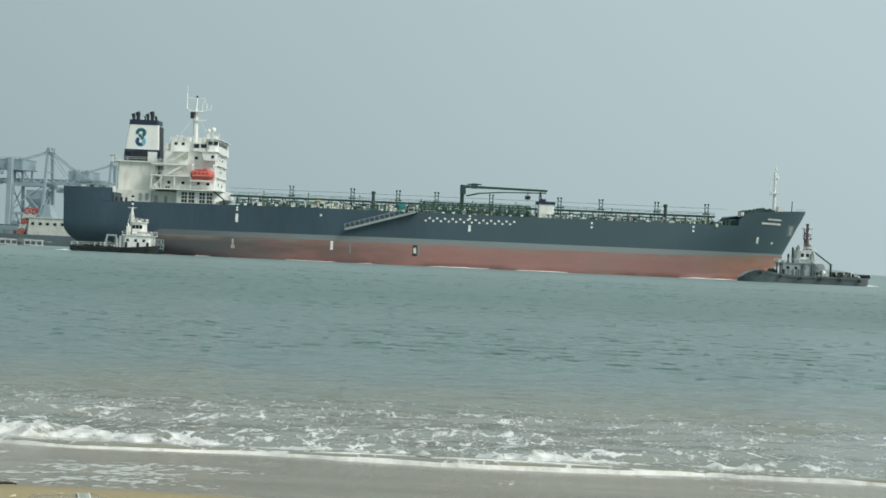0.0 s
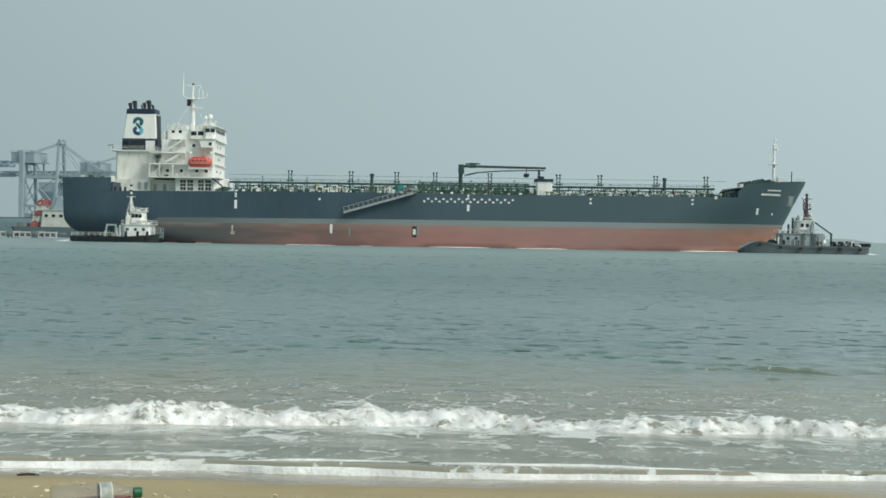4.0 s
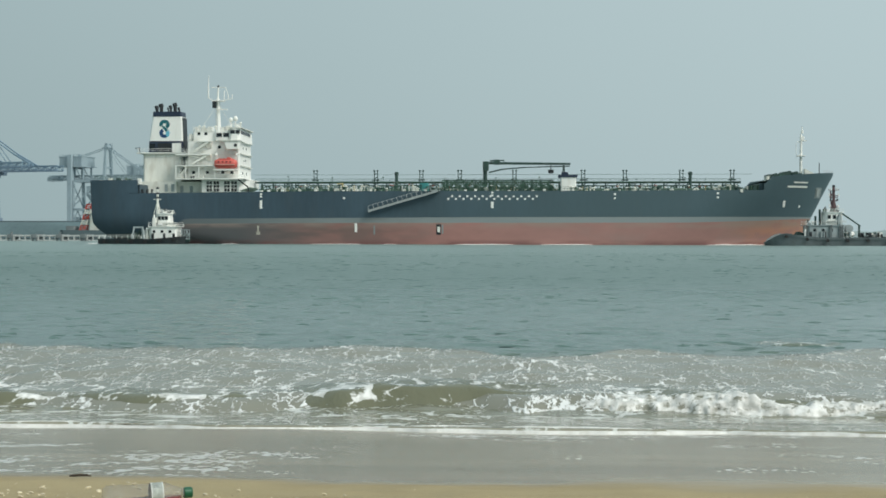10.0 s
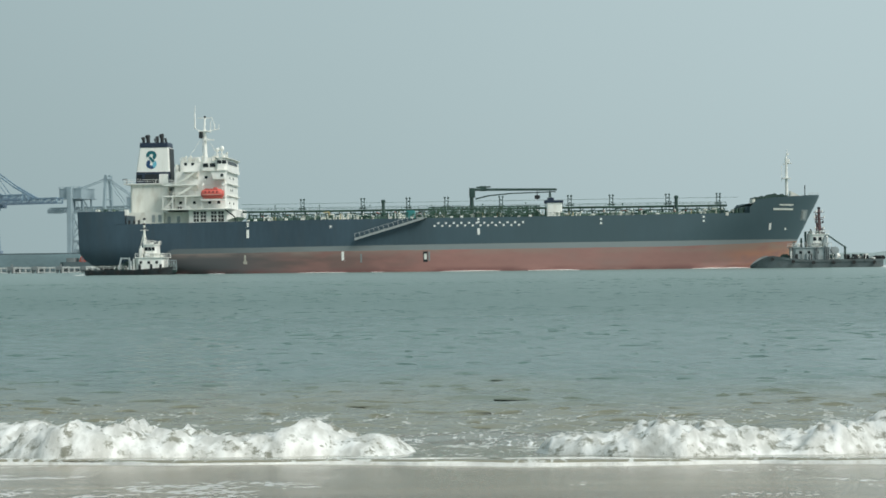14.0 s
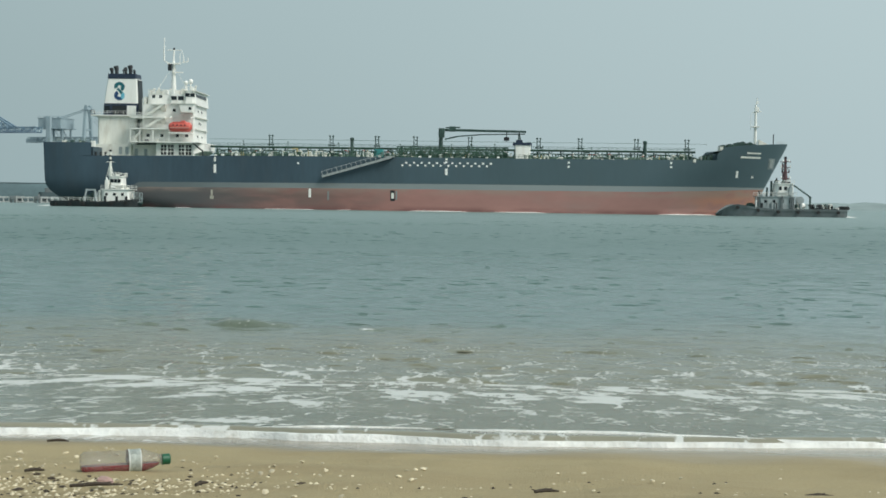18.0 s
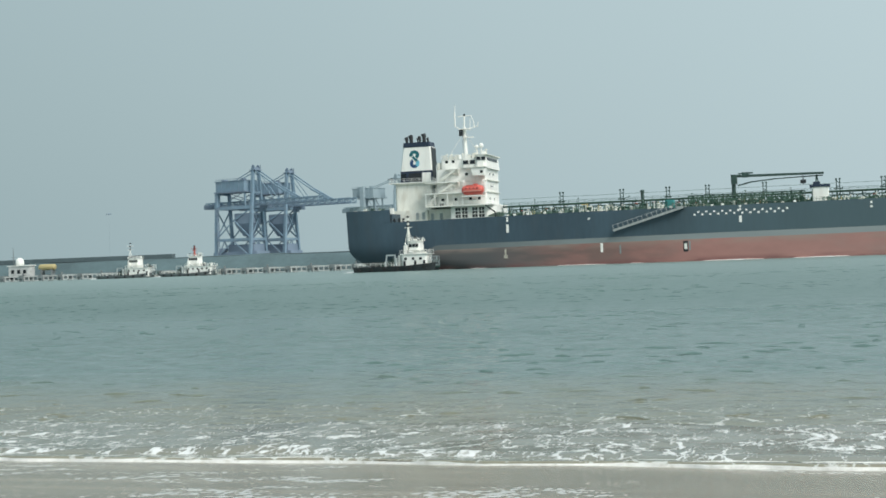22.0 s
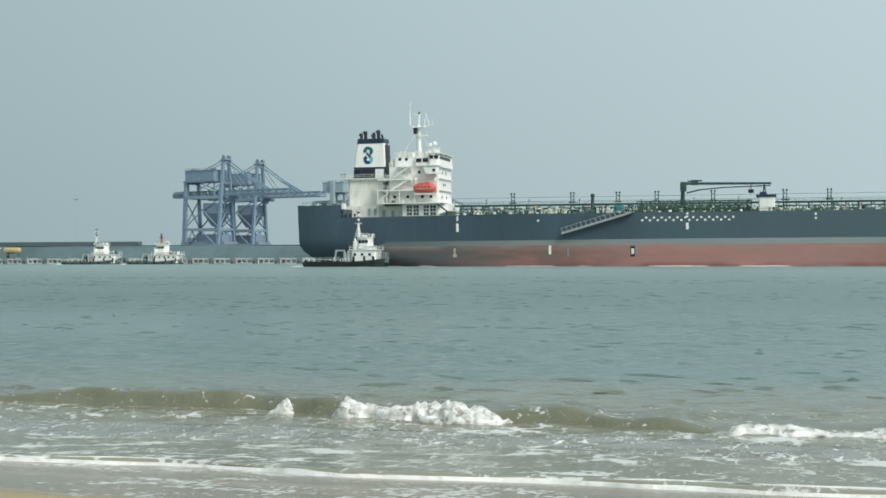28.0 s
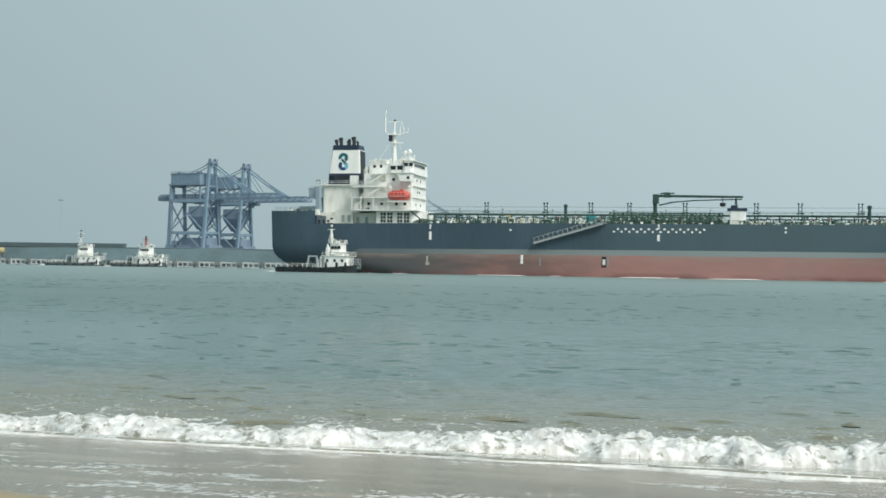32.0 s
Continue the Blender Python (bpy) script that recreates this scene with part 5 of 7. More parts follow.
    for i in range(230):
        x = 43.0 + i * 0.535 + rng.uniform(-0.5, 0.5)
        y, kind, busy = rng.uniform(1.2, 10), rng.random(), crowd(x)
        tall = 0.35 + 1.5 * max(0.0, busy - 0.35) * rng.uniform(0.5, 1.5)
        if busy < 0.30 and rng.random() < 0.75:
            continue
        z = 13.3 + 0.035 * y + tall
        if kind < 0.30:
            part("tank_hatch", Shape().lathe([(0.5, 13.1), (0.5, z - 0.2), (0.7, z - 0.15), (0.7, z), (0.1, z + 0.15)], 8, (x, y, 0)), rng.choice((PIPE, GREEN, CREAM, DARKGREEN, CREAM)), ship)
        elif kind < 0.70:
            stand = part("valve_stand", Shape().tube((x, y, 13.1), (x, y, z + 0.5), 0.12, 6), rng.choice((CREAM, PIPE, GREEN, DARKGREEN, YELLOW)), ship)
            part("hand_wheel", Shape().lathe([(0.34, z + 0.42), (0.36, z + 0.5), (0.30, z + 0.54)], 9, (x, y, 0)), rng.choice((WHITE, DARKGREEN, REDPAINT, PIPE)), stand)
        elif kind < 0.82:
            part("pipe_bend", Shape().tube((x, y, 13.1), (x, y, z), 0.2, 7).tube((x, y, z), (x + 0.9, y, z + 0.1), 0.2, 7).tube((x + 0.9, y, z + 0.1), (x + 0.9, y, 13.1), 0.2, 7), rng.choice((GREEN, PIPE, CREAM)), ship)
        else:
            w = rng.uniform(0.3, 0.9)
            part("deck_locker", Shape().box(x - w, x + w, y - 0.6, y + 0.6, 13.1, 13.2 + tall * 0.8, 0.08), rng.choice((GREEN, DARKGREEN, PIPE, CREAM)), ship)
    for i in range(44):
        x = 45.5 + i * 2.75 + rng.uniform(-1.0, 1.0)
        part("fairlead", Shape().box(x - 0.35, x + 0.35, 0.1, 0.6, 12.9, 13.35 + rng.uniform(0, 0.4), 0.1), rng.choice((CREAM, WHITE, PIPE, DARKGREEN, CREAM)), ship)
    for x in (57.2, 73.1, 85.0, 95.0, 109.2, 126.9, 137.6, 152.0, 164.9):
        rungs = Shape().tube((x - 0.42, MID, 13.2), (x - 0.42, MID, 19.0), 0.11, 6).tube((x + 0.42, MID, 13.2), (x + 0.42, MID, 19.0), 0.11, 6).box(x - 0.9, x + 0.9, MID - 0.5, MID + 0.5, 16.5, 16.8)
        for k in range(4):
            rungs.beam((x - 0.42, MID, 17.0 + k * 0.5), (x + 0.42, MID, 17.25 + k * 0.5 - 0.5 * (k % 2)), 0.10)
        v = part("vent_mast", rungs, DARKGREEN, ship, "twin-posted dark vent mast")
        for dx in (-0.42, 0.42):
            part("vent_head", Shape().lathe([(0.11, 18.8), (0.28, 18.95), (0.28, 19.15), (0.1, 19.3)], 8, (x + dx, MID, 0)), DARKGREEN, v)
    for x in (78.7, 154.0):
        part("deck_ventilator", Shape().lathe([(0.42, 13.2), (0.42, 17.9), (0.55, 18.0), (0.55, 18.5), (0.2, 18.7)], 10, (x, MID - 2, 0)), DARKGREEN, ship, "tall dark mushroom ventilator")
    for i in range(30):
        x, y, z = 46.0 + i * 4.0 + rng.uniform(-1.4, 1.4), rng.uniform(2.5, 12), rng.uniform(14.6, 15.9)
        if crowd(x) < 0.36:
            continue
        part("pipe_gate", Shape().beam((x, y, 13.1), (x, y, z), 0.16).beam((x + 1.2, y, 13.1), (x + 1.2, y, z), 0.16).beam((x - 0.2, y, z), (x + 1.4, y, z), 0.2), rng.choice((GREEN, DARKGREEN, PIPE)), ship)
    for i in range(9):
        x, z = 50.0 + i * 13.1 + rng.uniform(-2.5, 2.5), rng.uniform(16.6, 17.4)
        part("deck_lamp_post", Shape().tube((x, MID - 1, 13.1), (x, MID - 1, z), 0.06, 5).box(x - 0.18, x + 0.18, MID - 1.2, MID - 0.8, z, z + 0.22), GREEN, ship)
    part("teal_pump_house", Shape().box(85.4, 87.6, 5, 8, 13.2, 15.4, 0.2), coat("teal_deck_paint", (0.05, 0.26, 0.26), 0.5, scale=0.6), ship, "teal deck store")
    part("yellow_davit", Shape().tube((66.4, 2, 13.2), (66.4, 2, 15.2), 0.2, 6).beam((66.4, 2, 15.2), (65.0, 1.2, 15.0), 0.22), YELLOW, ship)
    # manifold amidships
    for i in range(12):
        x = 92.5 + i * 2.35
        part("manifold_pipe", Shape().tube((x, 3.4, 14.7), (x, 12, 14.7), 0.32, 8).tube((x, 3.3, 14.7), (x, 3.5, 14.7), 0.5, 8).tube((x, 5.5, 13.2), (x, 5.5, 14.7), 0.2, 6), rng.choice((GREEN, GREEN, PIPE, DARKGREEN)), ship)
        part("manifold_valve", Shape().tube((x, 4.6, 14.7), (x, 4.6, 16.2), 0.12, 6).lathe([(0.4, 16.1), (0.4, 16.25)], 8, (x, 4.6, 0)), DARKGREEN, ship)
    part("manifold_frame", Shape().truss((91, 7.6, 14.3), (119, 7.6, 14.3), 1.9, 0.2, 26).truss((91, 2.6, 13.3), (119, 2.6, 13.3), 1.6, 0.16, 30), GREEN, ship, "green manifold walkway frame")
    # hose crane
    crane = part("hose_crane", Shape().tube((101.6, MID, 13.2), (101.6, MID, 19.2), 0.6, 10, 0.5).box(101.0, 102.5, MID - 1, MID + 1, 19.0, 21.4, 0.2), DARKGREEN, ship, "dark green deck crane")
    part("crane_jib", Shape().beam((102.5, MID - 0.5, 21.1), (123.6, MID - 0.5, 20.8), 0.42).beam((102.5, MID + 0.5, 20.9), (123.6, MID + 0.5, 20.7), 0.36).beam((102.6, MID, 18.6), (106.0, MID, 19.4), 0.36).beam((106.0, MID, 19.4), (112.0, MID, 19.9), 0.3).beam((112.0, MID, 19.9), (123.4, MID, 20.2), 0.26)
         .box(103.8, 105.4, MID - 0.7, MID + 0.7, 20.6, 21.9).beam((102.8, MID, 21.6), (106.5, MID, 21.7), 0.35), DARKGREEN, crane)
    part("crane_hook", Shape().tube((118.6, MID, 18.2), (118.6, MID, 20.6), 0.12, 5).box(117.9, 119.3, MID - 0.4, MID + 0.4, 18.4, 19.3, 0.15), BLACK, crane)
    part("crane_rest", Shape().beam((121.2, MID, 13.2), (121.8, MID, 20.4), 0.3).beam((122.8, MID, 13.2), (121.9, MID, 20.4), 0.3), DARKGREEN, ship)
    part("deck_house", Shape().box(120.8, 124.6, 2.0, 6.5, 13.2, 16.7, 0.2), WHITE, ship, "small white deckhouse")
    part("deck_house_top", Shape().box(120.2, 124.9, 1.8, 6.8, 16.7, 17.3).box(121.0, 122.6, 2.5, 4.5, 17.3, 18.0), FUNNELBLUE, ship, "dark blue gear on the deckhouse")
    # forecastle gear
    for i, (x, y, w, h) in enumerate(((173.2, 12, 0.6, 0.9), (175.0, 13, 0.7, 1.2), (176.8, 12, 0.8, 1.6), (178.4, 14, 0.9, 1.9), (180.0, 13, 0.8, 1.9))):
        part("windlass", Shape().lathe([(w, y - 2), (w, y - 1.7), (w * 0.7, y - 1.7), (w * 0.7, y + 1.7), (w, y + 1.7), (w, y + 2)], 12, (x, 0, 16.3 + w + h * 0.35), "y").box(x - w, x + w, y - 2.2, y + 2.2, 16.2, 17.2 + h * 0.5), DARKGREEN, ship, smooth=False)
    part("forecastle_store", Shape().box(170.2, 171.6, 8, 24, 13.3, 15.4, 0.3, (0.4, 0)), NAVY, ship)
    for k in range(26):
        x = 164.5 + k * 0.68 + rng.uniform(-0.3, 0.3)
        z0 = 13.3 if x < 171.5 else 16.0
        z1 = z0 + rng.uniform(0.5, 1.2) + (1.0 * max(0.0, x - 165) / 6 if x < 171.5 else 0.12 * (x - 171.5))
        part("bow_gear", Shape().box(x, x + rng.uniform(0.5, 1.1), 6 + k % 5, 9 + k % 5, z0, z1, 0.2), rng.choice((DARKGREEN, GREEN, DARKGREEN, CREAM, PIPE)), ship)
    part("foremast", Shape().tube((182.2, MID, 17.0), (182.2, MID, 28.2), 0.42, 8, 0.28).box(181.2, 183.2, MID - 1, MID + 1, 22.6, 22.8).beam((181.3, MID, 26.3), (183.6, MID, 26.6), 0.22).box(181.9, 183.0, MID - 0.4, MID + 0.4, 26.6, 27.7, 0.1).tube((182.3, MID, 28.1), (182.5, MID, 30.2), 0.10, 5).box(182.2, 182.8, MID - 0.2, MID + 0.2, 28.6, 29.2, 0.08).tube((181.0, MID, 22.0), (181.0, MID, 26.0), 0.07, 5), WHITE, ship, "white foremast with light platforms")
    part("mast_foot", Shape().add([(183, MID - 1, 18.0), (185.6, MID - 1, 18.1), (183, MID - 1, 19.4), (183, MID + 1, 18.0), (185.6, MID + 1, 18.1), (183, MID + 1, 19.4)], [(0, 1, 2), (5, 4, 3), (0, 3, 4, 1), (1, 4, 5, 2), (2, 5, 3, 0)]), CREAM, ship)
    part("jackstaff", Shape().tube((186.8, MID, 17.2), (186.8, MID, 20.9), 0.12, 6), BLACK, ship)
    part("bow_rail", Shape().rail([(187.6, MID - 1.5, 18.0), (190.0, MID - 0.2, 18.0)], 0.9, 0.03, 0.8), ALU, ship)

    # marks on the side: the side's own breadth at each place, 3 cm proud
    def mark(name, x0, x1, z0, z1, mat, label="", proud=0.06):
        n = max(1, round((x1 - x0) / 0.7))
        vs = []
        for i in range(n + 1):
            x = x0 + (x1 - x0) * i / n
            lo, hi = MID - half_beam(x, z0)[0] - proud, MID - half_beam(x, z1)[0] - proud
            vs += [(x, lo, z0), (x, hi, z1), (x, lo + proud * 2, z0), (x, hi + proud * 2, z1)]
        fs = []
        for i in range(n):
            a, b = 4 * i, 4 * i + 4
            fs += [(a, b, b + 1, a + 1), (a + 1, b + 1, b + 3, a + 3), (a, a + 2, b + 2, b)]
        fs += [(0, 1, 3, 2), (4 * n, 4 * n + 2, 4 * n + 3, 4 * n + 1)]
        part(name, Shape().add(vs, fs), mat, ship, label)
    for x, z0, z1 in ((46.1, 8.8, 10.9), (70.0, 3.0, 5.2), (103.9, 9.0, 10.6), (175.9, 9.4, 11.0)):
        mark("pilot_mark", x - 0.32, x + 0.32, z0, z1, WHITE)
    for x, z in ((46.1, 11.6), (46.1, 12.2), (103.9, 11.9), (103.9, 12.6), (134.0, 11.2), (134.0, 12.2), (159.0, 11.4), (159.0, 12.4), (180.3, 9.4), (67.0, 11.2)):
        mark("draught_mark", x - 0.25, x + 0.25, z, z + 0.5, WHITE)
    mark("side_plate", 90.1, 91.2, 2.4, 5.0, BLACK)
    mark("pilot_mark", 90.3, 91.0, 3.0, 4.4, CREAM, proud=0.09)
    for x0, x1, z0, z1 in ((45.15, 45.6, 3.1, 4.6), (44.95, 45.9, 2.3, 3.1)):
        mark("worn_patch", x0, x1, z0, z1, BAREPATCH, "pale worn patch on the bottom paint", 0.03 + 0.01 * (x0 % 1))
    for x, z in ((74.6, 3.6), (91.6, 3.9)):
        mark("draught_scale", x - 0.2, x + 0.2, z - 1.2, z + 1.0, GREYBAND, "faded draught scale", 0.04)
    for i in range(12):
        x = 93.0 + i * 1.9
        mark("stencil_dot", x - 0.26, x + 0.26, 11.05, 11.5, WHITE)
        mark("stencil_dot", x + 0.70, x + 1.22, 11.7, 12.15, WHITE)
    mark("name_bar", 178.0, 181.9, 15.3, 15.65, CREAM, proud=0.1)
    mark("name_bar", 176.4, 181.9, 14.2, 14.65, CREAM, proud=0.1)
    mark("anchor_pocket", 184.6, 186.6, 11.8, 14.4, GREYBAND)
    mark("anchor", 185.0, 185.9, 12.2, 14.0, ALU, "", 0.3)
    # broken white wash along the waterline
    wash, n = Shape(), 420
    for i in range(n):
        s0, s1 = 20 + i * 160 / n, 20 + (i + 1) * 160 / n
        w = max(0.0, float(fbm(np.array([s0 * 0.09]), np.array([0.5]), 87, 3)[0]) - 0.47) * 2.0 + rng.uniform(0, 0.10)
        if w < 0.12:
            continue
        a, b = MID - half_beam(s0, 0)[0], MID - half_beam(s1, 0)[0]
        wash.add([(s0, a - 0.9, -0.05), (s1, b - 0.9, -0.05), (s1, b - 0.3, 0.22 * w), (s0, a - 0.3, 0.22 * w), (s1, b + 0.1, 0.30 * w), (s0, a + 0.1, 0.30 * w)], [(0, 1, 2, 3), (3, 2, 4, 5)])
    tagged(part("waterline_wash", wash, FOAM, ship, "broken white wash along the waterline"), kind="stuff")
    # accommodation ladder hung along the side
    lad = part("gangway", Shape().beam((73.2, -0.7, 8.2), (90.4, -0.7, 13.2), 0.3, 0.5).beam((73.2, -1.6, 8.2), (90.4, -1.6, 13.2), 0.3, 0.5), ALU, ship, "aluminium accommodation ladder slung along the hull")
    for i in range(15):
        f = i / 14
        part("ladder_stanchion", Shape().beam((73.4 + 16.8 * f, -0.75, 8.3 + 4.9 * f), (73.0 + 16.8 * f, -0.75, 9.5 + 4.9 * f), 0.12), ALU, lad)
    part("ladder_handrail", Shape().beam((73.0, -0.75, 9.5), (89.8, -0.75, 14.4), 0.10), ALU, lad)
    part("ladder_platform", Shape().box(88.8, 91.0, -1.8, -0.1, 13.2, 13.4), ALU, lad)
    return ship


# ---- tugs ----
def tug_hull(L, B, free, bow_up, mat, thing_ob, deck_mat):
    """A tug's hull along x, bow at +x, with sheer and a bulwark."""
    sh, n = Shape(), 26
    rows = []
    for z_i in range(5):
        row = []
        for i in range(n + 1):
            f = i / n
            top = free + bow_up * max(0, (f - 0.60) / 0.40) ** 1.2 * (1 if bow_up < 1.5 or f < 0.86 else max(-1.0, 1 - (f - 0.86) * 13))
            z = -1.2 + (top + 1.2) * z_i / 4
            k = min(1, (1 - f) / 0.32)
            b = B / 2 * (1 - (1 - k) ** 2.2) ** 0.6 * (0.86 + 0.14 * min(1, f / 0.08))
            b *= 0.82 + 0.18 * z_i / 4
            row.append((f * L - (0.9 * (1 - z_i / 4) * max(0, f - 0.7) / 0.3), b, z))
        rows.append(row)
    for sgn in (-1, 1):
        k = n + 1
        fs = [(j * k + i, j * k + i + 1, (j + 1) * k + i + 1, (j + 1) * k + i) for j in range(4) for i in range(n)]
        sh.add([(x, sgn * b, z) for r in rows for x, b, z in r], fs if sgn < 0 else [q[::-1] for q in fs])
    for a, b in zip(rows, rows[1:]):
        sh.add([(a[0][0], -a[0][1], a[0][2]), (a[0][0], a[0][1], a[0][2]), (b[0][0], b[0][1], b[0][2]), (b[0][0], -b[0][1], b[0][2])], [(0, 1, 2, 3)])
    hull = part("hull", sh, mat, thing_ob)
    d = Shape()
    for i in range(n):
        a, b = rows[4][i], rows[4][i + 1]
        d.add([(a[0], -a[1], a[2] - 0.6), (b[0], -b[1], b[2] - 0.6), (b[0], b[1], b[2] - 0.6), (a[0], a[1], a[2] - 0.6)], [(0, 1, 2, 3)])
    part("deck", d, deck_mat, thing_ob)
    for i in range(2, n, 4):
        p = rows[4][i]
        for sgn in (-1, 1):
            part("fender_tyre", Shape().lathe([(0.2, -0.12), (0.4, -0.12), (0.4, 0.12), (0.2, 0.12)], 10, (p[0], sgn * (p[1] + 0.08), p[2] - 0.75), "y"), RUBBER, hull)
    return hull


def build_tug(label, m, L, B, free, bow_up, hull_mat, house_mat, house, wheel, mast, mast_mat=None, group="", boom=False, name="tugboat", bridge_mat=None):
    """A harbour tug, bow at +x. house: (x0, x1, top); wheel: (x0, x1, top); mast: (x, top, radius)."""
    t = thing(name, label, "tugboat", m, group)
    tug_hull(L, B, free, bow_up, hull_mat, t, GREEN)
    (hx0, hx1, hz), (wx0, wx1, wz), (mx, mz, mr), s = house, wheel, mast, free
    mast_mat, bridge_mat = mast_mat or house_mat, bridge_mat or house_mat
    hy, wy = B * 0.34, B * 0.27
    part("deckhouse", Shape().box(hx0, hx1, -hy, hy, s - 0.6, hz, 0.4), house_mat, t)
    n = int((hx1 - hx0) / 1.9)
    for i in range(n):
        x = hx0 + 0.7 + i * (hx1 - hx0 - 0.6) / n
        for sgn in (-1, 1):
            part("deckhouse_window", Shape().box(x, x + 0.65, sgn * hy - 0.06, sgn * hy + 0.06, (s + hz) / 2, (s + hz) / 2 + 0.65), GLASS, t)
    part("boat_deck", Shape().box(hx0 - 0.4, hx1 + 0.4, -hy - 0.3, hy + 0.3, hz, hz + 0.15), house_mat, t)
    for sgn in (-1, 1):
        part("boat_deck_rail", Shape().rail([(hx0 - 0.3, sgn * (hy + 0.2), hz + 0.15), (hx1 + 0.3, sgn * (hy + 0.2), hz + 0.15)], 0.9, 0.035, 1.1), bridge_mat, t)
    wh = part("wheelhouse", Shape().box(wx0, wx1, -wy, wy, hz + 0.1, wz, 0.6, (0.15, -0.2)), bridge_mat, t)
    n = max(2, int((wx1 - wx0) / 1.1))
    for i in range(n):
        x = wx0 + 0.45 + i * (wx1 - wx0 - 0.7) / n
        for sgn in (-1, 1):
            part("wheelhouse_window", Shape().box(x, x + 0.72, sgn * wy - 0.1, sgn * wy + 0.1, wz - 1.45, wz - 0.6), GLASS, wh)
    part("wheelhouse_roof", Shape().box(wx0 - 0.2, wx1 + 0.1, -wy - 0.25, wy + 0.25, wz, wz + 0.18, 0.5), bridge_mat, t)
    for sgn in (-1, 1):
        part("roof_rail", Shape().rail([(wx0, sgn * wy, wz + 0.18), (wx1, sgn * wy, wz + 0.18)], 0.7, 0.035, 0.9), bridge_mat, t)
    part("searchlight", Shape().lathe([(0.05, 0), (0.3, 0.1), (0.3, 0.5), (0.05, 0.6)], 8, (wx1 - 0.8, -0.6, wz + 0.2)), ALU, t)
    part("radar", Shape().tube((wx0 + 1.2, 0, wz + 0.1), (wx0 + 1.2, 0, wz + 1.0), 0.12, 6).box(wx0 + 0.4, wx0 + 2.0, -0.12, 0.12, wz + 1.0, wz + 1.2), ALU, t)
    yard = mz - (mz - wz) * 0.45
    part("mast", Shape().tube((mx, 0, hz), (mx, 0, mz), mr, 8, mr * 0.7).beam((mx - 1.3, 0, mz - 1.2), (mx + 1.3, 0, mz - 1.2), 0.16).beam((mx - 1.0, 0, yard), (mx + 1.0, 0, yard), 0.16).beam((mx - 0.9, 0, wz), (mx, 0, yard), 0.14).beam((mx + 0.9, 0, wz), (mx, 0, yard), 0.14), mast_mat, t)
    for z in (mz - 0.2, yard + 0.4, (mz + yard) / 2):
        part("mast_lamp", Shape().box(mx - 0.3, mx + 0.3, -0.3, 0.3, z - 0.25, z + 0.2, 0.1), BLACK, t)
    for dy in (-hy + 0.6, hy - 0.6):
        part("exhaust_stack", Shape().box(hx0 + 0.5, hx0 + 1.5, dy - 0.5, dy + 0.5, hz + 0.1, hz + 2.3, 0.15).tube((hx0 + 1.0, dy, hz + 2.2), (hx0 + 0.8, dy, hz + 3.0), 0.22, 6), house_mat, t)
    part("tow_winch", Shape().lathe([(0.8, -1.3), (0.8, -1.1), (0.5, -1.1), (0.5, 1.1), (0.8, 1.1), (0.8, 1.3)], 10, (hx1 + 1.6, 0, s + 0.6), "y"), DARKGREEN, t)
    part("tow_bitt", Shape().beam((hx0 - 2.0, -0.9, s - 0.6), (hx0 - 2.0, -0.9, s + 1.2), 0.35).beam((hx0 - 2.0, 0.9, s - 0.6), (hx0 - 2.0, 0.9, s + 1.2), 0.35).beam((hx0 - 2.0, -1.2, s + 0.9), (hx0 - 2.0, 1.2, s + 0.9), 0.3), house_mat, t)
    part("bulwark_rail", Shape().rail([(0.5, -B * 0.44, s), (hx0 - 1, -B * 0.47, s)], 0.9, 0.035, 1.5), house_mat, t)
    part("life_raft", Shape().lathe([(0.1, -0.6), (0.35, -0.55), (0.35, 0.55), (0.1, 0.6)], 8, (hx0 + 2.6, -hy, hz + 0.55), "x"), WHITE, t)
    rng = random.Random(len(label))
    for i in range(26):
        x = rng.uniform(hx0 - 5.5, hx1 + 2.5)
        on_roof = hx0 < x < hx1
        z, h, w = (hz + 0.15 if on_roof else s - 0.6), rng.uniform(0.4, 1.5), rng.uniform(0.15, 0.5)
        y = rng.uniform(-hy, hy * 0.4)
        if on_roof and wx0 - 0.6 < x < wx1 + 0.6:
            z, h, y = wz + 0.18, rng.uniform(0.3, 0.9), rng.uniform(-wy, wy) * 0.8
        kind = rng.random()
        if kind < 0.4:
            part("deck_locker", Shape().box(x - w, x + w, y - w, y + w, z, z + h, 0.06), rng.choice((BLACK, bridge_mat, DARKGREEN, house_mat)), t)
        elif kind < 0.75:
            part("ventilator", Shape().tube((x, y, z), (x, y, z + h), 0.13, 6).lathe([(0.12, 0), (0.3, 0.05), (0.3, 0.25), (0.1, 0.35)], 8, (x, y, z + h)), rng.choice((bridge_mat, BLACK, CREAM)), t)
        else:
            part("rope_coil", Shape().lathe([(0.2, 0), (0.45, 0.05), (0.45, 0.35), (0.2, 0.4)], 9, (x, y, z)), rng.choice((BLACK, CREAM)), t)
    for x in (hx0 + 0.4, (hx0 + hx1) / 2, hx1 - 0.9):
        for sgn in (-1, 1):
            part("house_door", Shape().box(x, x + 0.6, sgn * hy - 0.07, sgn * hy + 0.07, s - 0.3, s + 1.3), BLACK, t)
    part("wheelhouse_awning", Shape().box(wx0 - 0.7, wx1 + 0.5, -wy - 0.5, wy + 0.5, hz + 1.0, hz + 1.12, 0.3), house_mat, t)
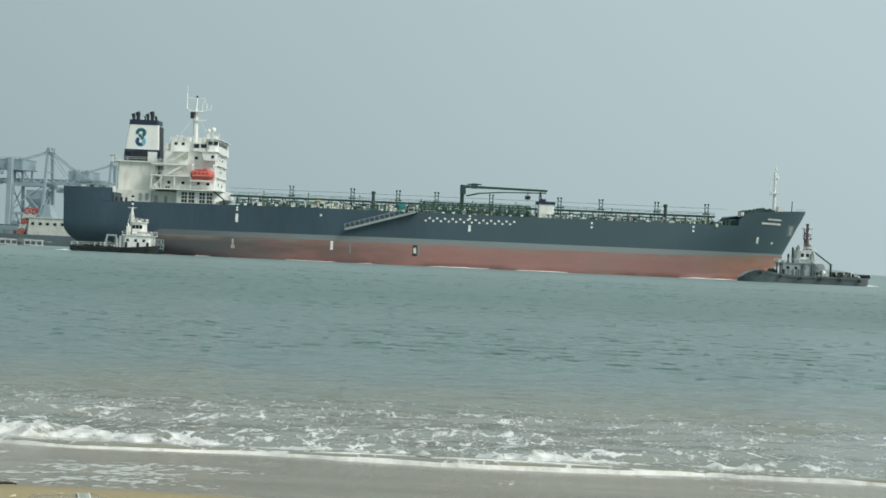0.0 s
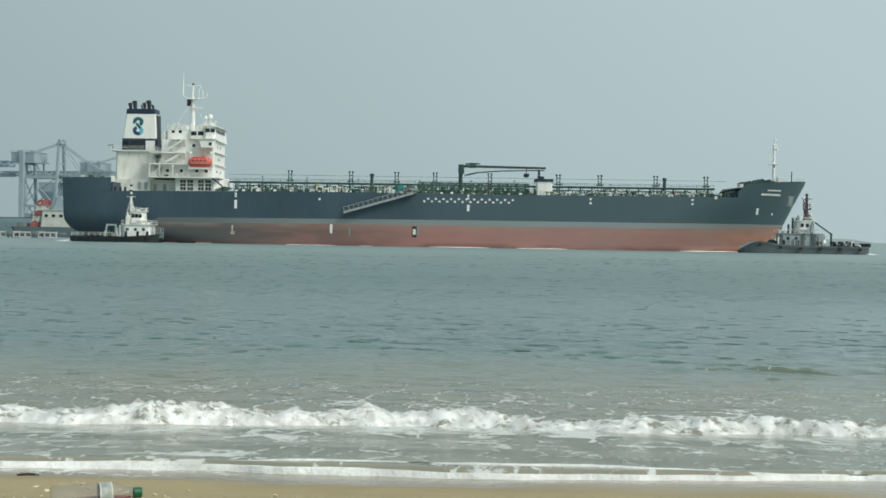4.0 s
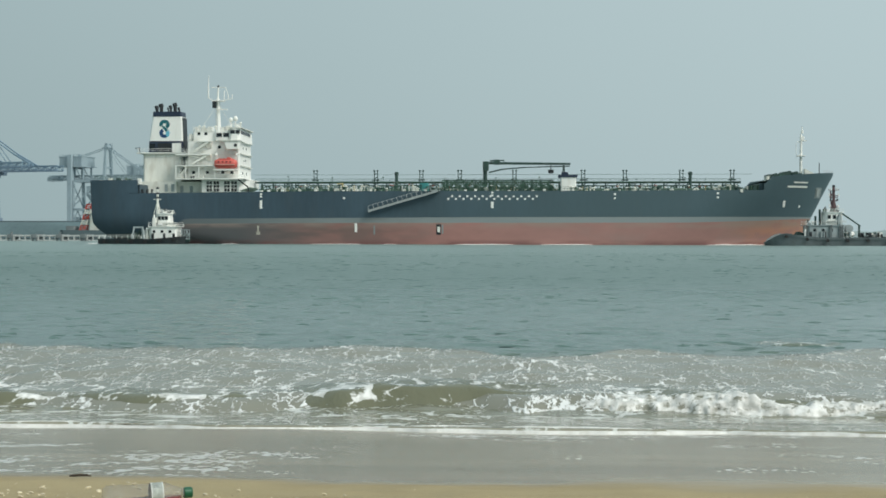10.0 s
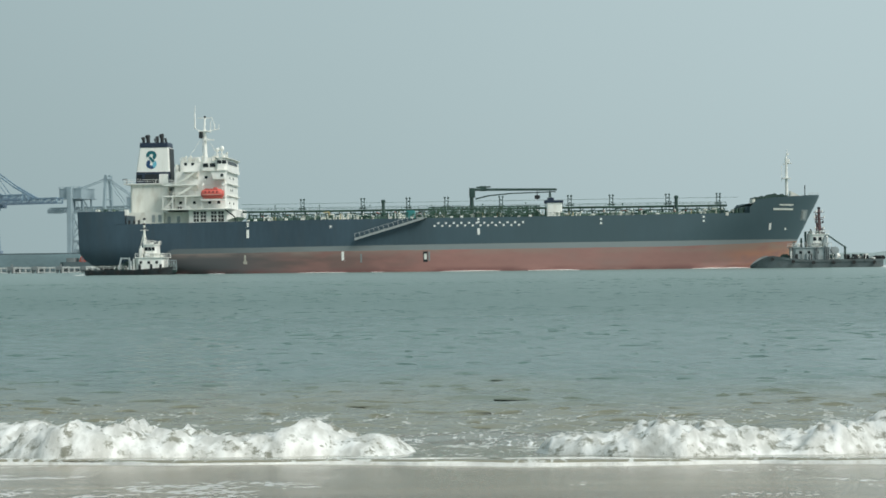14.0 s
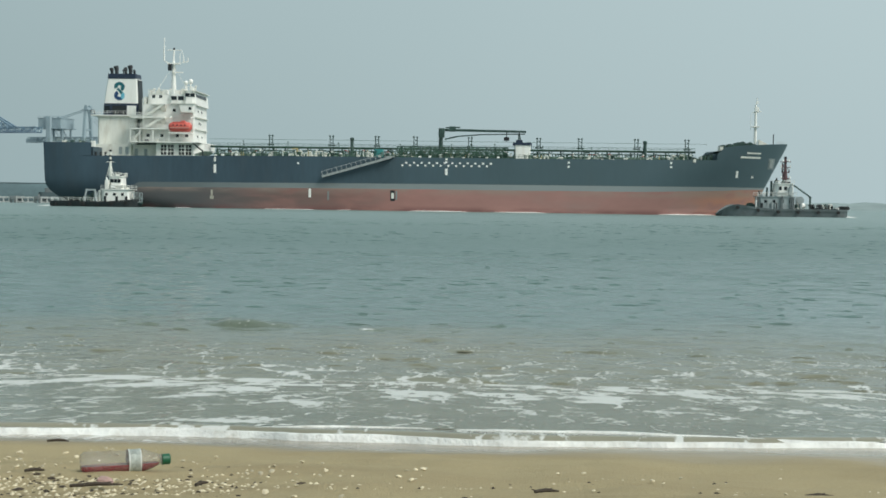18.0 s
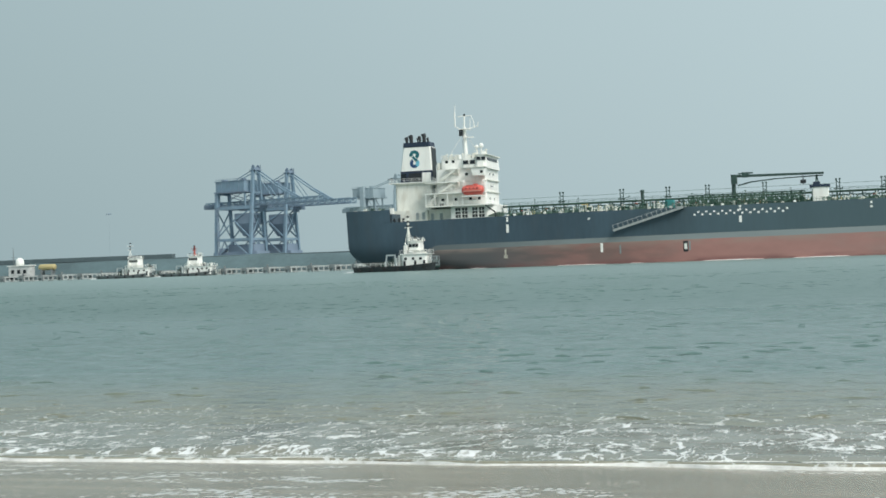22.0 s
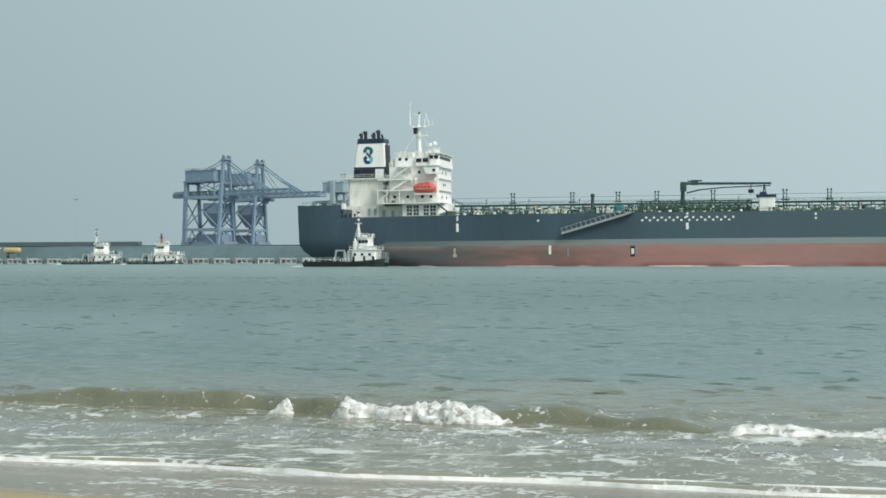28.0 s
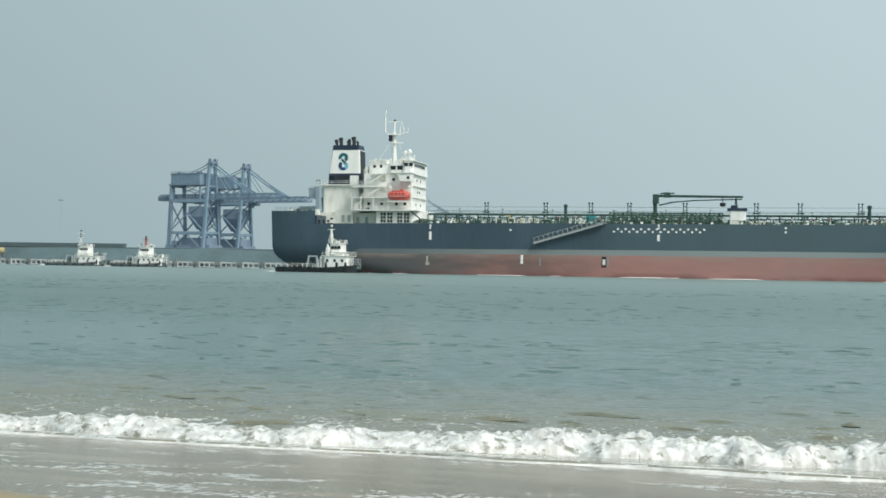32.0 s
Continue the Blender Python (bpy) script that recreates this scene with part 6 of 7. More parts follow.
    if boom:
        part("deck_boom", Shape().beam((hx0 - 0.6, -1.6, 7.6), (hx0 - 4.9, -1.6, 4.6), 0.32).beam((hx0 - 4.6, -1.6, s - 0.5), (hx0 - 4.6, -1.6, 4.8), 0.4), DARKGREEN, t, "folded green deck crane boom")
        tower = part("mast_tower", Shape().truss((13.4, -0.7, 7.9), (13.7, -0.7, 13.0), 0.9, 0.14, 6, (1, 0, 0)), REDDARK, t, "dark red lattice mast tower")
        for z, half in ((9.2, 1.0), (10.6, 0.8), (11.8, 1.1), (13.2, 0.7)):
            part("mast_yard", Shape().beam((14.0 - half, 0.4, z), (14.0 + half, 0.4, z), 0.2), REDDARK, tower)
            for q in (-half, half):
                part("signal_lamp", Shape().box(13.85 + q, 14.2 + q, 0.2, 0.6, z, z + 0.5, 0.08), (BLACK, WHITE)[int(z) % 2], tower)
        part("fore_post", Shape().tube((16.0, 0, 7.6), (16.0, 0, 9.2), 0.16, 6).box(15.7, 16.3, -0.3, 0.3, 8.2, 8.8, 0.1), BLACK, t)
        gear = random.Random(15)
        for k in range(22):
            x = gear.uniform(1.5, 12.0)
            z1 = s + gear.uniform(0.1, 1.3)
            part("deck_gear", Shape().box(x, x + gear.uniform(0.3, 1.0), 1.4, 2.8, s - 0.6, z1, 0.08), gear.choice((WHITE, CREAM, TUGGREY, BLACK, DARKGREEN)), t)
        for k in range(14):
            x = gear.uniform(12.4, 21.5)
            part("deck_fitting", Shape().tube((x, 3.3, s - 0.3), (x, 3.3, s + gear.uniform(1.2, 3.4)), gear.uniform(0.08, 0.22), 6), gear.choice((TUGGREY, TUGGREY, WHITE, TUGSLATE)), t)
        part("work_boat", Shape().lathe([(0.05, -1.5), (0.6, -1.1), (0.8, 0), (0.7, 1.0), (0.3, 1.5)], 10, (hx0 - 2.2, -2.0, s + 0.8), "x"), WHITE, t, "white work boat on deck", smooth=True)
        part("hawser_reel", Shape().lathe([(0.9, -1), (0.9, -0.8), (0.5, -0.8), (0.5, 0.8), (0.9, 0.8), (0.9, 1)], 12, (hx0 - 2.0, -1.2, s + 2.1), "y"), TUGGREY, t)
        part("wash", Shape().add([(-3.0, -3, -0.05), (0.4, -4.4, -0.05), (0.6, 4.4, -0.05), (-3.0, 3, -0.05), (0.2, 0, 0.5)], [(0, 1, 4), (1, 2, 4), (2, 3, 4), (3, 0, 4)]), FOAM, t)
        for dx, top in ((4.8, 8.6), (5.8, 7.0)):
            part("funnel_pipe", Shape().tube((hx0 + dx, -1.2, hz), (hx0 + dx, -1.2, top), 0.26, 8), DARKGREEN, t)
        part("deck_winch_house", Shape().box(hx0 - 3.2, hx0 - 0.4, -3.0, -1.8, s - 0.4, s + 1.4, 0.2), WHITE, t)
        part("stern_gear", Shape().box(hx0 - 7.4, hx0 - 6.0, -1.5, 0.5, s - 0.6, s + 1.0, 0.2), CREAM, t)
        part("stern_fender", Shape().tube((0.0, -3.6, 2.2), (0.0, 3.6, 2.2), 0.5, 10), RUBBER, t)
    else:
        part("wash", Shape().add([(-4.0, -3, -0.05), (0.4, -4.0, -0.05), (0.6, 4.0, -0.05), (-4.0, 3, -0.05), (0.2, 0, 0.5)], [(0, 1, 4), (1, 2, 4), (2, 3, 4), (3, 0, 4)]), FOAM, t)
        gear = random.Random(6)
        for k in range(9):
            x = hx0 - 5.6 + k * 0.62
            z1 = s + 0.7 + 2.6 * (k / 9) ** 0.8 * gear.uniform(0.7, 1.1)
            part("deck_gear", Shape().box(x, x + gear.uniform(0.25, 0.7), -2.4 + k % 3 * 0.5, -1.2, s - 0.4, z1, 0.06), gear.choice((WHITE, CREAM, TUGGREY, DARKGREEN, WHITE)), t)
        part("bow_lattice", Shape().truss((hx1 + 0.4, -1.5, s), (hx1 + 3.0, -1.5, s), 2.2, 0.12, 4), TUGGREY, t)
        part("house_dome", Shape().lathe([(0.05, 0), (0.5, 0.1), (0.6, 0.5), (0.4, 0.9), (0.05, 1.0)], 10, (wx0 + 1.5, 0.4, wz + 0.2)), BLACK, t, smooth=True)
        part("stern_frame", Shape().beam((hx0 - 4.6, -2.6, s - 0.4), (hx0 - 4.0, -2.4, s + 2.8), 0.4).beam((hx0 - 1.6, -2.6, s - 0.4), (hx0 - 2.0, -2.4, s + 2.8), 0.4).beam((hx0 - 4.2, -2.4, s + 2.8), (hx0 - 1.8, -2.4, s + 2.8), 0.4), TUGGREY, t)
    return t


# ---- the port behind ----
def build_unloader(m, mat, mat2, label, back=0.0, front=26.0, house=(-0.5, 22.0, 2.0, 14.0), lift=None):
    """A ship unloader: two leaning portal frames, machinery house, boom, apex tower, hoist links, hopper.
    Local x: boom, y: along the rails. back, front: where the two frames stand; lift: x of a closed lift shaft in front of the house."""
    c = thing("quay_crane", label, "crane", m, "cranes along the quay")
    W, mid, zb, zh, top = 16.0, 8.0, 34.4, 44.2, 57.0
    x0, x1, y0, y1 = house

    def at(x, side, z):
        half = 8.0 - 2.5 * z / 44 if x == back else 7.8 - 5.5 * z / top
        return (x, mid + side * half, z)

    for x, zt in ((back, zh), (front, top)):
        for side in (-1, 1):
            part("portal_leg", Shape().beam(at(x, side, 0), at(x, side, zt), 1.7, 1.5), mat, c)
            y = at(x, side, 0)[1]
            part("bogie", Shape().box(x - 1, x + 1, y - 3.2, y + 3.2, -0.2, 1.6, 0.3), mat2, c)
        for z, w in ((15.5, 1.4), (zb, 1.6), (zh - 1.2, 1.0)):
            part("cross_beam", Shape().beam(at(x, -1, z), at(x, 1, z), w), mat, c)
        part("sway_brace", Shape().beam(at(x, -1, 16), at(x, 1, 33.5), 0.55).beam(at(x, 1, 16), at(x, -1, 33.5), 0.55).beam(at(x, -1, 2), at(x, 0, 15), 0.5).beam(at(x, 1, 2), at(x, 0, 15), 0.5), mat, c)
    for side in (-1, 1):
        part("sill_beam", Shape().beam(at(back, side, 15.5), at(front, side, 15.5), 1.5), mat, c)
        part("portal_girder", Shape().beam(at(back, side, zb), at(front, side, zb), 1.9), mat, c)
        half = (back + front) / 2
        part("leg_brace", Shape().beam(at(back, side, 16), (half, mid + side * 6, 27), 0.6).beam(at(front, side, 16), (half, mid + side * 6, 27), 0.6).beam((half, mid + side * 6, 27), at(front, side, zb - 0.5), 0.6)
             .beam((half, mid + side * 7, 14.8), at(back, side, 5), 0.55).beam((half, mid + side * 7, 14.8), at(front, side, 5), 0.55), mat, c)
        for x in (back + 1.0, x1 - 1.0):
            part("house_post", Shape().beam((x, mid + side * 4.6, zb + 1), (x, mid + side * 4.6, zh), 0.9), mat, c)
        part("house_brace", Shape().beam((back + 1.6, mid + side * 4.6, zh - 0.6), (x1 - 4, mid + side * 4.6, zb + 4.2), 0.4).beam((x1 - 1.6, mid + side * 4.6, zh - 0.6), (back + 8, mid + side * 4.6, zb + 4.2), 0.4), mat2, c)
    h = part("machinery_house", Shape().box(x0, x1, y0, y1, zh, zh + 6.0, 0.3), mat, c)
    for i in range(7):
        x = x0 + 1.4 + i * (x1 - x0 - 2.8) / 6
        part("house_rib", Shape().box(x, x + 0.22, y0 - 0.12, y0 + 0.02, zh, zh + 6.0), mat2, h)
    part("house_roof", Shape().box(x0 - 0.3, x1 + 0.3, y0 - 0.3, y1 + 0.3, zh + 6.0, zh + 6.4), mat2, h)
    part("house_rail", Shape().rail([(x0, y0 + 0.1, zh + 6.4), (x1, y0 + 0.1, zh + 6.4)], 1.1, 0.06, 3), mat2, h)
    part("roof_unit", Shape().box(x0 + 2, x0 + 5, y0 + 3, y0 + 6, zh + 6.4, zh + 7.4, 0.2), mat2, h)
    part("roof_unit", Shape().box(x1 - 6, x1 - 4, y0 + 4, y0 + 7, zh + 6.4, zh + 7.6, 0.2), mat2, h)
    part("house_floor", Shape().box(x0 - 0.6, x1 + 0.8, y0 - 0.9, y1 + 0.9, zh - 0.7, zh), mat2, c)
    boom = part("boom", Shape().truss((-11.5, mid - 2.6, zb + 0.9), (74, mid - 2.6, zb + 0.9), 2.8, 0.36, 34).truss((-11.5, mid + 2.6, zb + 0.9), (74, mid + 2.6, zb + 0.9), 2.8, 0.36, 34), mat, c)
    part("boom_walkway", Shape().box(-11.5, 74, mid - 3.8, mid - 2.8, zb + 0.5, zb + 0.8).box(-13, -4.5, mid - 3, mid + 3, zb + 0.2, zb + 2.9, 0.2), mat2, boom)
    part("walkway_rail", Shape().rail([(-11.5, mid - 3.7, zb + 0.8), (74, mid - 3.7, zb + 0.8)], 1.1, 0.07, 3.0), mat2, boom)
    part("trolley", Shape().box(30, 36, mid - 2.2, mid + 2.2, zb - 1.2, zb + 0.8, 0.3), mat2, boom)
    for y in (mid - 2.0, mid + 2.0):
        part("fore_link", Shape().beam((front + 0.3, y, top - 0.6), (front + 17.5, y, zb + 11.0), 0.62).beam((front + 17.5, y, zb + 11.0), (front + 31.0, y, zb + 4.0), 0.85), mat, c)
        part("inner_link", Shape().beam((front + 0.3, y, top - 1.4), (front + 15.0, y, zb + 3.6), 0.34), mat, c)
        part("back_stay", Shape().beam((front - 0.3, y, top - 0.6), (x0 + 11.0, y, zh + 6.2), 0.42), mat, c)
        part("link_frame", Shape().beam((front + 24, y, zb + 3.6), (front + 31.0, y, zb + 4.3), 0.9).beam((front + 24, y, zb + 7.4), (front + 24.4, y, zb + 3.6), 0.5), mat, c)
    part("apex_platform", Shape().box(front - 2.2, front + 2.2, mid - 3.4, mid + 3.4, top - 1.0, top - 0.6).box(front - 1.4, front + 1.4, mid - 2.6, mid + 2.6, top - 0.6, top + 0.7, 0.2), mat2, c)
    for y in (mid - 2.2, mid + 2.2):
        part("sheave", Shape().lathe([(1.1, y - 0.2), (1.1, y + 0.2)], 12, (front, 0, top + 1.1), "y"), mat2, c)
    part("apex_aerial", Shape().tube((front + 1.8, mid + 2, top - 0.6), (front + 2.2, mid + 2, top + 2.2), 0.2, 5), mat2, c)
    a, b = front - 13.5, front - 0.8
    hop = Shape().box(a, b, mid - 5, mid + 5, 25.0, 31.0, 0.3)
    hop.add([(a, mid - 5, 25), (b, mid - 5, 25), (b, mid + 5, 25), (a, mid + 5, 25), (a + 4.4, mid - 2, 17.4), (b - 4.4, mid - 2, 17.4), (b - 4.4, mid + 2, 17.4), (a + 4.4, mid + 2, 17.4)],
            [(0, 1, 2, 3), (7, 6, 5, 4), (0, 4, 5, 1), (1, 5, 6, 2), (2, 6, 7, 3), (3, 7, 4, 0)])
    part("hopper", hop, mat2, c, "steel grab hopper")
    part("operator_cabin", Shape().box(front + 3, front + 6, mid - 1.5, mid + 1.5, zb - 2.6, zb + 0.4, 0.3), mat2, c)
    part("stair_tower", Shape().truss((back + 2.2, -0.6, 3), (back + 2.2, -0.6, zb), 1.6, 0.18, 14, (1, 0, 0)), mat2, c)
    part("conveyor_house", Shape().box(back - 4, front + 4, 2, W - 2, 1.6, 8.4, 0.4).box(back + 7, front + 1, 3, W - 3, 8.4, 12.6, 0.4).box(back + 1, back + 5, 1.4, 5, 8.4, 10.6, 0.3), mat2, c)
    part("chute", Shape().beam((front - 7, mid, 17.6), (front - 4, mid, 12.4), 2.4), mat2, c)
    if lift is not None:
        part("lift_shaft", Shape().box(lift - 1.8, lift + 1.8, -1.6, 1.2, 0, zh + 7.2, 0.25), mat, c, "closed pale lift shaft")
    return c


def build_port():
    quay = thing("quay", "low grey quay under the cranes", "quay", pose(0, 0, 0), kind="structure")
    a, ux, uy = Vector((-352, 690, 0)), Vector((0.964, -0.265, 0)), Vector((0.265, 0.964, 0))
    sh = Shape()
    q = [a - ux * 260 - uy * 40, a + ux * 40 - uy * 40, a + ux * 40 + uy * 420, a - ux * 260 + uy * 420]
    sh.add([(p.x, p.y, -2) for p in q] + [(p.x, p.y, 3.6) for p in q], [(4, 5, 6, 7), (0, 1, 5, 4), (1, 2, 6, 5), (2, 3, 7, 6), (3, 0, 4, 7)])
    part("quay_block", sh, CONCRETE, quay)
    ang = -15.4
    build_unloader(pose(-347, 700, 3.8, 0, 0, ang), STEELBLUE, STEELDIM, "blue ship unloader with a boxy machinery house, paled by haze")
    build_unloader(pose(-341, 736, 3.8, 0, 0, ang), STEELBLUE, STEELDIM, "blue ship unloader with its boom lowered over the berth, paled by haze")
    pale = dict(back=9.0, front=32.5, house=(-0.2, 17.4, 0.4, 15.4), lift=8.9)
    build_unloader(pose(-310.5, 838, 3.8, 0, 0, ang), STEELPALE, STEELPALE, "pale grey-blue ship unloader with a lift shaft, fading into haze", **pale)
    build_unloader(pose(-301, 952, 3.8, 0, 0, ang), STEELPALE, STEELPALE, "grey-blue ship unloader far along the quay, paled by haze", **pale)

    # stockpile bank with the conveyor gallery on it
    xs, vs = np.linspace(-900, -120, 240), np.linspace(0, 1, 9)
    X, V = np.meshgrid(xs, vs)
    prof = np.interp(V, [0, 0.3, 0.5, 0.75, 1], [0, 8.0, 9.8, 8.0, 0])
    Z = prof * (0.9 + 0.25 * fbm(X * 0.02, V * 2, 71, 3)) - 0.5
    me = grid_mesh("bank", X, 640 + 34 * V, Z)
    me.materials.append(BERM)
    tagged(new("stockpile_bank", me), "long dark bank of stockpiled material behind the jetty", "embankment", kind="structure")
    g = thing("conveyor_gallery", "long grey conveyor gallery running along the bank", "conveyor", kind="structure")
    part("gallery", Shape().box(-620, -352, 655, 659, 9.4, 11.8).box(-352, -130, 655, 659, 8.4, 9.6), BERMTOP, g)
    for i in range(40):
        x = -615 + i * 12
        part("gallery_leg", Shape().beam((x, 656, 3), (x, 656, 9.6), 0.8), BERMTOP, g)

    # pile jetty in front of it
    j = thing("jetty", "long low concrete jetty on piles with pale spans", "jetty", kind="structure")
    part("jetty_walkway", Shape().box(-470, -150, 455.0, 460.0, 1.5, 1.9), DARKPILE, j)
    for i in range(36):
        x = -471.9 + i * 8.95
        bent = part("pile_bent", Shape().box(x - 1.0, x + 1.0, 451.6, 460.4, 1.2, 2.5, 0.15), DARKPILE, j)
        for dx, y in ((-0.6, 452.4), (0.6, 452.4), (-0.6, 459.0), (0.6, 459.0)):
            part("pile", Shape().tube((x + dx, y, -2), (x + dx, y, 1.2), 0.42, 8), DARKPILE, bent)
        a, b = x + 1.1, x + 7.85
        part("span_beam", Shape().box(a, b, 452.0, 453.0, 1.75, 2.25, 0.05), CONCRETE, j)
        part("span_sill", Shape().box(a, b, 452.1, 452.8, 0.15, 0.5, 0.05), CONCRETE, j)
        for k in range(4):
            u = a + 0.25 + k * (b - a - 0.5) / 3
            part("span_post", Shape().beam((u, 452.3, 0.4), (u, 452.3, 1.8), 0.42), CONCRETE, j)
        part("pipe_run", Shape().tube((a, 453.4, 0.9), (b, 453.4, 0.9), 0.22, 6), DARKPILE, j)
        if i % 2 == 0:
            part("bollard", Shape().lathe([(0.4, 2.4), (0.3, 2.9), (0.5, 3.1), (0.5, 3.3)], 8, (x, 453.5, 0)), DARKPILE, j)
    # hut, yellow machine and lamp mast
    hut = thing("jetty_hut", "small pale control hut standing on the jetty", "hut", pose(-311.5, 456, 1.9))
    part("hut_walls", Shape().box(-6.5, 3.2, -2, 2, 0, 4.4, 0.1), CONCRETE, hut)
    part("hut_roof", Shape().box(-6.9, 3.6, -2.4, 2.4, 4.4, 4.7), WHITE, hut)
    part("roof_dome", Shape().lathe([(1.7, 4.7), (1.7, 6.2), (1.5, 7.0), (0.9, 7.6), (0.05, 7.8)], 14, (-2.4, 0, 0)), WHITE, hut, "white dome", smooth=True)
    part("hut_pole", Shape().tube((-5, 0, 0), (-5.4, 0, 12), 0.22, 6, 0.1).beam((-6.4, 0, 8), (-4.0, 0, 8), 0.15), DARKPILE, hut)
    for i in range(3):
        part("hut_window", Shape().box(-5.2 + i * 2.8, -3.8 + i * 2.8, -2.08, -1.9, 1.4, 2.9), GLASS, hut)
    for x, w in ((-301.7, 3.7), (-333.0, 5.5)):
        y = thing("yellow_container_tank", "faded yellow tank lying on the jetty", "tank", pose(x, 457, 1.9), "tanks on the jetty")
        part("tank_body", Shape().lathe([(0.1, -w), (1.0, -w + 0.1), (1.25, -w + 0.6), (1.25, w - 0.6), (1.0, w - 0.1), (0.1, w)], 14, (0, 0, 3.6), "x"), YELLOW, y, smooth=True)
        part("tank_cradle", Shape().box(-w + 1, -w + 1.6, -1.2, 1.2, 0, 2.9).box(w - 1.6, w - 1, -1.2, 1.2, 0, 2.9).box(-w + 0.6, w - 0.6, -1.0, 1.0, 1.6, 1.9), DARKPILE, y)
    lm = thing("lamp_mast", "tall thin floodlight mast with a round head frame", "lamp post", pose(-418, 700, 3.6))
    part("pole", Shape().tube((0, 0, 0), (0, 0, 34.5), 0.08, 8, 0.04), STEELPALE, lm)
    part("head_frame", Shape().lathe([(0.7, 34.4), (1.5, 34.5), (1.5, 34.9), (0.7, 35.0)], 14), STEELDIM, lm)

    # workboat at the quay
    w = thing("moored_workboat", "pale moored workboat with red and white lattice gear", "boat", pose(-196, 556, 0))
    part("hull", Shape().box(-8, 34, -5, 5, -1, 4.4, 2.0, (-0.5, 2.0)), BERMTOP, w)
    part("deckhouse", Shape().box(4.5, 24, -4, 4, 4.4, 11.6, 0.6, (0.6, 0)), PALESHIP, w)
    for k in range(5):
        part("cabin_window", Shape().box(6.5 + 3.2 * k, 7.9 + 3.2 * k, -4.06, -3.9, 8.6, 9.8), GLASS, w)
    part("house_top", Shape().box(4.0, 24.4, -4.4, 4.4, 11.6, 11.9), PALESHIP, w)
    part("upper_works", Shape().box(8.5, 16.5, -3, 3, 11.9, 14.6, 1.2, (1.4, -1.4)).box(9.5, 15.0, -2, 2, 14.6, 17.6, 0.8, (1.0, -1.0)), STEELPALE, w, "grey upper works")
    for k, (x, y) in enumerate(((1.0, -3.4), (2.6, 1.0))):
        for q in range(5):
            lo, hi = q / 5, (q + 1) / 5
            part("lattice_bay", Shape().truss((x - 0.6 + 3.4 * lo, y, 4.4 + 11.4 * lo), (x - 0.6 + 3.4 * hi, y, 4.4 + 11.4 * hi), 2.2, 0.34, 2, (1, 0, 0)), (REDPAINT, PALESHIP)[q % 2], w)
    part("lattice_tie", Shape().beam((4.6, -3.4, 15.6), (6.0, 1.0, 15.6), 0.4).beam((2.6, -3.4, 9.6), (4.2, 1.0, 9.6), 0.4), REDPAINT, w)
    for x0, x1, z1 in ((-6, -2, 6.2), (24, 30, 7.0)):
        part("deck_gear", Shape().box(x0, x1, -3, 3, 4.4, z1, 0.4), DARKPILE, w)

    # far shore to seaward
    xs = np.linspace(560, 2400, 160)
    hts = 12 + 9 * fbm(xs * 0.008, xs * 0, 81, 4) * np.clip((xs - 560) / 90, 0, 1)
    hts = (5 + 14 * fbm(xs * 0.012, xs * 0, 81, 4)) * np.clip((xs - 555) / 70, 0.02, 1)
    V = np.linspace(0, 1, 5)
    X, VV = np.meshgrid(xs, V)
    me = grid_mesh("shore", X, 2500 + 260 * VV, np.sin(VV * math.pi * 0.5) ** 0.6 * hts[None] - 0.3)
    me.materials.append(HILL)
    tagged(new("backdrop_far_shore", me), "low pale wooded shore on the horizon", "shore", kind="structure")


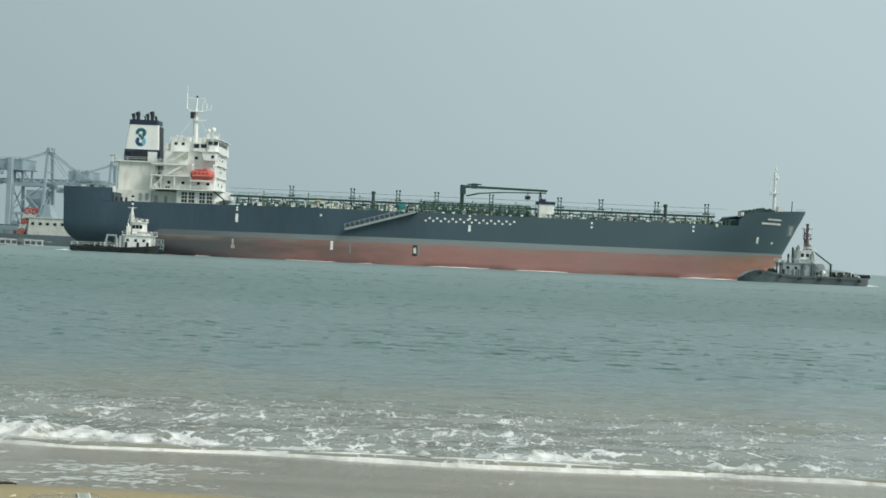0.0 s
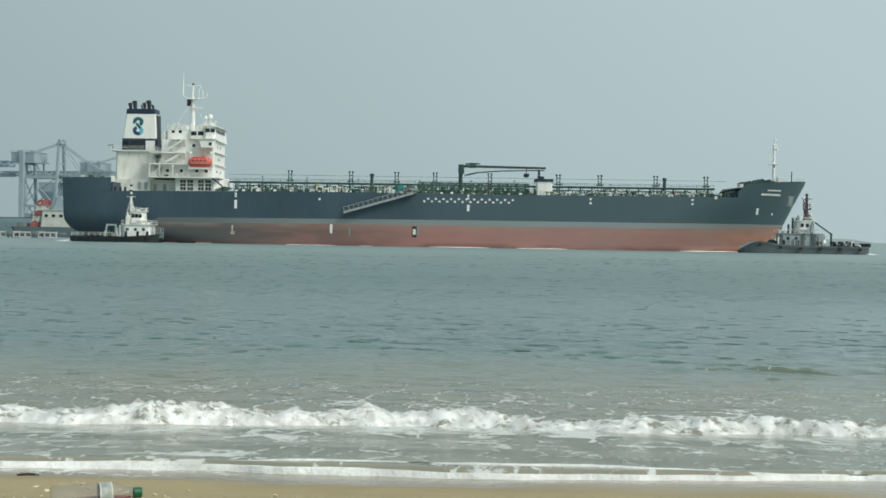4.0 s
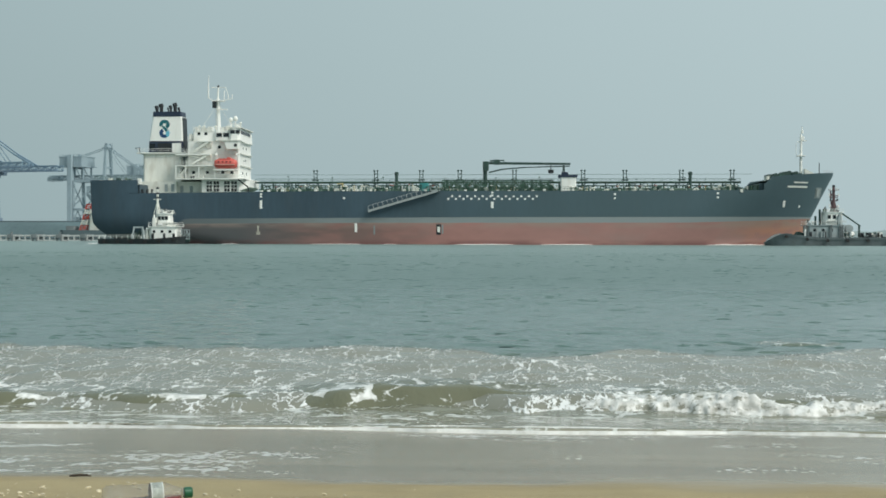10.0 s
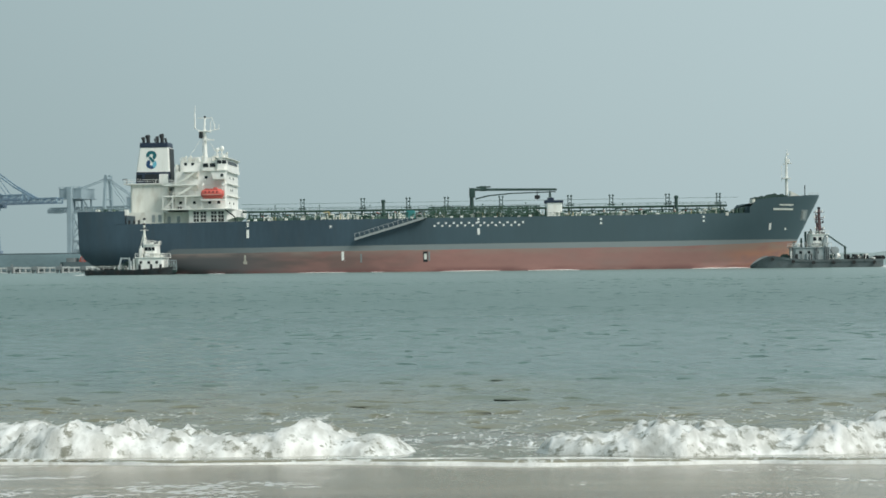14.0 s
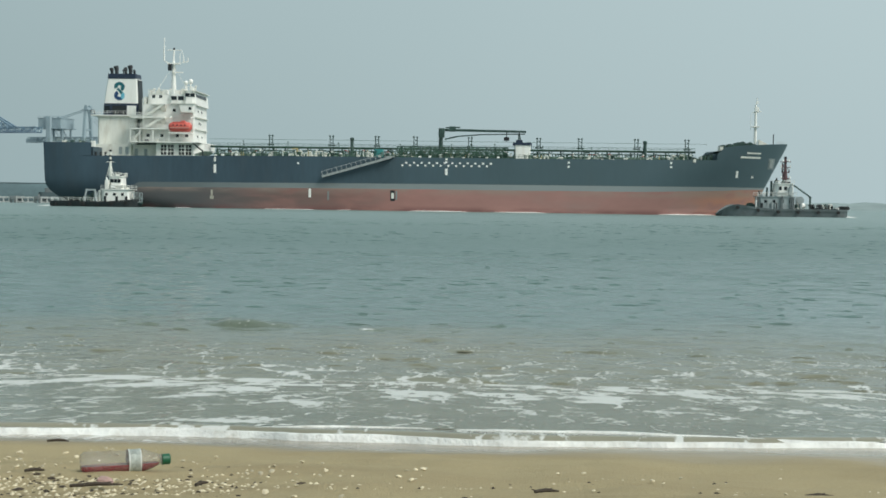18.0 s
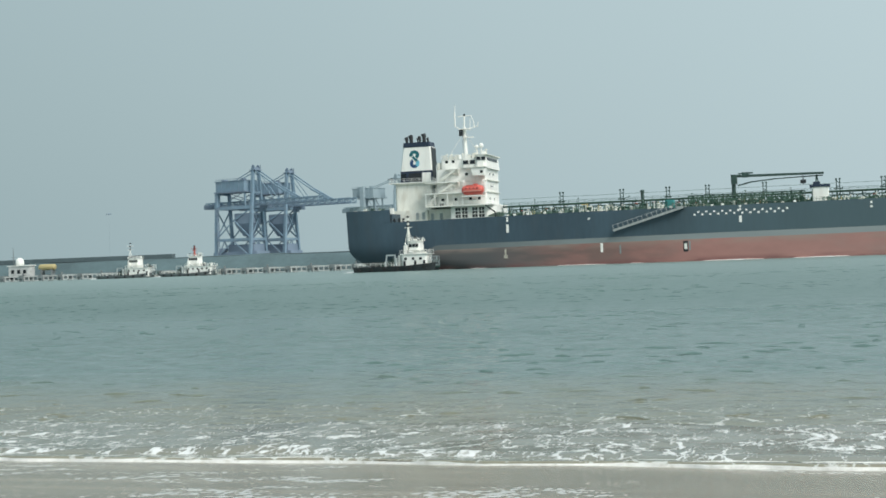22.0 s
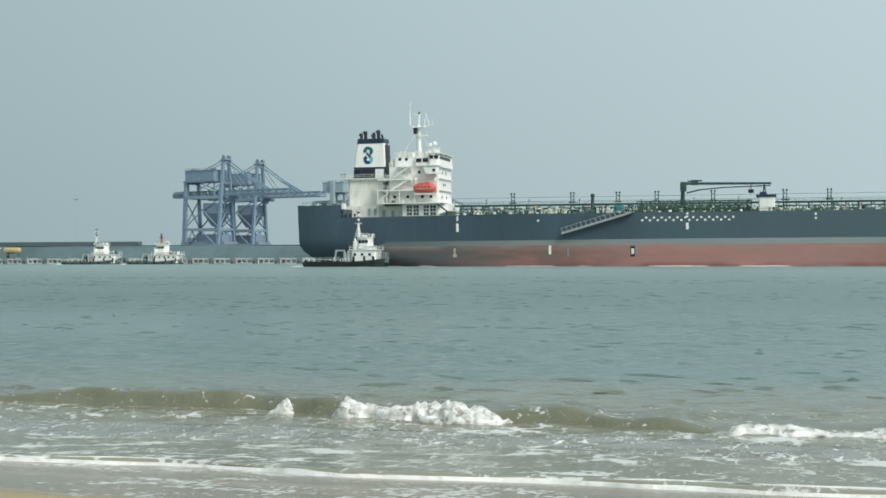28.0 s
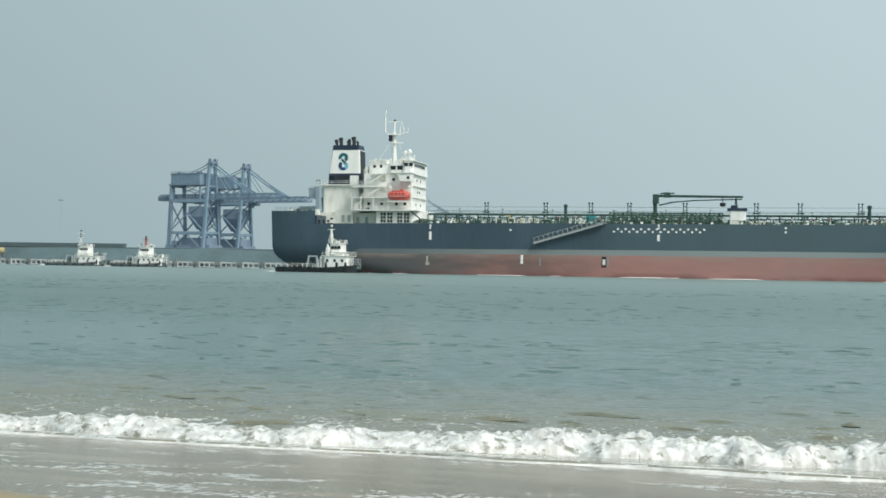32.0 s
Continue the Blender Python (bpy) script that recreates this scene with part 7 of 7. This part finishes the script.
# ---- litter on the sand ----
def build_bottle(m):
    clear, n, l, b = shader("clear_plastic", 0.14, spec=0.8)
    b.inputs["Base Color"].default_value = (0.62, 0.62, 0.60, 1)
    see, mix, fres = n.new("ShaderNodeBsdfTransparent"), n.new("ShaderNodeMixShader"), n.new("ShaderNodeTexNoise")
    see.inputs[0].default_value = (0.90, 0.91, 0.90, 1)
    fres.inputs["Scale"].default_value, fres.inputs["Detail"].default_value = 28, 4
    haze = n.new("ShaderNodeMapRange")
    haze.inputs[1].default_value, haze.inputs[2].default_value, haze.inputs[3].default_value, haze.inputs[4].default_value = 0.40, 0.80, 0.09, 0.34
    l.new(fres.outputs["Fac"], haze.inputs[0])
    l.new(haze.outputs[0], mix.inputs[0])
    l.new(see.outputs[0], mix.inputs[1])
    l.new(b.outputs[0], mix.inputs[2])
    l.new(mix.outputs[0], n["Material Output"].inputs[0])
    t = thing("plastic_bottle", "clear plastic bottle with red liquid and green cap on sand", "bottle", m)
    prof = [(0.004, 0.0), (0.026, 0.002), (0.0335, 0.012), (0.034, 0.055), (0.032, 0.06), (0.034, 0.066), (0.034, 0.112), (0.0355, 0.118), (0.0355, 0.158), (0.034, 0.163), (0.033, 0.185), (0.027, 0.208), (0.017, 0.228), (0.0125, 0.236), (0.0125, 0.243)]
    body = Shape().lathe(prof, 28, (0, 0, 0.035), "x")
    rng = random.Random(3)
    body.v = [(x, y * (1 + 0.05 * math.sin(x * 90 + z * 60)), z + (0.0025 * math.sin(x * 140 + y * 90) if z > 0.03 else 0)) for x, y, z in body.v]
    part("bottle_body", body, clear, t, "clear dented plastic", smooth=True).visible_shadow = True
    liq = Shape()
    inner = [(max(r - 0.0022, 0.002), h) for r, h in prof[1:-2]]
    n, level = 20, -0.007
    vs, cols = [], len(inner)
    for r, h in inner:
        a0 = math.acos(max(-1, min(1, -level / r))) if r > abs(level) else 0.02
        ring = [(h + 0.002, r * math.sin(-a0 + 2 * a0 * i / n), 0.035 - r * math.cos(-a0 + 2 * a0 * i / n)) for i in range(n + 1)]
        vs += ring
    k = n + 1
    fs = [(j * k + i, j * k + i + 1, (j + 1) * k + i + 1, (j + 1) * k + i) for j in range(cols - 1) for i in range(n)]
    fs += [(j * k, (j + 1) * k, (j + 1) * k + n, j * k + n) for j in range(cols - 1)] + [tuple(range(k)), tuple(range((cols - 1) * k, cols * k))[::-1]]
    liq.add(vs, fs)
    part("red_liquid", liq, coat("red_syrup", (0.27, 0.006, 0.022), 0.12, scale=30, vary=0.15), t, "dark pink-red liquid", smooth=False)
    part("cap", Shape().lathe([(0.0155, 0.240), (0.0165, 0.242), (0.0165, 0.262), (0.014, 0.265)], 20, (0, 0, 0.035), "x"), coat("green_cap_plastic", (0.008, 0.095, 0.045), 0.4, scale=40, vary=0.1), t, "green screw cap", smooth=False)
    part("neck_ring", Shape().lathe([(0.0165, 0.233), (0.0165, 0.237)], 20, (0, 0, 0.035), "x"), clear, t)
    lab = Shape().lathe([(0.0358, 0.140), (0.0360, 0.145), (0.0357, 0.158), (0.0360, 0.170), (0.0358, 0.175)], 28, (0, 0, 0.035), "x")
    lab.f = lab.f[:-2]
    part("label", lab, coat("torn_white_label", (0.36, 0.39, 0.36), 0.6, scale=60, vary=0.35, stain=(0.22, 0.26, 0.24), stain_amount=0.7), t, "torn grey label band", smooth=True)
    for x in (0.139, 0.172):
        ring = Shape().lathe([(0.0366, x), (0.0368, x + 0.002), (0.0366, x + 0.004)], 28, (0, 0, 0.035), "x")
        ring.f = ring.f[:-2]
        part("label_edge", ring, coat("white_label_edge", (0.60, 0.62, 0.59), 0.6, scale=60, vary=0.2), t, "bright white label edge", smooth=True)
    return t


def build_litter():
    """Twigs, shell bits and pebbles along the drift line."""
    rng = random.Random(12)
    shell = coat("bleached_shell", (0.60, 0.52, 0.37), 0.7, scale=40, vary=0.3, rand=0.35)
    twig = coat("wet_driftwood", (0.050, 0.036, 0.024), 0.8, scale=30, vary=0.4)
    def lump(r, flat, seed):
        g = random.Random(seed)
        sh = Shape().lathe([(r * 0.45, 0), (r, r * flat * 0.35), (r * 0.85, r * flat * 0.8), (r * 0.3, r * flat)], 7)
        sh.v = [(x * g.uniform(0.7, 1.3), y * g.uniform(0.7, 1.3), z) for x, y, z in sh.v]
        return sh
    kinds = [lump(0.013, 0.8, s).mesh("shell_bit") for s in range(4)]
    for me in kinds:
        me.materials.append(shell)
    proto = [tagged(new("shell_fragment", me), "small bleached shell fragment on the sand", "shell", "shells on the drift line") for me in kinds]
    for i in range(295):
        x = rng.choice((rng.uniform(-2.6, 2.0), rng.uniform(-2.0, -0.2), rng.uniform(-1.7, -1.1)))
        y = rng.choice((3.0, 3.1, 3.3, 3.5, 3.8)) + rng.uniform(-0.45, 0.35)
        if 3.2 < y < 3.55 and -1.2 < x < -0.8:
            continue
        s = rng.uniform(0.25, 0.80) ** 1.7
        src = proto[i % 4]
        ob = src if i < 4 else copy_thing(src, pose(0, 0, 0))
        ob.matrix_basis = pose(x, y, beach_z(y) + 0.004, rng.uniform(-25, 25), rng.uniform(-25, 25), rng.uniform(0, 360)) @ Matrix.Scale(s, 4)
    # grit and scraps past counting, thickest along the top of the drift line
    grit, scrap = Shape(), Shape()
    for i in range(3800):
        y = 2.55 + 0.62 * rng.random() ** 1.5 + (rng.uniform(0, 0.7) if rng.random() < 0.12 else 0)
        x = rng.uniform(-2.8, 2.4) if rng.random() < 0.6 else rng.uniform(-2.0, -0.6)
        if vnoise(np.array([x * 2.2]), np.array([y * 5.0]), 17)[0] < 0.42:
            continue
        r = rng.uniform(0.0016, 0.0064)
        z = (SHORE - max(y, 2.7)) * SLOPE + 0.002
        ring = [(x + r * rng.uniform(0.6, 1.4) * math.cos(k * math.tau / 5), y + r * rng.uniform(0.6, 1.4) * math.sin(k * math.tau / 5), z) for k in range(5)]
        (scrap if rng.random() < 0.22 else grit).add(ring + [(x + r * 0.2, y, z + r * rng.uniform(0.3, 0.8))], [(k, (k + 1) % 5, 5) for k in range(5)])
    tagged(part("shell_grit", grit, shell), "scattered pale shell grit on the dry sand", "shell grit", kind="stuff")
    tagged(part("plant_scraps", scrap, twig), "scattered dark plant scraps on the dry sand", "plant debris", kind="stuff")
    for i in range(64):
        x, y = (rng.uniform(-2.4, 2.2) if i % 2 else rng.uniform(-1.75, -0.9)), rng.uniform(2.72, 3.3)
        r = rng.uniform(0.004, 0.010)
        me = Shape().lathe([(r * 0.5, 0), (r, r * 0.2), (r * 0.7, r * 0.5), (r * 0.2, r * 0.7)], 7)
        me.v = [(a * rng.uniform(0.6, 2.0), b * rng.uniform(0.5, 1.1), c) for a, b, c in me.v]
        me = me.mesh("weed")
        me.materials.append(twig)
        tagged(new("weed_clump", me), "small dark clump of dried weed on the sand", "seaweed", "weed on the drift line").matrix_basis = pose(x, y, (SHORE - max(y, 2.7)) * SLOPE + 0.002, 0, 0, rng.uniform(-40, 40))
    pink = lump(0.02, 0.9, 9).mesh("pink_shell")
    pink.materials.append(coat("pinkish_shell", (0.42, 0.27, 0.24), 0.6, scale=60, vary=0.3))
    tagged(new("shell_fragment", pink), "larger pinkish shell fragment beside a twig", "shell", "shells on the drift line").matrix_basis = pose(-0.955, 3.02, beach_z(3.02) + 0.002, 8, 5, 30)
    for x, y, L, a in ((-0.945, 2.93, 0.12, 14), (-1.53, 4.33, 0.075, 5), (-1.21, 3.25, 0.05, 20), (-0.72, 3.02, 0.04, 60), (0.10, 3.05, 0.06, 15), (0.75, 3.10, 0.07, 10), (-1.75, 3.10, 0.07, -12), (1.25, 3.3, 0.06, -20)):
        t = Shape().tube((-L / 2, 0, 0.004), (0, 0.004, 0.006), 0.004, 6, 0.005).tube((0, 0.004, 0.006), (L / 2, -0.003, 0.004), 0.005, 6, 0.002).tube((L * 0.1, 0.004, 0.006), (L * 0.3, 0.014, 0.008), 0.003, 5, 0.001)
        me = t.mesh("twig")
        me.materials.append(twig)
        ob = tagged(new("driftwood_twig", me), "dark wet driftwood twig on the sand", "twig", "twigs on the drift line")
        ob.matrix_basis = pose(x, y, beach_z(y) + 0.005, 0, 0, a)


# ---- build ----
build_beach()
sea = build_sea()
swash = build_swash()
tanker = build_tanker()
tug_aft = build_tug("white tugboat with black hull pushing at the tanker's stern", pose(SHIP_X0 + 7.8, SHIP_Y - 6.5, 0), 22.2, 8, 1.3, 0.8, TUGHULL, WHITE, (12.8, 19.3, 4.2), (14.2, 17.5, 7.4), (13.9, 14.0, 0.38), CREAM, "tugs working the tanker")
tug_bow = build_tug("grey tugboat with slate hull pushing at the tanker's bow", pose(SHIP_X0 + 199.6, SHIP_Y - 5.0, 0, 0, 0, 180), 30.5, 9, 1.9, 1.7, TUGSLATE, TUGGREY, (12.2, 20.6, 4.7), (12.3, 16.7, 7.8), (14.0, 14.4, 0.42), REDDARK, "tugs working the tanker", True, bridge_mat=WHITE)
build_tug("white tugboat moored at the jetty", pose(-271.5, 447, 0), 24, 8, 1.1, 0.8, TUGSLATE, WHITE, (13.0, 22.4, 3.8), (13.6, 18.0, 7.4), (13.4, 13.6, 0.13), None, "tugs moored at the jetty", name="moored_tugboat")
build_tug("white tugboat with a red mast moored at the jetty", pose(-243.6, 447, 0), 22.5, 8, 1.1, 0.8, TUGSLATE, WHITE, (10.6, 20.8, 3.6), (11.2, 15.6, 7.4), (13.0, 11.6, 0.42), REDPAINT, "tugs moored at the jetty", name="moored_tugboat")
build_port()
build_bottle(pose(-1.10, 3.275, beach_z(3.275) - 0.006, -5, 0, 25) @ Matrix.Scale(0.88, 4))
build_litter()

# waves: (seed, height, broken stretches, width of the roll, break time, rows of (time, distance from the camera))
WAVES = [
    (101, 0.17, [(-30, 20)], 0.40, -1.0, [(0, 8.9), (0.5, 8.2), (1.0, 7.2), (1.8, 6.4), (2.2, 6.1)]),
    (102, 0.29, [(-30, -12), (-10, -1.6), (-0.9, 20)], 0.26, 2.2, [(0.3, 21.5), (1.0, 19.0), (1.5, 17.6), (2.0, 15.6), (2.5, 14.1), (3.0, 13.0), (3.5, 12.2), (4.4, 10.0), (5.2, 8.3), (6.0, 7.4), (7.0, 6.9)]),
    (103, 0.31, [(-30, 20)], 0.30, 4.6, [(3.2, 24), (4.4, 20.2), (5.5, 16.2), (6.0, 15.5), (6.5, 15.0), (7.0, 14.7), (7.5, 12.8), (8.0, 10.7), (8.5, 9.9), (9.0, 9.3), (9.6, 9.4)]),
    (104, 0.27, [(-30, -5.2), (-3.8, -2.6), (-0.9, 20)], 0.27, 8.6, [(7.5, 22.5), (8.5, 19.2), (9.0, 17.2), (9.5, 16.4), (10.0, 15.7), (10.5, 14.9), (11.0, 13.8), (11.8, 13.0)]),
    (105, 0.30, [(-30, -5.6), (-4.6, -2.4), (1.4, 20)], 0.30, 10.4, [(8.5, 29), (9.5, 25.5), (10.5, 21.0), (11.0, 18.0), (11.5, 17.2), (12.0, 16.5), (12.5, 15.3), (13.0, 13.7), (13.5, 11.4), (14.2, 9.6), (15.0, 8.0), (16.0, 7.4), (17.0, 7.2)]),
    (106, 0.34, [(-30, -3.9), (-1.2, 20)], 0.28, 19.1, [(16.5, 24), (18.0, 20.2), (18.5, 18.6), (19.0, 17.4), (19.5, 16.4), (20.0, 15.3), (20.5, 14.2), (21.0, 12.0), (21.5, 10.2), (22.0, 9.4), (22.8, 8.6), (23.6, 8.4)]),
    (107, 0.23, [(-30, -13), (-10.8, -8.2), (-7.9, -6.7), (-6.6, -5.9), (-5.6, -4.8), (-4.5, -3.4), (-3.2, 20)], 0.24, 24.4, [(22.4, 20.5), (23.5, 17.4), (24.0, 16.4), (24.5, 15.6), (25.0, 14.7), (25.5, 14.2), (26.6, 11.8), (27.4, 9.8), (28.2, 9.0)]),
    (108, 0.31, [(-30, -10), (-7.4, -6.2), (-5.9, -2.9), (-1.2, 20)], 0.26, 27.6, [(25.6, 23), (26.6, 20.2), (27.5, 17.4), (28.0, 16.2), (28.5, 15.6), (29.0, 15.2), (29.4, 14.5), (30.0, 12.6), (30.8, 11.4), (31.6, 11.2)]),
    (109, 0.33, [(-30, -11), (-9.5, -8.6), (-8.1, -7.2), (-6.5, -5.4), (-5.0, -0.85), (-0.9, 20)], 0.30, 30.4, [(28.4, 24), (29.4, 20.6), (30.0, 19.4), (30.5, 18.0), (31.0, 16.4), (31.5, 15.3), (32.0, 13.4)]),
]
FULL = [0, 3.4, 4.6, 11.2, 11.4, 20.2, 25.8, 28.3, 30.9]     # when each wave has broken all along
SPENT = [-2, 4.2, 7.55, 9.7, 13.9, 20.6, 26.2, 29.2, 33.0]  # when its bore has run out into lace
LINE = {102: (0.26, -0.06, -0.5), 103: (-0.05, -0.16, -2.5), 105: (0.16, 0.10, -0.5), 106: (0.16, 0.16, -2.5), 107: (0.08, 0.08, -4.0), 108: (0.0, 0.0, -4.0), 109: (0.12, 0.12, -4.0)}   # slant of the crest on both sides of where it turns
waves = [build_wave(*w[:4], reach={101: 5.0, 103: 1.9, 105: 2.2, 108: 1.8}.get(w[0], 2.6), skew=LINE.get(w[0], (0, 0, 0))[:2], pivot=LINE.get(w[0], (0, 0, -0.5))[2], net={101: 6.4, 103: 5.2, 105: 6.5}.get(w[0], 5.0),
                    veined=CREST if w[0] in (102, 104, 105) else RIDGE, gap={105: -0.45}.get(w[0]), swell={103: 0.92, 105: 1.0, 108: 0.55}.get(w[0], 0.66), lace_mat=LACE_THICK if w[0] in (103, 105, 106) else LACE, lift={102: (0.78, 1.25), 103: (0.8, 1.3)}.get(w[0], (1.0, 1.0))) for w in WAVES]


def motions():
    steps = [i * 2.0 for i in range(17)]
    walk(tanker, [(t, pose(SHIP_X0 + SHIP_V * t, SHIP_Y, 0)) for t in steps])
    walk(tug_aft, [(t, pose(SHIP_X0 + 7.8 + SHIP_V * t, SHIP_Y - 6.5, 0.05 * math.sin(t * 1.7))) for t in steps])
    walk(tug_bow, [(t, pose(SHIP_X0 + 199.6 + SHIP_V * t, SHIP_Y - 5.0, 0.05 * math.sin(t * 1.3 + 1), 0, 0, 180)) for t in steps])
    walk(sea, [(t, pose(0, -1.15 * t, 0)) for t in steps])
    run = [(0.0, 8.0), (0.5, 7.4), (1.0, 6.6), (1.5, 6.0), (2.0, 5.6), (2.5, 5.4), (3.0, 5.2), (3.5, 5.1), (4.5, 4.9), (5.5, 4.6), (6.0, 4.3), (6.5, 4.2), (7.0, 4.35), (7.5, 5.0), (8.0, 5.8), (8.5, 8.0), (9.0, 8.7),
           (9.5, 9.6), (10.0, 9.9), (10.5, 10.2), (11.0, 11.4), (11.5, 13.2), (12.0, 13.7), (12.5, 13.6), (13.0, 12.6), (13.5, 10.2), (14.5, 8.0), (15.5, 7.0), (16.0, 6.4), (17.0, 5.7), (18.0, 4.95), (19.0, 4.8), (20.0, 5.5),
           (20.5, 6.2), (21.0, 7.4), (21.5, 8.8), (22.0, 8.9), (22.5, 8.3), (23.0, 7.9), (24.0, 7.2), (25.0, 7.0), (26.5, 6.8), (27.5, 6.8), (28.0, 6.9), (29.0, 6.6), (30.0, 6.3), (30.5, 7.6), (31.0, 10.4), (31.5, 11.6), (32.0, 11.8)]
    walk(swash, [(t, pose(0, y, beach_z(y) + 0.012, -TILT)) for t, y in run])
    for (wave, roll, bore, ridge, net), (_, high, _, _, breaks, rows), full, spent in zip(waves, WAVES, FULL, SPENT):
        out, gaps = [], rows is WAVES[4][5]               # the one wave that stays open in a gap
        first, last = rows[0][0], rows[-1][0]
        for t, y in rows:
            z, lean = max(0.0, beach_z(y)) - 0.03, -TILT * min(1.0, max(0.0, (15.5 - y) / 2.5))
            z -= high * 0.62 * min(1.0, max(0.0, (y - 17.8) / 3.0)) + high * 0.2 * min(1.0, max(0.0, (14.0 - y) / 3.0))
            if t == first and t > 0:
                z = -high * 1.5
            if t == last and t < 32:
                z -= high * 0.5
            out.append((t, pose(0, y, z, lean)))
        if first > 0:
            out = [(0.0, pose(0, rows[0][1] + 0.6, -0.9))] + out
        if last < 32:
            out.append((min(31.9, last + 0.8), pose(0, rows[-1][1] + 0.6, beach_z(rows[-1][1]) - 1.1, -TILT)))
            out.append((32.0, pose(0, rows[-1][1] + 0.6, beach_z(rows[-1][1]) - 1.2, -TILT)))
        walk(wave, out)
        if breaks > 0:
            walk(roll, [(0.0, pose(0, 0.7, -0.6)), (breaks - 0.5, pose(0, 0.7, -0.55)), (breaks + 0.6, pose(0, 0, 0)), (max(breaks + 0.7, full + 0.2), pose(0, 0, 0)), (max(breaks + 0.7, full + 0.2) + 0.8, pose(0, 0.3, -0.5)), (max(breaks + 0.7, full + 0.2) + 1.6, pose(0, 0.3, -1.0)), (40.0, pose(0, 0.3, -1.0))])
            end = max(full + 0.8, spent)
            walk(bore, [(0.0, pose(0, 0, -0.8)), (full, pose(0, 0.3, -0.45)), (full + 0.7, pose(0, 0, 0)), (end, pose(0, 0, 0)), (end + 0.9, pose(0, 0.2, -0.35)), (end + 1.8, pose(0, 0.2, -0.9)), (40.0, pose(0, 0.2, -0.9))])
            walk(net, [(0.0, pose(0, 0, -0.8)), (spent - 0.6, pose(0, 0, -0.6)), (spent + 0.5, pose(0, 0, 0)), (40.0, pose(0, 0, 0))])
            walk(ridge, [(0.0, pose(0, 0, 0)), (full + 0.3, pose(0, 0, 0)), (full + 0.9, pose(0, 0, 0.07 if gaps else -0.2)), (full + 2.2, pose(0, 0, 0.02 if gaps else -0.5)), (full + 3.0, pose(0, 0, -0.6)), (40.0, pose(0, 0, -0.6))])
        else:
            walk(ridge, [(0.0, pose(0, 0, -0.5)), (32.0, pose(0, 0, -0.5))])
            walk(bore, [(0.0, pose(0, 0, -0.22)), (0.8, pose(0, 0, -0.3)), (32.0, pose(0, 0, -0.6))])


motions()
